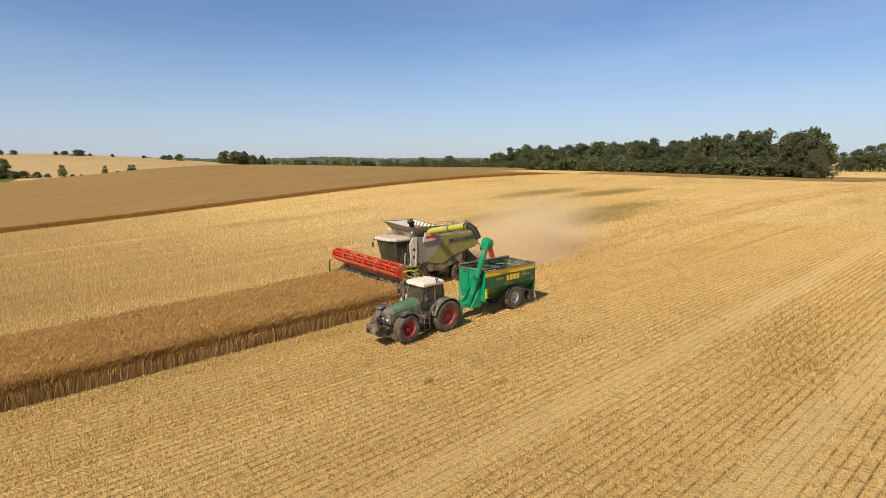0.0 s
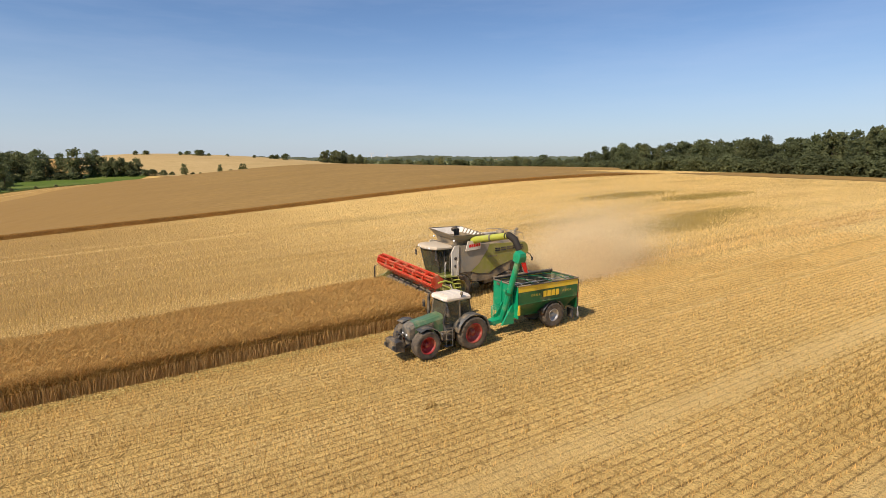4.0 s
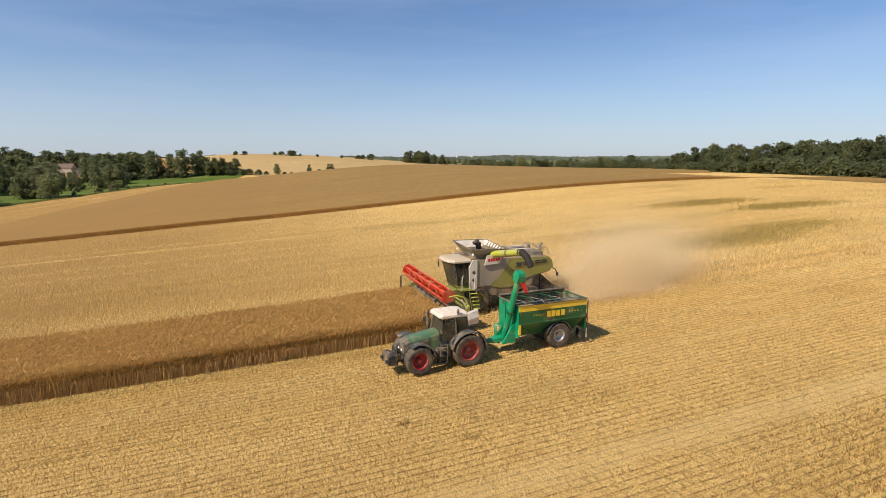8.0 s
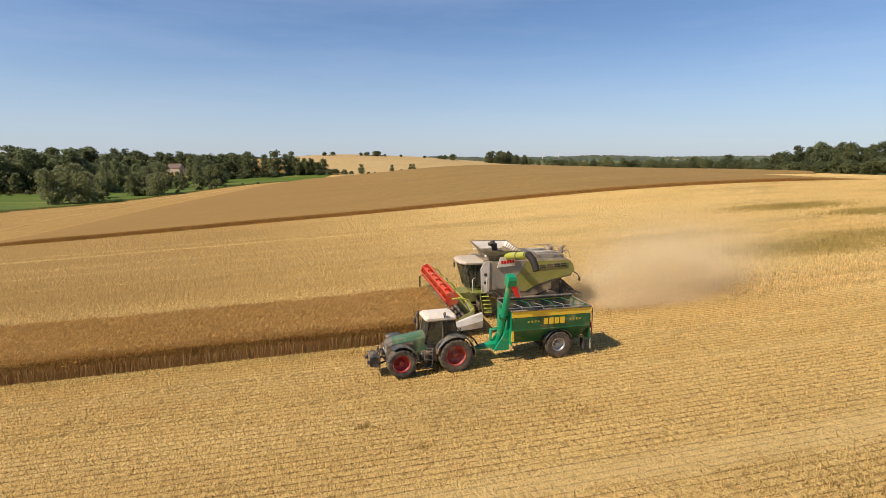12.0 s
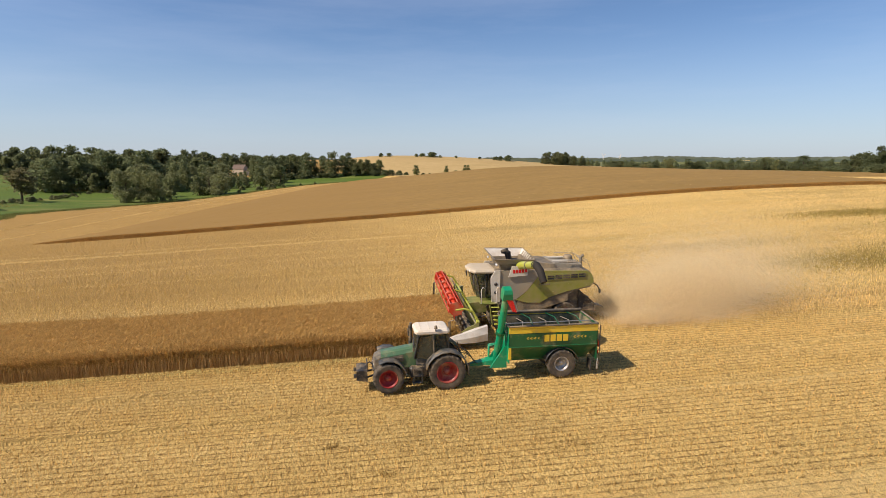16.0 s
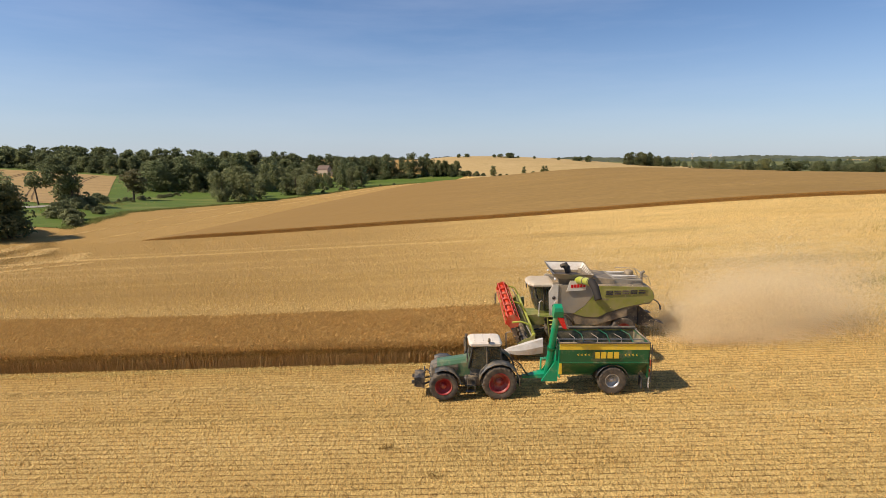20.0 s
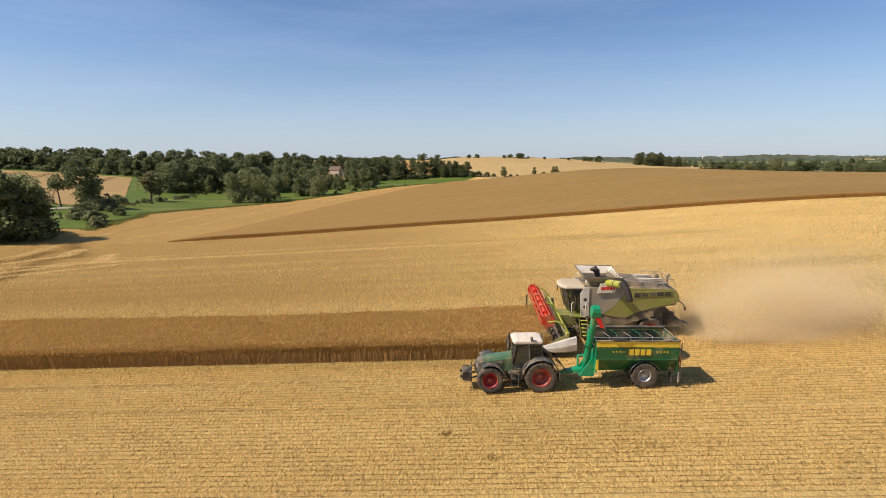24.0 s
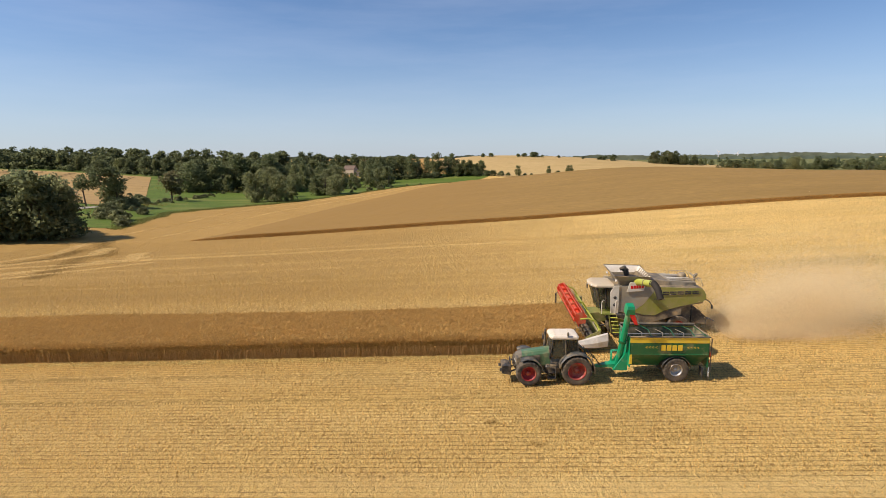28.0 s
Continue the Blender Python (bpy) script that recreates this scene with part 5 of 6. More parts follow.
    # the body stands tall over its wheels and ends close behind them
    for ob in c.children_recursive:
        if ob.name.split(".")[0] not in ("wheel", "tyre", "rim"):
            for v in ob.data.vertices:
                v.co.z += 0.06 * max(0.0, v.co.z - 1.6)
                v.co.x -= 0.07 * max(0.0, v.co.x)
    return c


COMBINE_AT = (14.0, 38.2)
combine = build_combine((*COMBINE_AT, gz(*COMBINE_AT) + 0.05), 0.0)


def build_header(at):
    """The cutting header: trough, end dividers, knife, cross auger, reel with bats and tines. It leans up towards its far end."""
    h = thing("cutting_header", at, "wide cutting header with orange-red reel in the ripe crop", "header")
    h.matrix_world = h.matrix_world @ pose(0, 0, 0, 0.9, 0, 0)
    y0, y1 = -4.55, 4.45
    part("back_wall", Mesh().slab([(-4.02, 0.3), (-3.92, 0.3), (-3.85, 1.2), (-3.95, 1.28), (-4.05, 1.2)], "y", y0, y1), M_LIMEDK, h, "dusty lime green back wall")
    part("top_beam", Mesh().box((-3.92, (y0 + y1) / 2, 1.28), (0.2, y1 - y0, 0.18), 0.04), M_LIMEBRT, h)
    part("table", Mesh().slab([(-5.35, 0.16), (-5.3, 0.12), (-4.5, 0.14), (-4.0, 0.28), (-4.0, 0.34), (-4.5, 0.2), (-5.3, 0.18)], "y", y0, y1), M_DKGREY, h, "dusty dark cutting table")
    part("knife_bar", Mesh().box((-5.38, (y0 + y1) / 2, 0.16), (0.12, y1 - y0, 0.03), 0.008), M_BLACK, h)
    ca = Mesh().tube([(-4.35, y0 + 0.1, 0.55), (-4.35, y1 - 0.1, 0.55)], 0.18, 14)
    n = 120
    vs, fs = [], []
    for k in range(n + 1):
        y = y0 + 0.1 + (y1 - y0 - 0.2) * k / n
        a = (k * 0.5) * (1 if y < -0.05 else -1)
        for r_ in (0.17, 0.31):
            vs.append((-4.35 + math.cos(a) * r_, y, 0.55 + math.sin(a) * r_))
    for k in range(n):
        fs.append((2 * k, 2 * k + 1, 2 * k + 3, 2 * k + 2))
    part("cross_auger", ca.add(vs, fs, True), M_DKGREY, h)
    for s, ye in ((-1, y0), (1, y1)):
        part("end_plate", Mesh().slab([(-5.3, 0.12), (-3.9, 0.2), (-3.85, 1.25), (-4.5, 1.0), (-5.3, 0.4)], "y", ye - 0.03, ye + 0.03), M_LIME, h)
        rings = []
        for x, z0, z1, w in ((-5.75, 0.3, 0.38, 0.05), (-5.4, 0.22, 0.56, 0.16), (-4.8, 0.18, 0.72, 0.24), (-4.1, 0.22, 0.95, 0.27), (-3.42, 0.3, 1.15, 0.22)):
            yc = ye + s * 0.2
            rings.append([(x, yc - w, z0), (x, yc + w, z0), (x, yc + w * 1.1, (z0 + z1) / 2), (x, yc + w * 0.6, z1), (x, yc - w * 0.6, z1), (x, yc - w * 1.1, (z0 + z1) / 2)])
        part("divider", Mesh().loft(rings, smooth=False), M_FLAP if s < 0 else M_LIMEDK, h, "off-white crop divider" if s < 0 else "dusty green crop divider")
        kn = part("side_knife", Mesh().tube([(-5.55, ye + s * 0.08, 0.2), (-5.55, ye + s * 0.08, 1.45), (-5.3, ye + s * 0.08, 1.5)], 0.035, 8), M_DKGREY, h)
        part("side_knife_blade", Mesh().box((-5.62, ye + s * 0.08, 0.85), (0.06, 0.05, 1.1), 0.01), M_BLACK, kn)
    rx, rz, rr = -5.15, 2.0, 0.43
    ya, yb = y0 + 0.35, y1 - 0.35
    reel = part("reel", Mesh().tube([(rx, ya, rz), (rx, yb, rz)], 0.17, 14), M_REEL, h, "orange-red six-bat reel")
    for k in range(6):
        a = k * math.pi / 3 + 0.3
        d = Vector((math.cos(a), 0, math.sin(a)))
        c0 = Vector((rx, 0, rz)) + d * rr
        part("bat", Mesh().tube([(c0.x, ya, c0.z), (c0.x, yb, c0.z)], 0.035, 8).box((c0.x + 0.01, (ya + yb) / 2, c0.z - 0.05), (0.02, yb - ya, 0.09), 0.006), M_REEL, reel)
        tn = Mesh()
        for j in range(int((yb - ya) / 0.16)):
            y = ya + 0.08 + j * 0.16
            tn.tube([(c0.x, y, c0.z - 0.1), (c0.x + 0.04, y, c0.z - 0.25)], 0.011, 4, caps=False)
        tagged(part("tines", tn, M_REEL, reel), kind="stuff")
    for j in range(7):
        y = ya + (yb - ya) * j / 6
        if j in (0, 6):
            part("reel_end_plate", Mesh().slab([(rx + math.cos(k * math.pi / 3 + 0.3) * (rr + 0.02), rz + math.sin(k * math.pi / 3 + 0.3) * (rr + 0.02)) for k in range(6)], "y", y - 0.015, y + 0.015), M_REEL, reel)
        else:
            sp = Mesh()
            for k in range(6):
                a = k * math.pi / 3 + 0.3
                sp.box((0, 0, rr * 0.5), (0.025, 0.05, rr), 0.006, Matrix.Translation((rx, y, rz)) @ Matrix.Rotation(math.pi / 2 - a, 4, "Y"))
            part("reel_spider", sp.turned((rx, y, rz), (0, 1, 0), [(-0.015, 0.16), (-0.015, 0.36), (0.015, 0.36), (0.015, 0.16)], 18, closed=True), M_REEL, reel)
    for ye in (y0 + 0.14, (y0 + y1) / 2, y1 - 0.14):
        ar = part("reel_arm", Mesh().tube([(-3.85, ye, 1.3), (-4.2, ye, 1.9), (-4.7, ye, 2.06), (-5.2, ye, 2.0)], 0.06, 8), M_LIMEBRT, h, "lime green reel arm")
        part("reel_ram", Mesh().tube([(-3.9, ye, 1.0), (-4.35, ye, 1.8)], 0.04, 8), M_STEEL, ar)
    return h


header = build_header((14.0, 38.2, gz(14.0, 38.2) + 0.22))

# ---------------------------------------------------------------- trees
def crown_mesh(name, seed, w, h, lobes, leaves, size, material, lift=0.0):
    """A crown of many small leaf sprays on uneven lobes, with gaps."""
    rng = np.random.default_rng(seed)
    P, N = [], []
    H = h - lift
    skew = rng.normal(0, 0.16, 2) * w
    bulge = rng.uniform(0, 2 * math.pi, 3)
    for j in range(lobes):
        u = rng.uniform(0.08, 0.95)
        env = w * 0.5 * (math.sin(math.pi * min(1, u * 0.92 + 0.1)) ** 0.55) * rng.uniform(0.72, 1.08)
        a, r = rng.uniform(0, 2 * math.pi), env * (rng.uniform(0.45, 0.85) if j % 4 else rng.uniform(0, 0.4))
        r *= 1 + 0.2 * math.sin(2 * a + bulge[0] + 4 * u) + 0.14 * math.sin(9 * u + bulge[1] + a)
        c = np.array([math.cos(a) * r + skew[0] * u, math.sin(a) * r + skew[1] * u, lift + H * (0.06 + 0.86 * u)])
        k = rng.uniform(0.1, 0.21)
        s = np.array([w * k, w * k, w * k * rng.uniform(0.7, 1.05)])
        d = rng.normal(size=(leaves // lobes, 3))
        d /= np.linalg.norm(d, axis=1, keepdims=True)
        d[:, 2] = np.where(d[:, 2] < -0.5, -d[:, 2], d[:, 2])
        P.append(c + d * s * rng.uniform(0.7, 1.12, (len(d), 1)))
        N.append(d)
    P, N = np.concatenate(P), np.concatenate(N)
    N = N + rng.normal(0, 0.8, N.shape)
    N /= np.linalg.norm(N, axis=1, keepdims=True)
    U = np.cross(N, rng.normal(size=N.shape))
    U /= np.linalg.norm(U, axis=1, keepdims=True)
    W = np.cross(N, U)
    k = size * rng.uniform(0.6, 1.4, (len(P), 1))
    V = np.stack([P + U * k, P + W * k * 0.8 + N * k * 0.2, P - U * k * 0.9, P - W * k * 0.8 - N * k * 0.15], 1).reshape(-1, 3)
    i = np.arange(len(P))[:, None] * 4
    return arrays(name, V, i + np.array([[0, 1, 2, 3]]), material, False)


def trunk_mesh(name, seed, r, h, lean=0.0):
    rng = random.Random(seed)
    m = Mesh()
    top = (lean * h, 0, h)
    m.tube([(0, 0, -0.6), (0.05 * lean * h, 0, 0.3), (lean * h * 0.5 + 0.1, 0.05, h * 0.5), top], [r * 1.35, r, r * 0.75, r * 0.35], 9)
    for k in range(5):
        z = h * rng.uniform(0.45, 0.85)
        a = rng.uniform(0, 6.28)
        b = Vector((lean * z, 0, z))
        e = b + Vector((math.cos(a), math.sin(a), 0.9)) * h * rng.uniform(0.2, 0.33)
        m.tube([b, (b + e) / 2 + Vector((0, 0, 0.2)), e], [r * 0.4, r * 0.28, r * 0.1], 6)
    return m.data(name, M_BARK)


KINDS = []
for k_, (w_, h_, lobes_, n_, size_, leaf_, lift_) in enumerate((
        (11, 15, 56, 2500, 0.36, 0, -1.6), (9.5, 17, 50, 2200, 0.39, 1, -1.6), (12, 15, 60, 4600, 0.28, 2, -2.0), (9.5, 13, 44, 1800, 0.39, 1, -1.6),
        (12, 19, 66, 3000, 0.4, 0, -1.8), (8, 12, 30, 2600, 0.28, 3, 1.6), (13, 18, 46, 4600, 0.3, 0, 5.5))):
    KINDS.append((crown_mesh("crown", 20 + k_, w_, h_, lobes_, n_, size_, M_LEAF[leaf_], lift_), trunk_mesh("trunk", 40 + k_, 0.32, h_ * 0.62, 0.14 if k_ == 6 else 0.0), h_))
SHRUB = crown_mesh("shrub", 77, 5, 3.2, 16, 1000, 0.25, M_LEAF[2], -0.4)
SHRUB_DARK = crown_mesh("shrub", 78, 6, 4.2, 28, 1200, 0.23, M_LEAF[0], -0.4)


def tree(x, y, h, kind, label, group, spread=1.0, turn=None, name="tree"):
    crown, trunk, h0 = KINDS[kind]
    if group == "wood behind the meadow" and y < 535 and abs(math.atan2(x - 3, y - 2) + 0.236) < 0.014:
        h = min(h, 8.5)  # low growth before the farmhouse
    s = h / h0
    ob = new(name)
    ob.matrix_world = pose(x, y, gz(x, y) - 0.2, 0, 0, random.uniform(0, 360) if turn is None else turn) @ Matrix.Diagonal((s * spread, s * spread, s, 1))
    tagged(ob, label, "tree", group)
    for piece, data in (("trunk", trunk), ("crown", crown)):
        c = new(piece, data)
        c.parent = ob
    return ob


def shrub(x, y, h, dark=False, label="low green shrub at the edge of the meadow", group="shrubs"):
    ob = new("shrub", SHRUB_DARK if dark else SHRUB)
    s = h / (4.2 if dark else 3.2)
    ob.matrix_world = pose(x, y, gz(x, y) - 0.22 * h, 0, 0, random.uniform(0, 360)) @ Matrix.Diagonal((s * random.uniform(0.9, 1.4), s * random.uniform(0.9, 1.4), s, 1))
    return tagged(ob, label, "shrub", group)


def wood(line, deep, gap, h, label, group, kinds=(0, 1, 3, 4), seed=1):
    """Trees along a line of corners, some rows deep."""
    rng = random.Random(seed)
    for (x0, y0, h0), (x1, y1, h1) in zip(line, line[1:]):
        d = math.hypot(x1 - x0, y1 - y0)
        n = max(1, int(d / gap))
        nx, ny = (y1 - y0) / d, -(x1 - x0) / d
        if nx * x0 + ny * y0 < 0:
            nx, ny = -nx, -ny
        for r in range(deep):
            for i in range(n):
                t = (i + rng.uniform(0.1, 0.9)) / n
                o = r * gap * 0.9 + rng.uniform(0, gap * 0.5)
                px, py = x0 + (x1 - x0) * t + nx * o, y0 + (y1 - y0) * t + ny * o
                if px < -0.56 * py and py < 462:  # the brown slope stays open
                    continue
                tree(x0 + (x1 - x0) * t + nx * o, y0 + (y1 - y0) * t + ny * o, (h0 + (h1 - h0) * t) * rng.uniform(0.82, 1.15) * h, rng.choice(kinds), label, group, rng.uniform(0.78, 1.12))


def wood_mass(name, lines, gap, label, seed, kinds=(0, 1, 3, 4)):
    """Far trees that nobody could count, in one body of leaf sprays."""
    rng = random.Random(seed)
    src = {}
    for k in kinds:
        me = KINDS[k][0]
        a = np.empty(len(me.vertices) * 3, np.float32)
        me.vertices.foreach_get("co", a)
        a = a.reshape(-1, 4, 3)[::4]
        c = a.mean(1, keepdims=True)
        src[k] = (c + (a - c) * 1.75).reshape(-1, 3)
    VV = []
    for deep, line in lines:
        for (x0, y0, h0), (x1, y1, h1) in zip(line, line[1:]):
            n = max(1, int(math.hypot(x1 - x0, y1 - y0) / gap))
            for r in range(deep):
                for i in range(n):
                    t = (i + rng.random()) / n
                    x, y = x0 + (x1 - x0) * t + rng.uniform(-2, 2), y0 + (y1 - y0) * t + r * gap * 0.9
                    k = rng.choice(kinds)
                    s = (h0 + (h1 - h0) * t) * rng.uniform(0.8, 1.15) / KINDS[k][2]
                    a, w = rng.uniform(0, 6.28), rng.uniform(1.0, 1.35)
                    R = np.array([[math.cos(a) * w, -math.sin(a) * w, 0], [math.sin(a) * w, math.cos(a) * w, 0], [0, 0, 1]]) * s
                    VV.append(src[k] @ R.T + (x, y, gz(x, y) - 0.12 * h0))
    V = np.concatenate(VV)
    return tagged(new(name, arrays(name, V, np.arange(len(V)).reshape(-1, 4), M_LEAF[0])), label, "woods", kind="stuff")


random.seed(7)
RISE = "dark green broadleaf tree of the wood beside the field"
VALE = "green broadleaf tree of the wood behind the meadow"
wood([(228, 251.8, 6.5), (228, 232.7, 10.4), (228, 217.3, 12.4), (228, 201.1, 12.6), (228, 189.8, 12.4), (228, 179.1, 14.2), (228, 162.6, 14.8), (228, 150.5, 13.8), (228, 136.4, 14.2), (228, 119.9, 13.7), (228, 115.1, 15.8), (228, 101.7, 17.1), (228, 90.5, 16.6), (228, 81.9, 16.2)], 3, 6.0, 1.06, RISE, "wood on the rise", seed=2)
wood_mass("wood_mass", [(3, [(240, 257.8, 6.8), (240, 238.7, 10.6), (240, 223.3, 12.6), (240, 207.1, 12.8), (240, 195.8, 12.8), (240, 185.1, 14.2), (240, 168.6, 14.9), (240, 156.5, 14.6), (240, 142.4, 14.6), (240, 125.9, 14.6), (240, 121.1, 15.01), (240, 107.7, 16.245), (240, 96.5, 15.77), (240, 87.9, 15.39)])], 5.5, "dark depth of the wood on the rise", 31)
for x, y, h, k in ((222, 75.7, 18.5, 4), (224, 71.5, 16.7, 4), (226, 69.2, 13.3, 1), (224, 79.3, 17.3, 0), (216, 71.2, 10.6, 2)):
    tree(x, y, h * 1.04, k, "tall spreading tree at the end of the wood", "wood on the rise", 0.95)
for x, y, h, k, sp in ((420, 112.4, 13.0, 0, 1.04), (420, 107.0, 13.6, 0, 1.08), (420, 101.8, 14.9, 0, 1.06), (420, 96.8, 16.9, 0, 1.08), (420, 92.4, 18.1, 0, 1.01), (420, 87.2, 15.9, 0, 1.14)):
    tree(x, y, h, k, "distant broadleaf tree beyond the brown field", "far trees", sp)
for x, y, h, k, sp in ((212.6, 482, 9.3, 0, 2.0), (223.3, 486, 9.8, 1, 2.03), (225.5, 470, 9.1, 0, 1.94), (244.6, 486, 7.6, 2, 2.05), (260.7, 490, 8.7, 0, 1.8), (265.5, 478, 12.0, 2, 1.54), (291.7, 494, 9.4, 1, 2.4), (303.0, 490, 8.8, 1, 2.4), (316.3, 494, 10.0, 2, 1.83), (310.7, 470, 9.1, 3, 2.1), (331.3, 482, 7.5, 2, 2.4), (349.1, 490, 7.5, 2, 2.4), (352.2, 482, 8.6, 2, 1.98), (370.8, 490, 13.0, 2, 1.66), (377.0, 474, 9.7, 2, 2.11), (398.1, 478, 14.1, 0, 2.0), (427.6, 494, 9.9, 2, 2.22), (418.9, 470, 7.7, 3, 2.4), (452.8, 494, 6.5, 2, 2.4)):
    tree(x, y, h, k, "round hedgerow tree behind the crest of the crop", "crest trees", sp)
wood([(-22, 505, 20), (-50, 503, 22), (-82, 500, 20), (-112, 474, 18), (-165, 474, 16), (-235, 470, 15), (-330, 470, 14), (-470, 470, 14)], 2, 9.5, 1.0, VALE, "wood behind the meadow", seed=3)
wood_mass("wood_mass", [(3, [(-75, 585, 14), (-130, 585, 17), (-230, 560, 19), (-380, 540, 20), (-560, 520, 20)]), (2, [(-152, 496, 15), (-260, 480, 17), (-440, 470, 18)])], 10, "broadleaf woods on the far slope", 32)
wood([(-245, 345, 17), (-190, 358, 18), (-140, 380, 19), (-95, 392, 19), (-60, 402, 18)], 2, 11, 1.0, VALE, "wood behind the meadow", (0, 1, 2, 3), seed=6)
wood([(6, 503, 12), (-20, 500, 14.5)], 3, 4.4, 1.0, VALE, "wood behind the meadow", (1, 3), seed=9)
for x, y, h, k, sp in ((-152.6, 222.3, 17.8, 1, 1.15), (-154.6, 228.3, 11.0, 2, 1.20), (-161.5, 228.3, 12.4, 3, 0.97), (-166.4, 287.4, 16.7, 5, 1.35), (-189.9, 347.9, 20.4, 0, 1.24), (-179.6, 347.8, 13.6, 3, 1.30), (-166.4, 353.4, 12.8, 1, 1.02), (-180.5, 366.6, 19.3, 1, 1.35), (-198.6, 352.2, 17.4, 1, 1.35),):
    tree(x, y, h, k, "loose-crowned tree beside the farm track", "track trees", sp)
for x, y, h, k, sp in ((-119.9, 289.8, 17.6, 2, 0.92), (-116.5, 298.9, 20.3, 2, 1.13), (-109.8, 294.0, 16.1, 2, 1.01), (-107.2, 310.0, 12.2, 3, 1.15), (-118.0, 328.4, 15.3, 0, 0.97), (-95.5, 341.3, 17.5, 2, 1.35), (-89.6, 337.8, 13.9, 2, 1.30), (-100.5, 338.7, 12.2, 3, 1.23), (-125.1, 371.7, 13.0, 2, 1.35),):
    tree(x, y, h, k, "broad grey-green tree with foliage down to the meadow", "meadow trees", sp)
for x, y, h, k, sp in ((-148.5, 373.5, 26.8, 4, 1.35), (-158.7, 379.0, 23.3, 0, 1.25), (-143.6, 386.3, 25.3, 1, 1.35), (-139.2, 414.6, 23.7, 0, 1.35), (-133.6, 431.2, 22.9, 1, 1.35), (-106.0, 428.9, 27.5, 1, 1.25), (-99.7, 450.0, 17.5, 2, 1.19), (-168.2, 373.7, 25.3, 0, 1.15), (-172.7, 362.6, 23.1, 4, 1.29), (-190.1, 362.7, 21.6, 0, 1.21), (-83.2, 461.7, 18.8, 0, 1.35),):
    tree(x, y, h, k, "tall green broadleaf tree of the wood behind the meadow", "wood behind the meadow", sp)
for x, y, h, k, sp in ((-161.3, 214.7, 19.0, 6, 0.95),):
    tree(x, y, h, k, "tree with a bare leaning trunk beside the farm track", "track trees", sp)
for x, y, h in ((-118.7, 148.4, 15.3), (-119.8, 146.0, 18.1), (-121.1, 143.4, 19.7), (-124.2, 142.7, 20.5), (-127.1, 141.9, 19.8), (-130.1, 141.3, 18.8), (-131.4, 138.4, 18.5), (-135.2, 137.3, 19.6), (-130.0, 156.9, 18.7), (-136.2, 155.7, 20.1)):
    tree(x, y, h, random.choice((0, 2, 4)), "dense dark tree with foliage down to the stubble", "field corner trees", 1.05)
for x, y, h in ((-122, 180, 4), (-127, 186, 5), (-119, 175, 3), (-133, 190, 4), (-131, 205, 3.5), (-104, 292, 3), (-88, 330, 3),
                (-80, 345, 2.5), (-66, 372, 4.5), (-72, 366, 3), (-60, 380, 2.5), (-50, 392, 2), (-41, 400, 2), (-86, 380, 3.5)):
    shrub(x, y, h, random.random() < 0.3)
for x, y, h in ((-139, 193, 4.5), (-143, 199, 5), (-146, 207, 4.6), (-141, 203, 3.5), (-148, 216, 5), (-150, 224, 4.2), (-144, 214, 3.4), (-152, 232, 4.4), (-155, 243, 4), (-147, 226, 3), (-160, 250, 5), (-136, 188, 3), (-140, 212, 2.6)):
    shrub(x, y, h, False, "rough light green bush beside the farm track", "track bushes")
for k in range(46):
    t = 3 * random.random()
    p = [(-150, 232), (-163, 285), (-166, 345), (-138, 376)]
    i = int(t)
    shrub(p[i][0] + (p[i + 1][0] - p[i][0]) * (t - i) + random.gauss(0, 2.2), p[i][1] + (p[i + 1][1] - p[i][1]) * (t - i) + random.gauss(0, 2.2), random.uniform(1.0, 2.8), False, "rough green shrub along the farm track", "track shrubs")
for k in range(14):
    a = k / 13
    tree(-129 - 16 * a + random.uniform(-2, 2), 158 - 12 * a + random.uniform(0, 5), random.uniform(8, 14), 2, "dense dark thicket tree at the corner of the stubble", "field corner thicket", 1.1)
# understorey that closes the foot of the woods
for (x0, y0), (x1, y1), n_ in (((224, 250), (222, 78), 90), ((-31, 500), (-80, 494), 14), ((-80, 490), (-165, 466), 20), ((-165, 466), (-440, 464), 40)):
    for k in range(n_):
        t = (k + random.random()) / n_
        shrub(x0 + (x1 - x0) * t + random.uniform(-3, 1), y0 + (y1 - y0) * t + random.uniform(-2, 3), random.uniform(3, 7) if x0 < 0 else random.uniform(4, 4 + 6 * min(1, 2 * t)), True, "dark undergrowth at the foot of the wood", "undergrowth")
# lone trees and bushes before and on the pale hill
tree(37, 492, 10, 3, "lone round tree before the pale hill", "hill trees", 1.0)
for x, y, h in ((64, 496, 8), (81, 497, 8), (84.5, 497, 8), (72, 497, 3.5), (28, 497, 3.5), (22, 499, 5), (14, 500, 6), (8, 500, 6), (1, 501, 6), (43, 494, 2.5), (49, 495, 2)):
    if h == 8:
        tree(x, y, h, 3, "small oval tree standing before the pale hill", "hill trees", 0.85)
    else:
        shrub(x, y, h, h > 5, "small bush standing before the pale hill", "hill bushes")
for x, y, h in ((52, 606, 6), (59, 603, 8), (64, 602, 8), (45, 606, 5), (70, 600, 4), (134, 590, 7), (141, 587, 9), (129, 590, 6), (6, 612, 6), (14, 612, 6), (88, 600, 4), (112, 595, 4)):
    shrub(x, y, h * 0.85, True, "dark bush on the skyline of the pale hill", "skyline bushes")
wood([(176, 570, 12.5), (200, 566, 13), (222, 560, 9)], 2, 5.5, 1.0, "clump of trees beside the pale hill", "skyline clump", (2, 3, 0), seed=12)
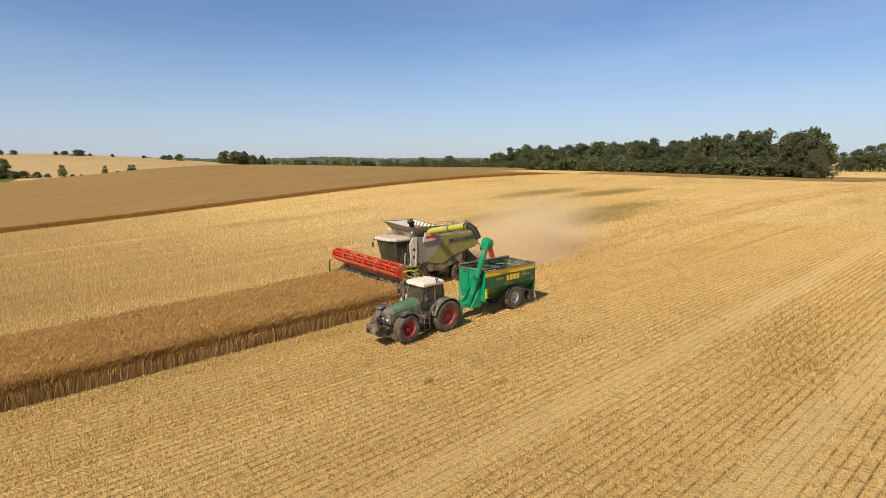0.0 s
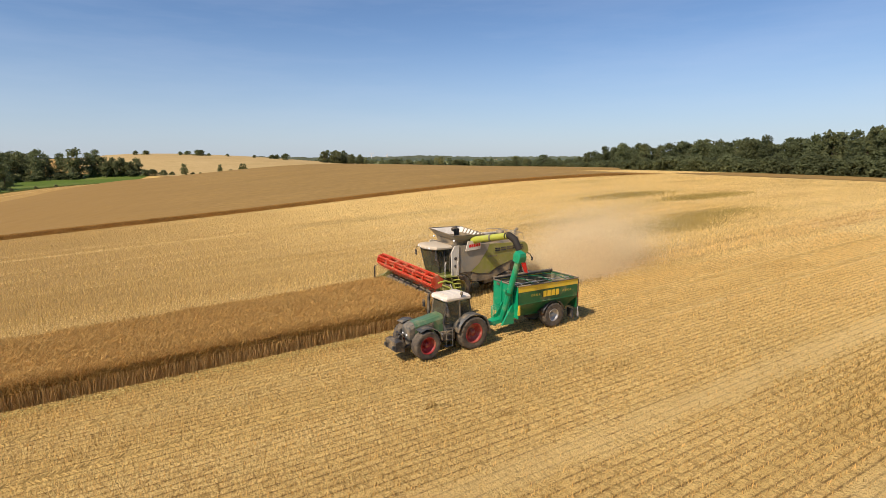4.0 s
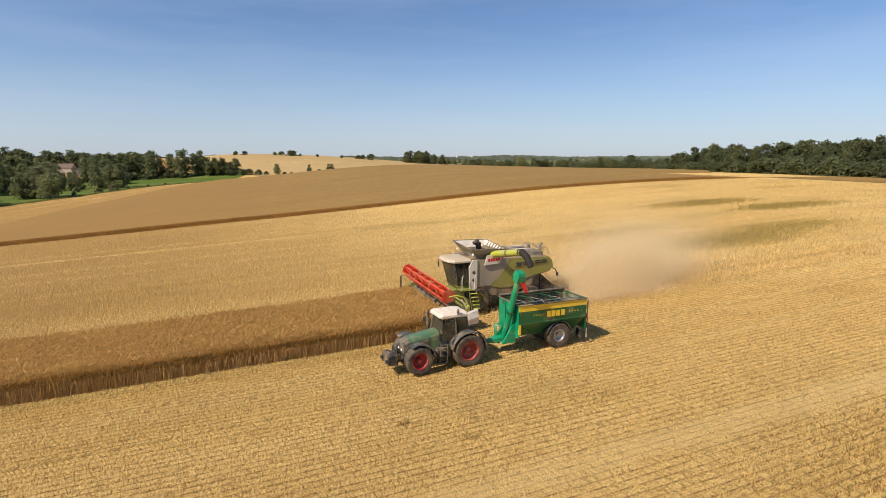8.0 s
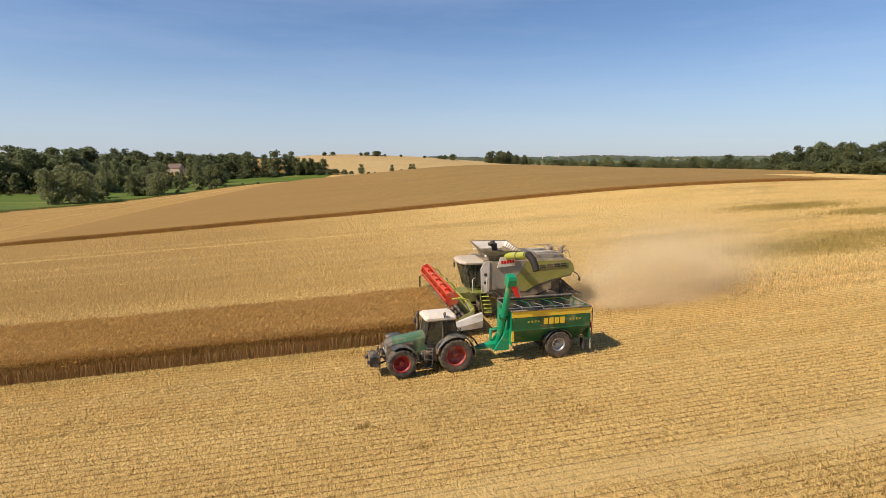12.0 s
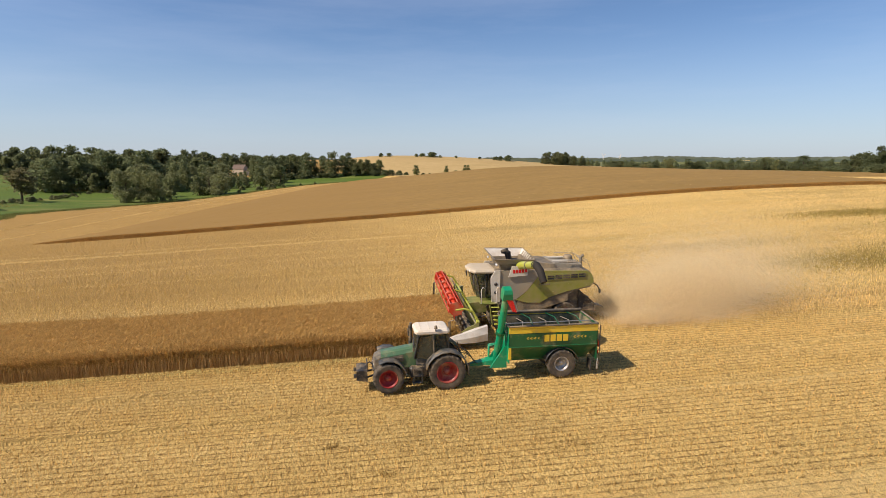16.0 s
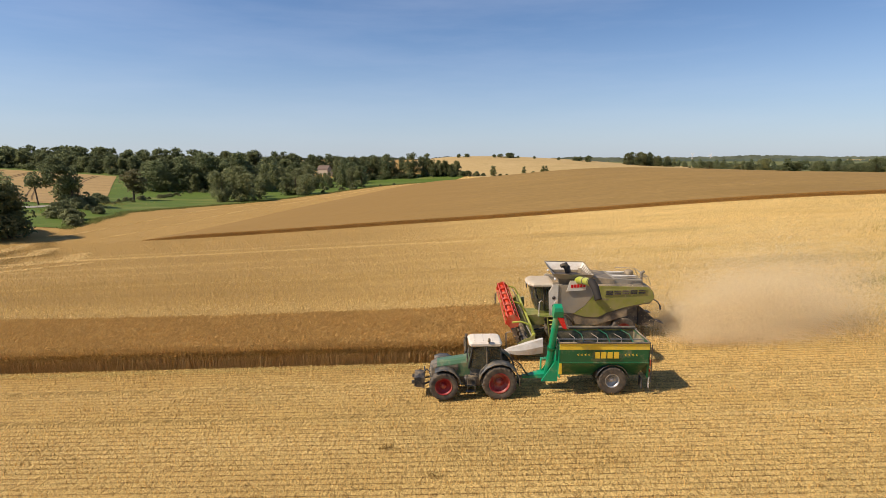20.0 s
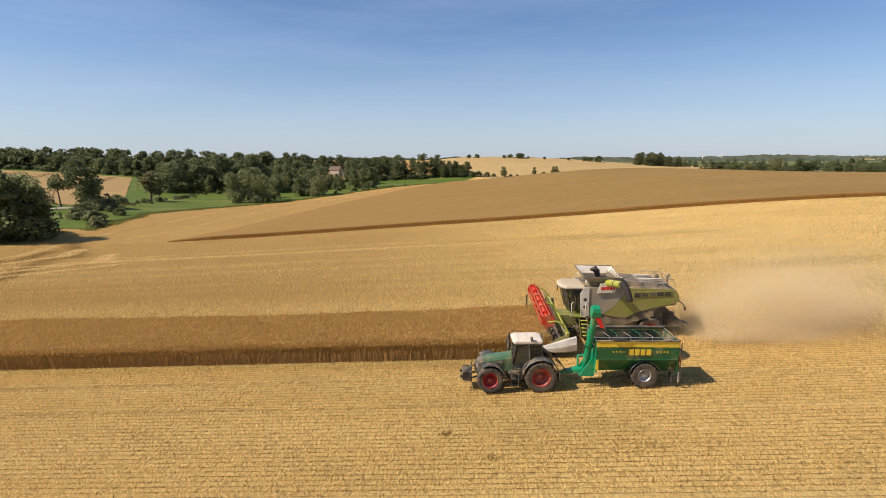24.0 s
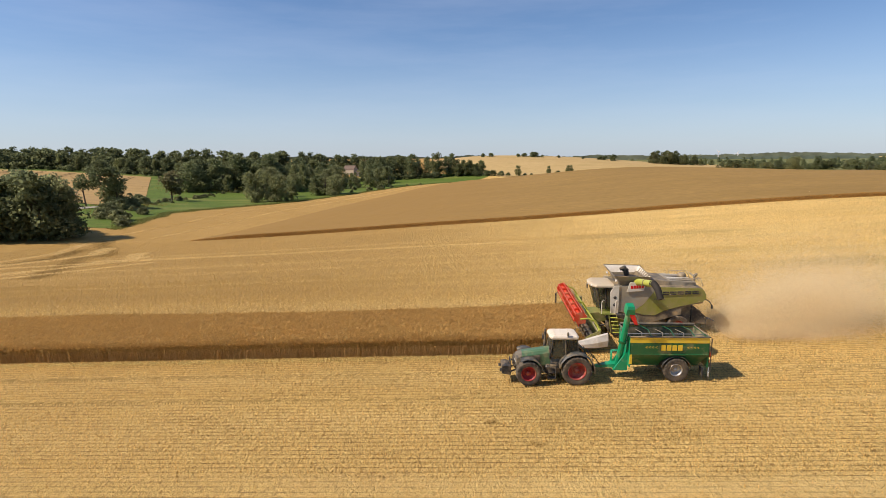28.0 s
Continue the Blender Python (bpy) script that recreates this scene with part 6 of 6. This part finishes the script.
wood_mass("hedgerow_mass", [(2, [(240, 720, 8), (420, 760, 9), (640, 700, 9), (760, 560, 9)]), (1, [(300, 1100, 10), (700, 1000, 11), (1000, 800, 11)]), (2, [(250, 590, 6), (430, 610, 8), (600, 570, 7), (760, 470, 8)])], 16, "far hedgerows and copses in the plain", 33, (0, 3))
wood([(318, 425, 11), (330, 418, 9)], 1, 6, 1.0, "round tree behind the crest of the crop", "crest trees", (0, 3), seed=14)
wood_mass("copse_mass", [(2, [(296, 430, 6), (400, 430, 7)]), (1, [(205, 492, 5.5), (300, 497, 6.5), (470, 498, 6)])], 6, "low trees behind the crest of the crop", 34, (0, 3))


def ridge(name, rad, a0, a1, z, amp, seed, label):
    """A far wooded ridge: a long body with a ragged tree line."""
    rng = np.random.default_rng(seed)
    a = np.radians(np.arange(a0, a1, 0.12))
    h = z + amp * np.convolve(rng.normal(0, 1, len(a)), np.ones(30) / 6, "same") * 0.5 + rng.uniform(-2, 2, len(a))
    X, Y = np.sin(a) * rad, np.cos(a) * rad
    V = np.concatenate([np.stack([X, Y, X * 0 - 30], -1), np.stack([X, Y, h], -1), np.stack([X * 1.06, Y * 1.06, h - 4], -1)])
    k, n_ = np.arange(len(a) - 1), len(a)
    F = np.concatenate([np.stack([k, k + 1, k + 1 + n_, k + n_], -1), np.stack([k + n_, k + n_ + 1, k + 2 * n_ + 1, k + 2 * n_], -1)])
    return tagged(new(name, arrays(name, V, F, M_FAR)), label, "woods", kind="structure")


ridge("backdrop_ridge", 3400, -75, 110, 18, 7, 1, "low wooded ridge on the horizon")
ridge("backdrop_woods", 1900, 5, 110, 9, 4, 2, "far woods in the plain")


def turbine(x, y, hub, r, turn):
    w = thing("wind_turbine", (x, y, hub), "distant white wind turbine on the horizon", "turbine", "wind turbines")
    part("tower", Mesh().tube([(0, 0, -60), (0, 0, 0)], [1.6, 0.9], 10), M_LAMP, w)
    part("nacelle", Mesh().box((0, 0.8, 0.4), (1.8, 4.5, 1.8), 0.3), M_LAMP, w)
    for k in range(3):
        a = radians(turn + 120 * k)
        part("blade", Mesh().loft([[(math.cos(a) * q - math.sin(a) * e * v, -1.6, math.sin(a) * q + math.cos(a) * e * v) for e in (-1, 1)] + [(math.cos(a) * q + math.sin(a) * e * v, -1.4, math.sin(a) * q - math.cos(a) * e * v) for e in (-1, 1)] for q, v in ((0.5, 0.7), (r * 0.3, 1.1), (r, 0.3))]), M_LAMP, w)


turbine(930, 2214, 25, 11, 20)
turbine(1000, 2210, 20, 10, 65)


def house(x, y, w, d, h, turn, wall_c, roof_c, label):
    hs = thing("house", (x, y, gz(x, y) - 0.3), label, "house", turn=turn)
    wm = mat("house_wall", wall_c, 0.8, vary=0.08)
    part("wall", Mesh().slab([(-w / 2, 0), (w / 2, 0), (w / 2, h), (0, h + w * 0.45), (-w / 2, h)], "y", -d / 2, d / 2), wm, hs)
    rm = mat("roof_tiles", roof_c, 0.8, vary=0.2, scale=1.5)
    for s in (-1, 1):
        part("roof", Mesh().sheet([(s * (w / 2 + 0.4), -d / 2 - 0.4, h - 0.3), (s * (w / 2 + 0.4), d / 2 + 0.4, h - 0.3), (0, d / 2 + 0.4, h + w * 0.45 + 0.1), (0, -d / 2 - 0.4, h + w * 0.45 + 0.1)], 0.2 * -s), rm, hs)
    part("chimney", Mesh().box((0.6, 0.8, h + w * 0.45 + 0.3), (0.6, 0.6, 1.4)), rm, hs)
    for k in range(3):
        wi = part("window", Mesh().box((-w / 3 + k * w / 3, -d / 2 - 0.03, h * 0.5), (1.1, 0.08, 1.3), 0.02), M_ROOF, hs)
        part("pane", Mesh().box((-w / 3 + k * w / 3, -d / 2 - 0.08, h * 0.5), (0.9, 0.03, 1.1), 0.01), M_GLASS, wi)


house(-127, 545, 8, 12, 5.5, 70, (0.42, 0.35, 0.26), (0.13, 0.085, 0.06), "beige farmhouse with a brown gabled roof among the trees")
house(-117, 538, 6, 9, 4.0, 10, (0.6, 0.56, 0.48), (0.15, 0.13, 0.115), "white house with a grey roof among the trees")


# ---------------------------------------------------------------- cut stubble, straw, tracks, weeds
LANES = (30.0, 26.3)
PALE_LANES = (17.9, 11.3)


def in_lane(y):
    """Driven lanes, and the broad pale lanes where the straw lay."""
    return (np.min([np.abs(y - l) for l in LANES], axis=0) < 0.42) | (np.min([np.abs(y - l) for l in PALE_LANES], axis=0) < 0.75)


def stubble_rows(name, x0, x1, y0, y1, every, step, h, r, seed, label, avoid=None, material=None):
    """Rows of cut stems along x, on the drilled lines: stems in small uneven bunches, each a leaning stub."""
    rng = np.random.default_rng(seed)
    P = []
    for k in range(round(y0 / ROW_GAP), round(y1 / ROW_GAP), every):
        n = int((x1 - x0) / step)
        x = x0 + (np.arange(n) + rng.uniform(-0.3, 0.3, n)) * step
        if every == 1:  # draw the stems together
            x = x + 0.03 * np.sin(x * 2 * math.pi / 0.17 + rng.uniform(0, 6.28) + 1.5 * np.sin(x * 0.7))
        yy = k * ROW_GAP + rng.normal(0, 0.025 if every == 1 else 0.2, n) + 0.03 * np.sin(x * 0.8 + k)
        keep = rng.uniform(size=n) < 0.9 + 0.1 * np.sin(x * 0.37 + 2.1 * k + np.sin(0.9 * x))
        keep &= ~(in_lane(yy) & (rng.uniform(size=n) < 0.75))
        if avoid is not None:
            keep &= ~avoid(x, yy)
        P.append(np.stack([x[keep], yy[keep], ground_z(x[keep], yy[keep]) - 0.03], -1))
    P = np.concatenate(P)
    n = len(P)
    D = np.stack([rng.normal(0.0, 0.035, n), rng.normal(0, 0.035, n), h * rng.uniform(0.55, 1.2, n)], -1)
    V, F = ribbons(P, D, r * rng.uniform(0.7, 1.4, n), rng)
    return tagged(new(name, arrays(name, V, F, material or M_STUB)), label, "stubble", kind="stuff")


stubble_rows("stubble_rows", -34, 58, 7.8, 33.8, 1, 0.056, 0.17, 0.0105, 21, "cut brown rapeseed stubble standing in rows", lambda x, y: ((y < 14) & (x > 30)) | (y > STRIP_NEAR - 0.1), M_STUBNEAR)
stubble_rows("stubble_rows", HEADER_X + 2.4, 58, 33.8, 42.6, 1, 0.075, 0.32, 0.01, 22, "fresh cut rapeseed stubble behind the header")
stubble_rows("stubble_rows", -80, 75, 43.2, 66.6, 1, 0.08, 0.24, 0.011, 23, "cut brown rapeseed stubble standing in rows")
stubble_rows("stubble_rows", 58, 150, 2, 43.2, 2, 0.27, 0.26, 0.017, 26, "distant cut rapeseed stubble")
stubble_rows("stubble_rows", 75, 150, 43.2, 66.6, 2, 0.27, 0.26, 0.017, 27, "distant cut rapeseed stubble")
stubble_rows("stubble_rows", -112, 165, 66.6, 140.4, 2, 0.18, 0.26, 0.018, 24, "distant cut rapeseed stubble", lambda x, y: x < field_edge(y) + 6 + 4 * np.sin(y * 0.2))
stubble_rows("stubble_rows", -125, -40, 140.4, 291, 3, 0.4, 0.26, 0.022, 25, "distant cut rapeseed stubble at the meadow edge", lambda x, y: (x < field_edge(y) + 1.5) | (x > crop_left(y) - 1))


def litter(name, x0, x1, y0, y1, n, seed, label):
    """Short cut straws lying on the ground."""
    rng = np.random.default_rng(seed)
    x, y = rng.uniform(x0, x1, n), rng.uniform(y0, y1, n)
    a, L = rng.uniform(0, 2 * math.pi, n), rng.uniform(0.04, 0.1, n)
    D = np.stack([np.cos(a) * L, np.sin(a) * L, rng.normal(0, 0.025, n)], -1)
    P = np.stack([x, y, ground_z(x, y) + rng.uniform(0.012, 0.05, n)], -1)
    W = np.stack([-np.sin(a), np.cos(a), rng.normal(0, 0.3, n)], -1) * rng.uniform(0.004, 0.009, n)[:, None]
    V = np.stack([P - W, P + W, P + D + W, P + D - W], 1).reshape(-1, 3)
    return tagged(new(name, arrays(name, V, np.arange(len(V)).reshape(-1, 4), M_STRAW)), label, "straw", kind="stuff")


litter("straw_litter", -32, 58, 8, STRIP_NEAR, 40000, 31, "chopped straw lying between the stubble rows")
litter("straw_litter", HEADER_X + 2, 58, STRIP_NEAR, 60, 20000, 32, "chopped straw lying behind the combine")
litter("straw_litter", -45, HEADER_X, 42.6, 62, 16000, 33, "chopped straw lying between the stubble rows")



def swath(path, wide, n, size, seed, label, material=None):
    """A pale band of chaff and short straw along a path of corners."""
    rng = np.random.default_rng(seed)
    P = np.array(path, float)
    t = rng.uniform(0, len(P) - 1, n)
    i = np.minimum(t.astype(int), len(P) - 2)
    f = (t - i)[:, None]
    Q = P[i] * (1 - f) + P[i + 1] * f
    x, y = Q[:, 0] + rng.normal(0, wide * 0.5, n), Q[:, 1] + rng.normal(0, wide, n)
    a, L = rng.uniform(0, 2 * math.pi, n), size * rng.uniform(0.5, 1.5, n)
    flat = size < 0.06
    D = np.stack([np.cos(a) * L, np.sin(a) * L, rng.normal(0, 0.06 if flat else 0.1, n) * L], -1)
    A = np.stack([x, y, ground_z(x, y) + rng.uniform(0.012, 0.03 if flat else 0.09, n)], -1)
    W = np.stack([-np.sin(a), np.cos(a), rng.normal(0, 0.15 if flat else 0.4, n)], -1) * (L * (0.11 if flat else 0.16))[:, None]
    V = np.stack([A - W, A + W, A + D + W, A + D - W], 1).reshape(-1, 3)
    return tagged(new("straw_swath", arrays("straw_swath", V, np.arange(len(V)).reshape(-1, 4), material or M_CHAFF)), label, "straw", "straw swaths", "stuff")


for k, (path, wide, n_, size) in enumerate((
        ([(-60, 47.5), (8, 48.0)], 2.2, 18000, 0.09), ([(-70, 63), (60, 63)], 0.6, 12000, 0.09), ([(-80, 81), (95, 82)], 0.9, 14000, 0.11), ([(-80, 73), (20, 74)], 1.0, 9000, 0.1), ([(-75, 104), (110, 104)], 1.2, 11000, 0.14),
        ([(16, 36.6), (80, 37.3), (150, 37.0)], 0.4, 24000, 0.13), ([(20, 39.2), (80, 39.7), (150, 39.6)], 0.35, 14000, 0.13), ([(4, 25.9), (110, 26.4)], 0.45, 18000, 0.05), ([(-6, 17.9), (60, 17.9)], 0.5, 26000, 0.047), ([(4, 11.3), (50, 11.3)], 0.55, 16000, 0.047), ([(-34, 19.0), (0, 18.6)], 0.35, 12000, 0.045),
        ([(-105, 78), (-90, 98), (-84, 114), (-92, 128)], 1.3, 24000, 0.27), ([(-98, 64), (-74, 86), (-66, 100), (-74, 113)], 1.2, 24000, 0.26), ([(-98, 98), (-97, 117), (-105, 137)], 1.1, 16000, 0.27), ([(-92, 58), (-76, 72), (-58, 92)], 0.8, 12000, 0.24), ([(-100, 84), (-84, 92), (-60, 98)], 0.7, 12000, 0.24), ([(-74, 99), (-40, 97), (10, 96)], 0.9, 14000, 0.15))):
    swath(path, wide, n_, size, 120 + k, "pale band of chaff and straw lying on the stubble")

swath([(-48, 32.95), (8.5, 32.95)], 0.27, 13000, 0.07, 149, "pale yellow-green regrowth along the foot of the uncut strip", M_FRINGE)
# brown straw laid as dark lines, for the shade beside the pale bands
for k, v in enumerate((35.7, 38.4)):
    swath([(30, v - 0.3), (80, v), (150, v)], 0.24, 5500, 0.1, 150 + k, "brown straw line put in for the shaded side of the straw bands", M_STALK)
for k, off in enumerate((0.3, 0.62)):
    swath([(float(field_edge(v) * (1 - off) + crop_left(v) * off), v) for v in (150, 190, 230, 270, 310, 350, 400, 440)], 0.8, 7000, 0.3, 160 + k, "pale drilled line of straw on the slope beside the crop")
for k, path in enumerate(([(-66, 76), (-74, 90), (-85, 111)], [(-92, 100), (-90, 108), (-97, 126)], [(-79, 110), (-88, 122), (-104, 143)])):
    swath(path, 1.7, 6500, 0.2, 170 + k, "dull olive band of flattened weeds where machines turned", M_TUFT)

# chevron prints of tyres along the driven lanes
tm = Mesh()
for l in LANES:
    for side, o in ((-1, 0.0), (1, 0.14)):
        for k in range(540):
            x = -34 + k * 0.17 + o * 0.6 + random.uniform(-0.04, 0.04)
            if random.random() < 0.22:
                continue
            y = l + 0.03 * math.sin(x * 0.3)
            za, zc = gz(x, y) + 0.012, gz(x + 0.2, y + side * 0.27) + 0.012
            hgt = random.uniform(0.006, 0.034)
            tm.add([(x, y, za), (x + 0.11, y, za), (x + 0.055, y, za + hgt), (x + 0.18, y + side * 0.27, zc), (x + 0.27, y + side * 0.27, zc), (x + 0.225, y + side * 0.27, zc + hgt)],
                   [(0, 2, 5, 3), (1, 4, 5, 2), (0, 1, 2), (3, 5, 4)])
tagged(new("tyre_tracks", tm.data("tyre_tracks", M_TRACK)), "chevron tyre prints pressed into the stubble", "tracks", kind="stuff")


def weeds(x, y, rx, ry, n, h, seed, label):
    rng = np.random.default_rng(seed)
    px, py = x + rng.normal(0, rx, n), y + rng.normal(0, ry, n)
    P = np.stack([px, py, ground_z(px, py) - 0.02], -1)
    D = np.stack([rng.normal(0, h * 0.5, n), rng.normal(0, h * 0.5, n), h * rng.uniform(0.4, 1.2, n)], -1)
    V, F = blades(P, D, h * 0.09, seed)
    return tagged(new("weed_patch", arrays("weed_patch", V, F, M_WEED if n > 900 else M_TUFT)), label, "weeds", "weed patches", "stuff")


for k, (x, y, rx, ry, n_, h) in enumerate(((49.5, 49.2, 5.4, 2.0, 6500, 0.38), (81, 82.5, 6, 2.4, 4800, 0.44), (86, 69.5, 6, 2.0, 4200, 0.44), (63.5, 52.4, 5.5, 1.7, 3400, 0.36), (45, 62, 5, 1.8, 1400, 0.35),
                                           (11, 21.9, 0.5, 0.2, 70, 0.16), (11.9, 22.2, 0.4, 0.16, 60, 0.16), (2.6, 23.5, 0.18, 0.1, 60, 0.2), (4.6, 21.3, 0.35, 0.1, 80, 0.18), (18.2, 14.4, 3.4, 1.3, 620, 0.24), (23, 15.2, 4.0, 1.3, 620, 0.24), (14.8, 13.2, 1.8, 0.9, 260, 0.22),
                                           (-12, 33.2, 12, 0.16, 1000, 0.13), (-6, 32.6, 3.5, 0.35, 500, 0.16), (2, 32.2, 2.0, 0.3, 300, 0.16), (-17, 32.4, 4, 0.4, 500, 0.16))):
    weeds(x, y, rx, ry, n_, h, 60 + k, "patch of dry olive-brown weeds in the stubble" if n_ > 1000 else "small tuft of dry weeds in the stubble")

# ---------------------------------------------------------------- dust blown out behind the combine
rngd = np.random.default_rng(90)
clouds = ((20.6, 38.2, 1.0, 1.2, 1.2, 0.55, 70000), (23.0, 38.0, 1.4, 1.9, 1.5, 0.8, 300000), (26.4, 38.6, 2.2, 3.2, 2.2, 1.4, 400000), (29.0, 40.0, 3.4, 5.0, 3.0, 1.9, 220000), (21.0, 35.6, 0.9, 1.3, 0.6, 0.6, 40000), (24.5, 35.8, 0.9, 2.6, 1.0, 0.65, 75000), (15, 43, 3.2, 4.0, 1.2, 1.6, 30000))
DP = []
for x, y, z, sx0, sy0, sz0, n_ in clouds:
    p = np.stack([rngd.normal(x, sx0, n_), rngd.normal(y, sy0, n_), rngd.normal(z, sz0, n_)], -1)
    puff = rngd.normal(0, 1, (60, 3)) * (sx0, sy0, sz0) + (x, y, z)
    pull = rngd.integers(0, 60, n_)
    w_ = rngd.uniform(0, 0.55, (n_, 1))
    DP.append(p * (1 - w_) + puff[pull] * w_)
DP = np.concatenate(DP)
DP = DP[DP[:, 2] > ground_z(DP[:, 0], DP[:, 1]) + 0.05]
n = len(DP)
U, W = rngd.normal(size=(n, 3)), rngd.normal(size=(n, 3))
U /= np.linalg.norm(U, axis=1, keepdims=True)
W /= np.linalg.norm(W, axis=1, keepdims=True)
sz = rngd.uniform(0.01, 0.03, (n, 1))
V = np.stack([DP + U * sz, DP + W * sz, DP - (U + W) * sz * 0.6], 1).reshape(-1, 3)
tagged(new("dust_cloud", arrays("dust_cloud", V, np.arange(len(V)).reshape(-1, 3), M_MOTE)), "tan dust and chaff blown out behind the combine", "dust", kind="stuff")

# short dark regrowth along the rows, in patches
rngw = np.random.default_rng(140)
n = 44000
wx = rngw.uniform(-14, 40, n)
wy = np.round(rngw.uniform(23, 88, n)) * ROW_GAP + 0.09 + rngw.normal(0, 0.05, n)
thick = np.sin(wx * 0.33 + 1.3 * np.sin(wy * 0.5)) * np.sin(wy * 0.9 + 0.8 * np.sin(wx * 0.21)) + 0.4 * np.sin(wx * 1.1 + wy * 1.7)
thick = thick + 1.1 * np.exp(-((wx - 18) / 5) ** 2 - ((wy - 14.2) / 1.7) ** 2) + 0.4 * np.exp(-((wx - 6) / 7) ** 2 - ((wy - 23) / 2.5) ** 2)
ok = (rngw.uniform(-0.7, 1.3, n) < thick) & ~in_lane(wy)
wx, wy = wx[ok], wy[ok]
n = len(wx)
V, F = blades(np.stack([wx, wy, ground_z(wx, wy) - 0.01], -1), np.stack([rngw.normal(0, 0.06, n), rngw.normal(0, 0.05, n), rngw.uniform(0.05, 0.17, n)], -1), 0.016, 141)
tagged(new("row_regrowth", arrays("row_regrowth", V, F, M_TUFT)), "short olive-brown regrowth along the stubble rows", "weeds", kind="stuff")

# pale tall grass at the foot of the valley wood
weeds(-176, 372, 22, 12, 2600, 1.3, 88, "band of tall dry grass before the wood")
weeds(-150, 222, 6, 16, 1200, 0.9, 89, "rough dry grass beside the farm track")

# ragged grass along the edge between stubble and meadow
rngg = np.random.default_rng(150)
n = 9000
gy_ = rngg.uniform(168, 440, n)
gx_ = field_edge(gy_) + rngg.normal(-0.6, 1.3, n) + 0.8 * np.sin(gy_ * 0.35)
V, F = blades(np.stack([gx_, gy_, ground_z(gx_, gy_) - 0.05], -1), np.stack([rngg.normal(0, 0.3, n), rngg.normal(0, 0.3, n), rngg.uniform(0.25, 0.9, n)], -1), 0.16, 151)
tagged(new("edge_grass", arrays("edge_grass", V, F, M_ROUGH)), "ragged green grass along the edge of the stubble", "grass", kind="stuff")
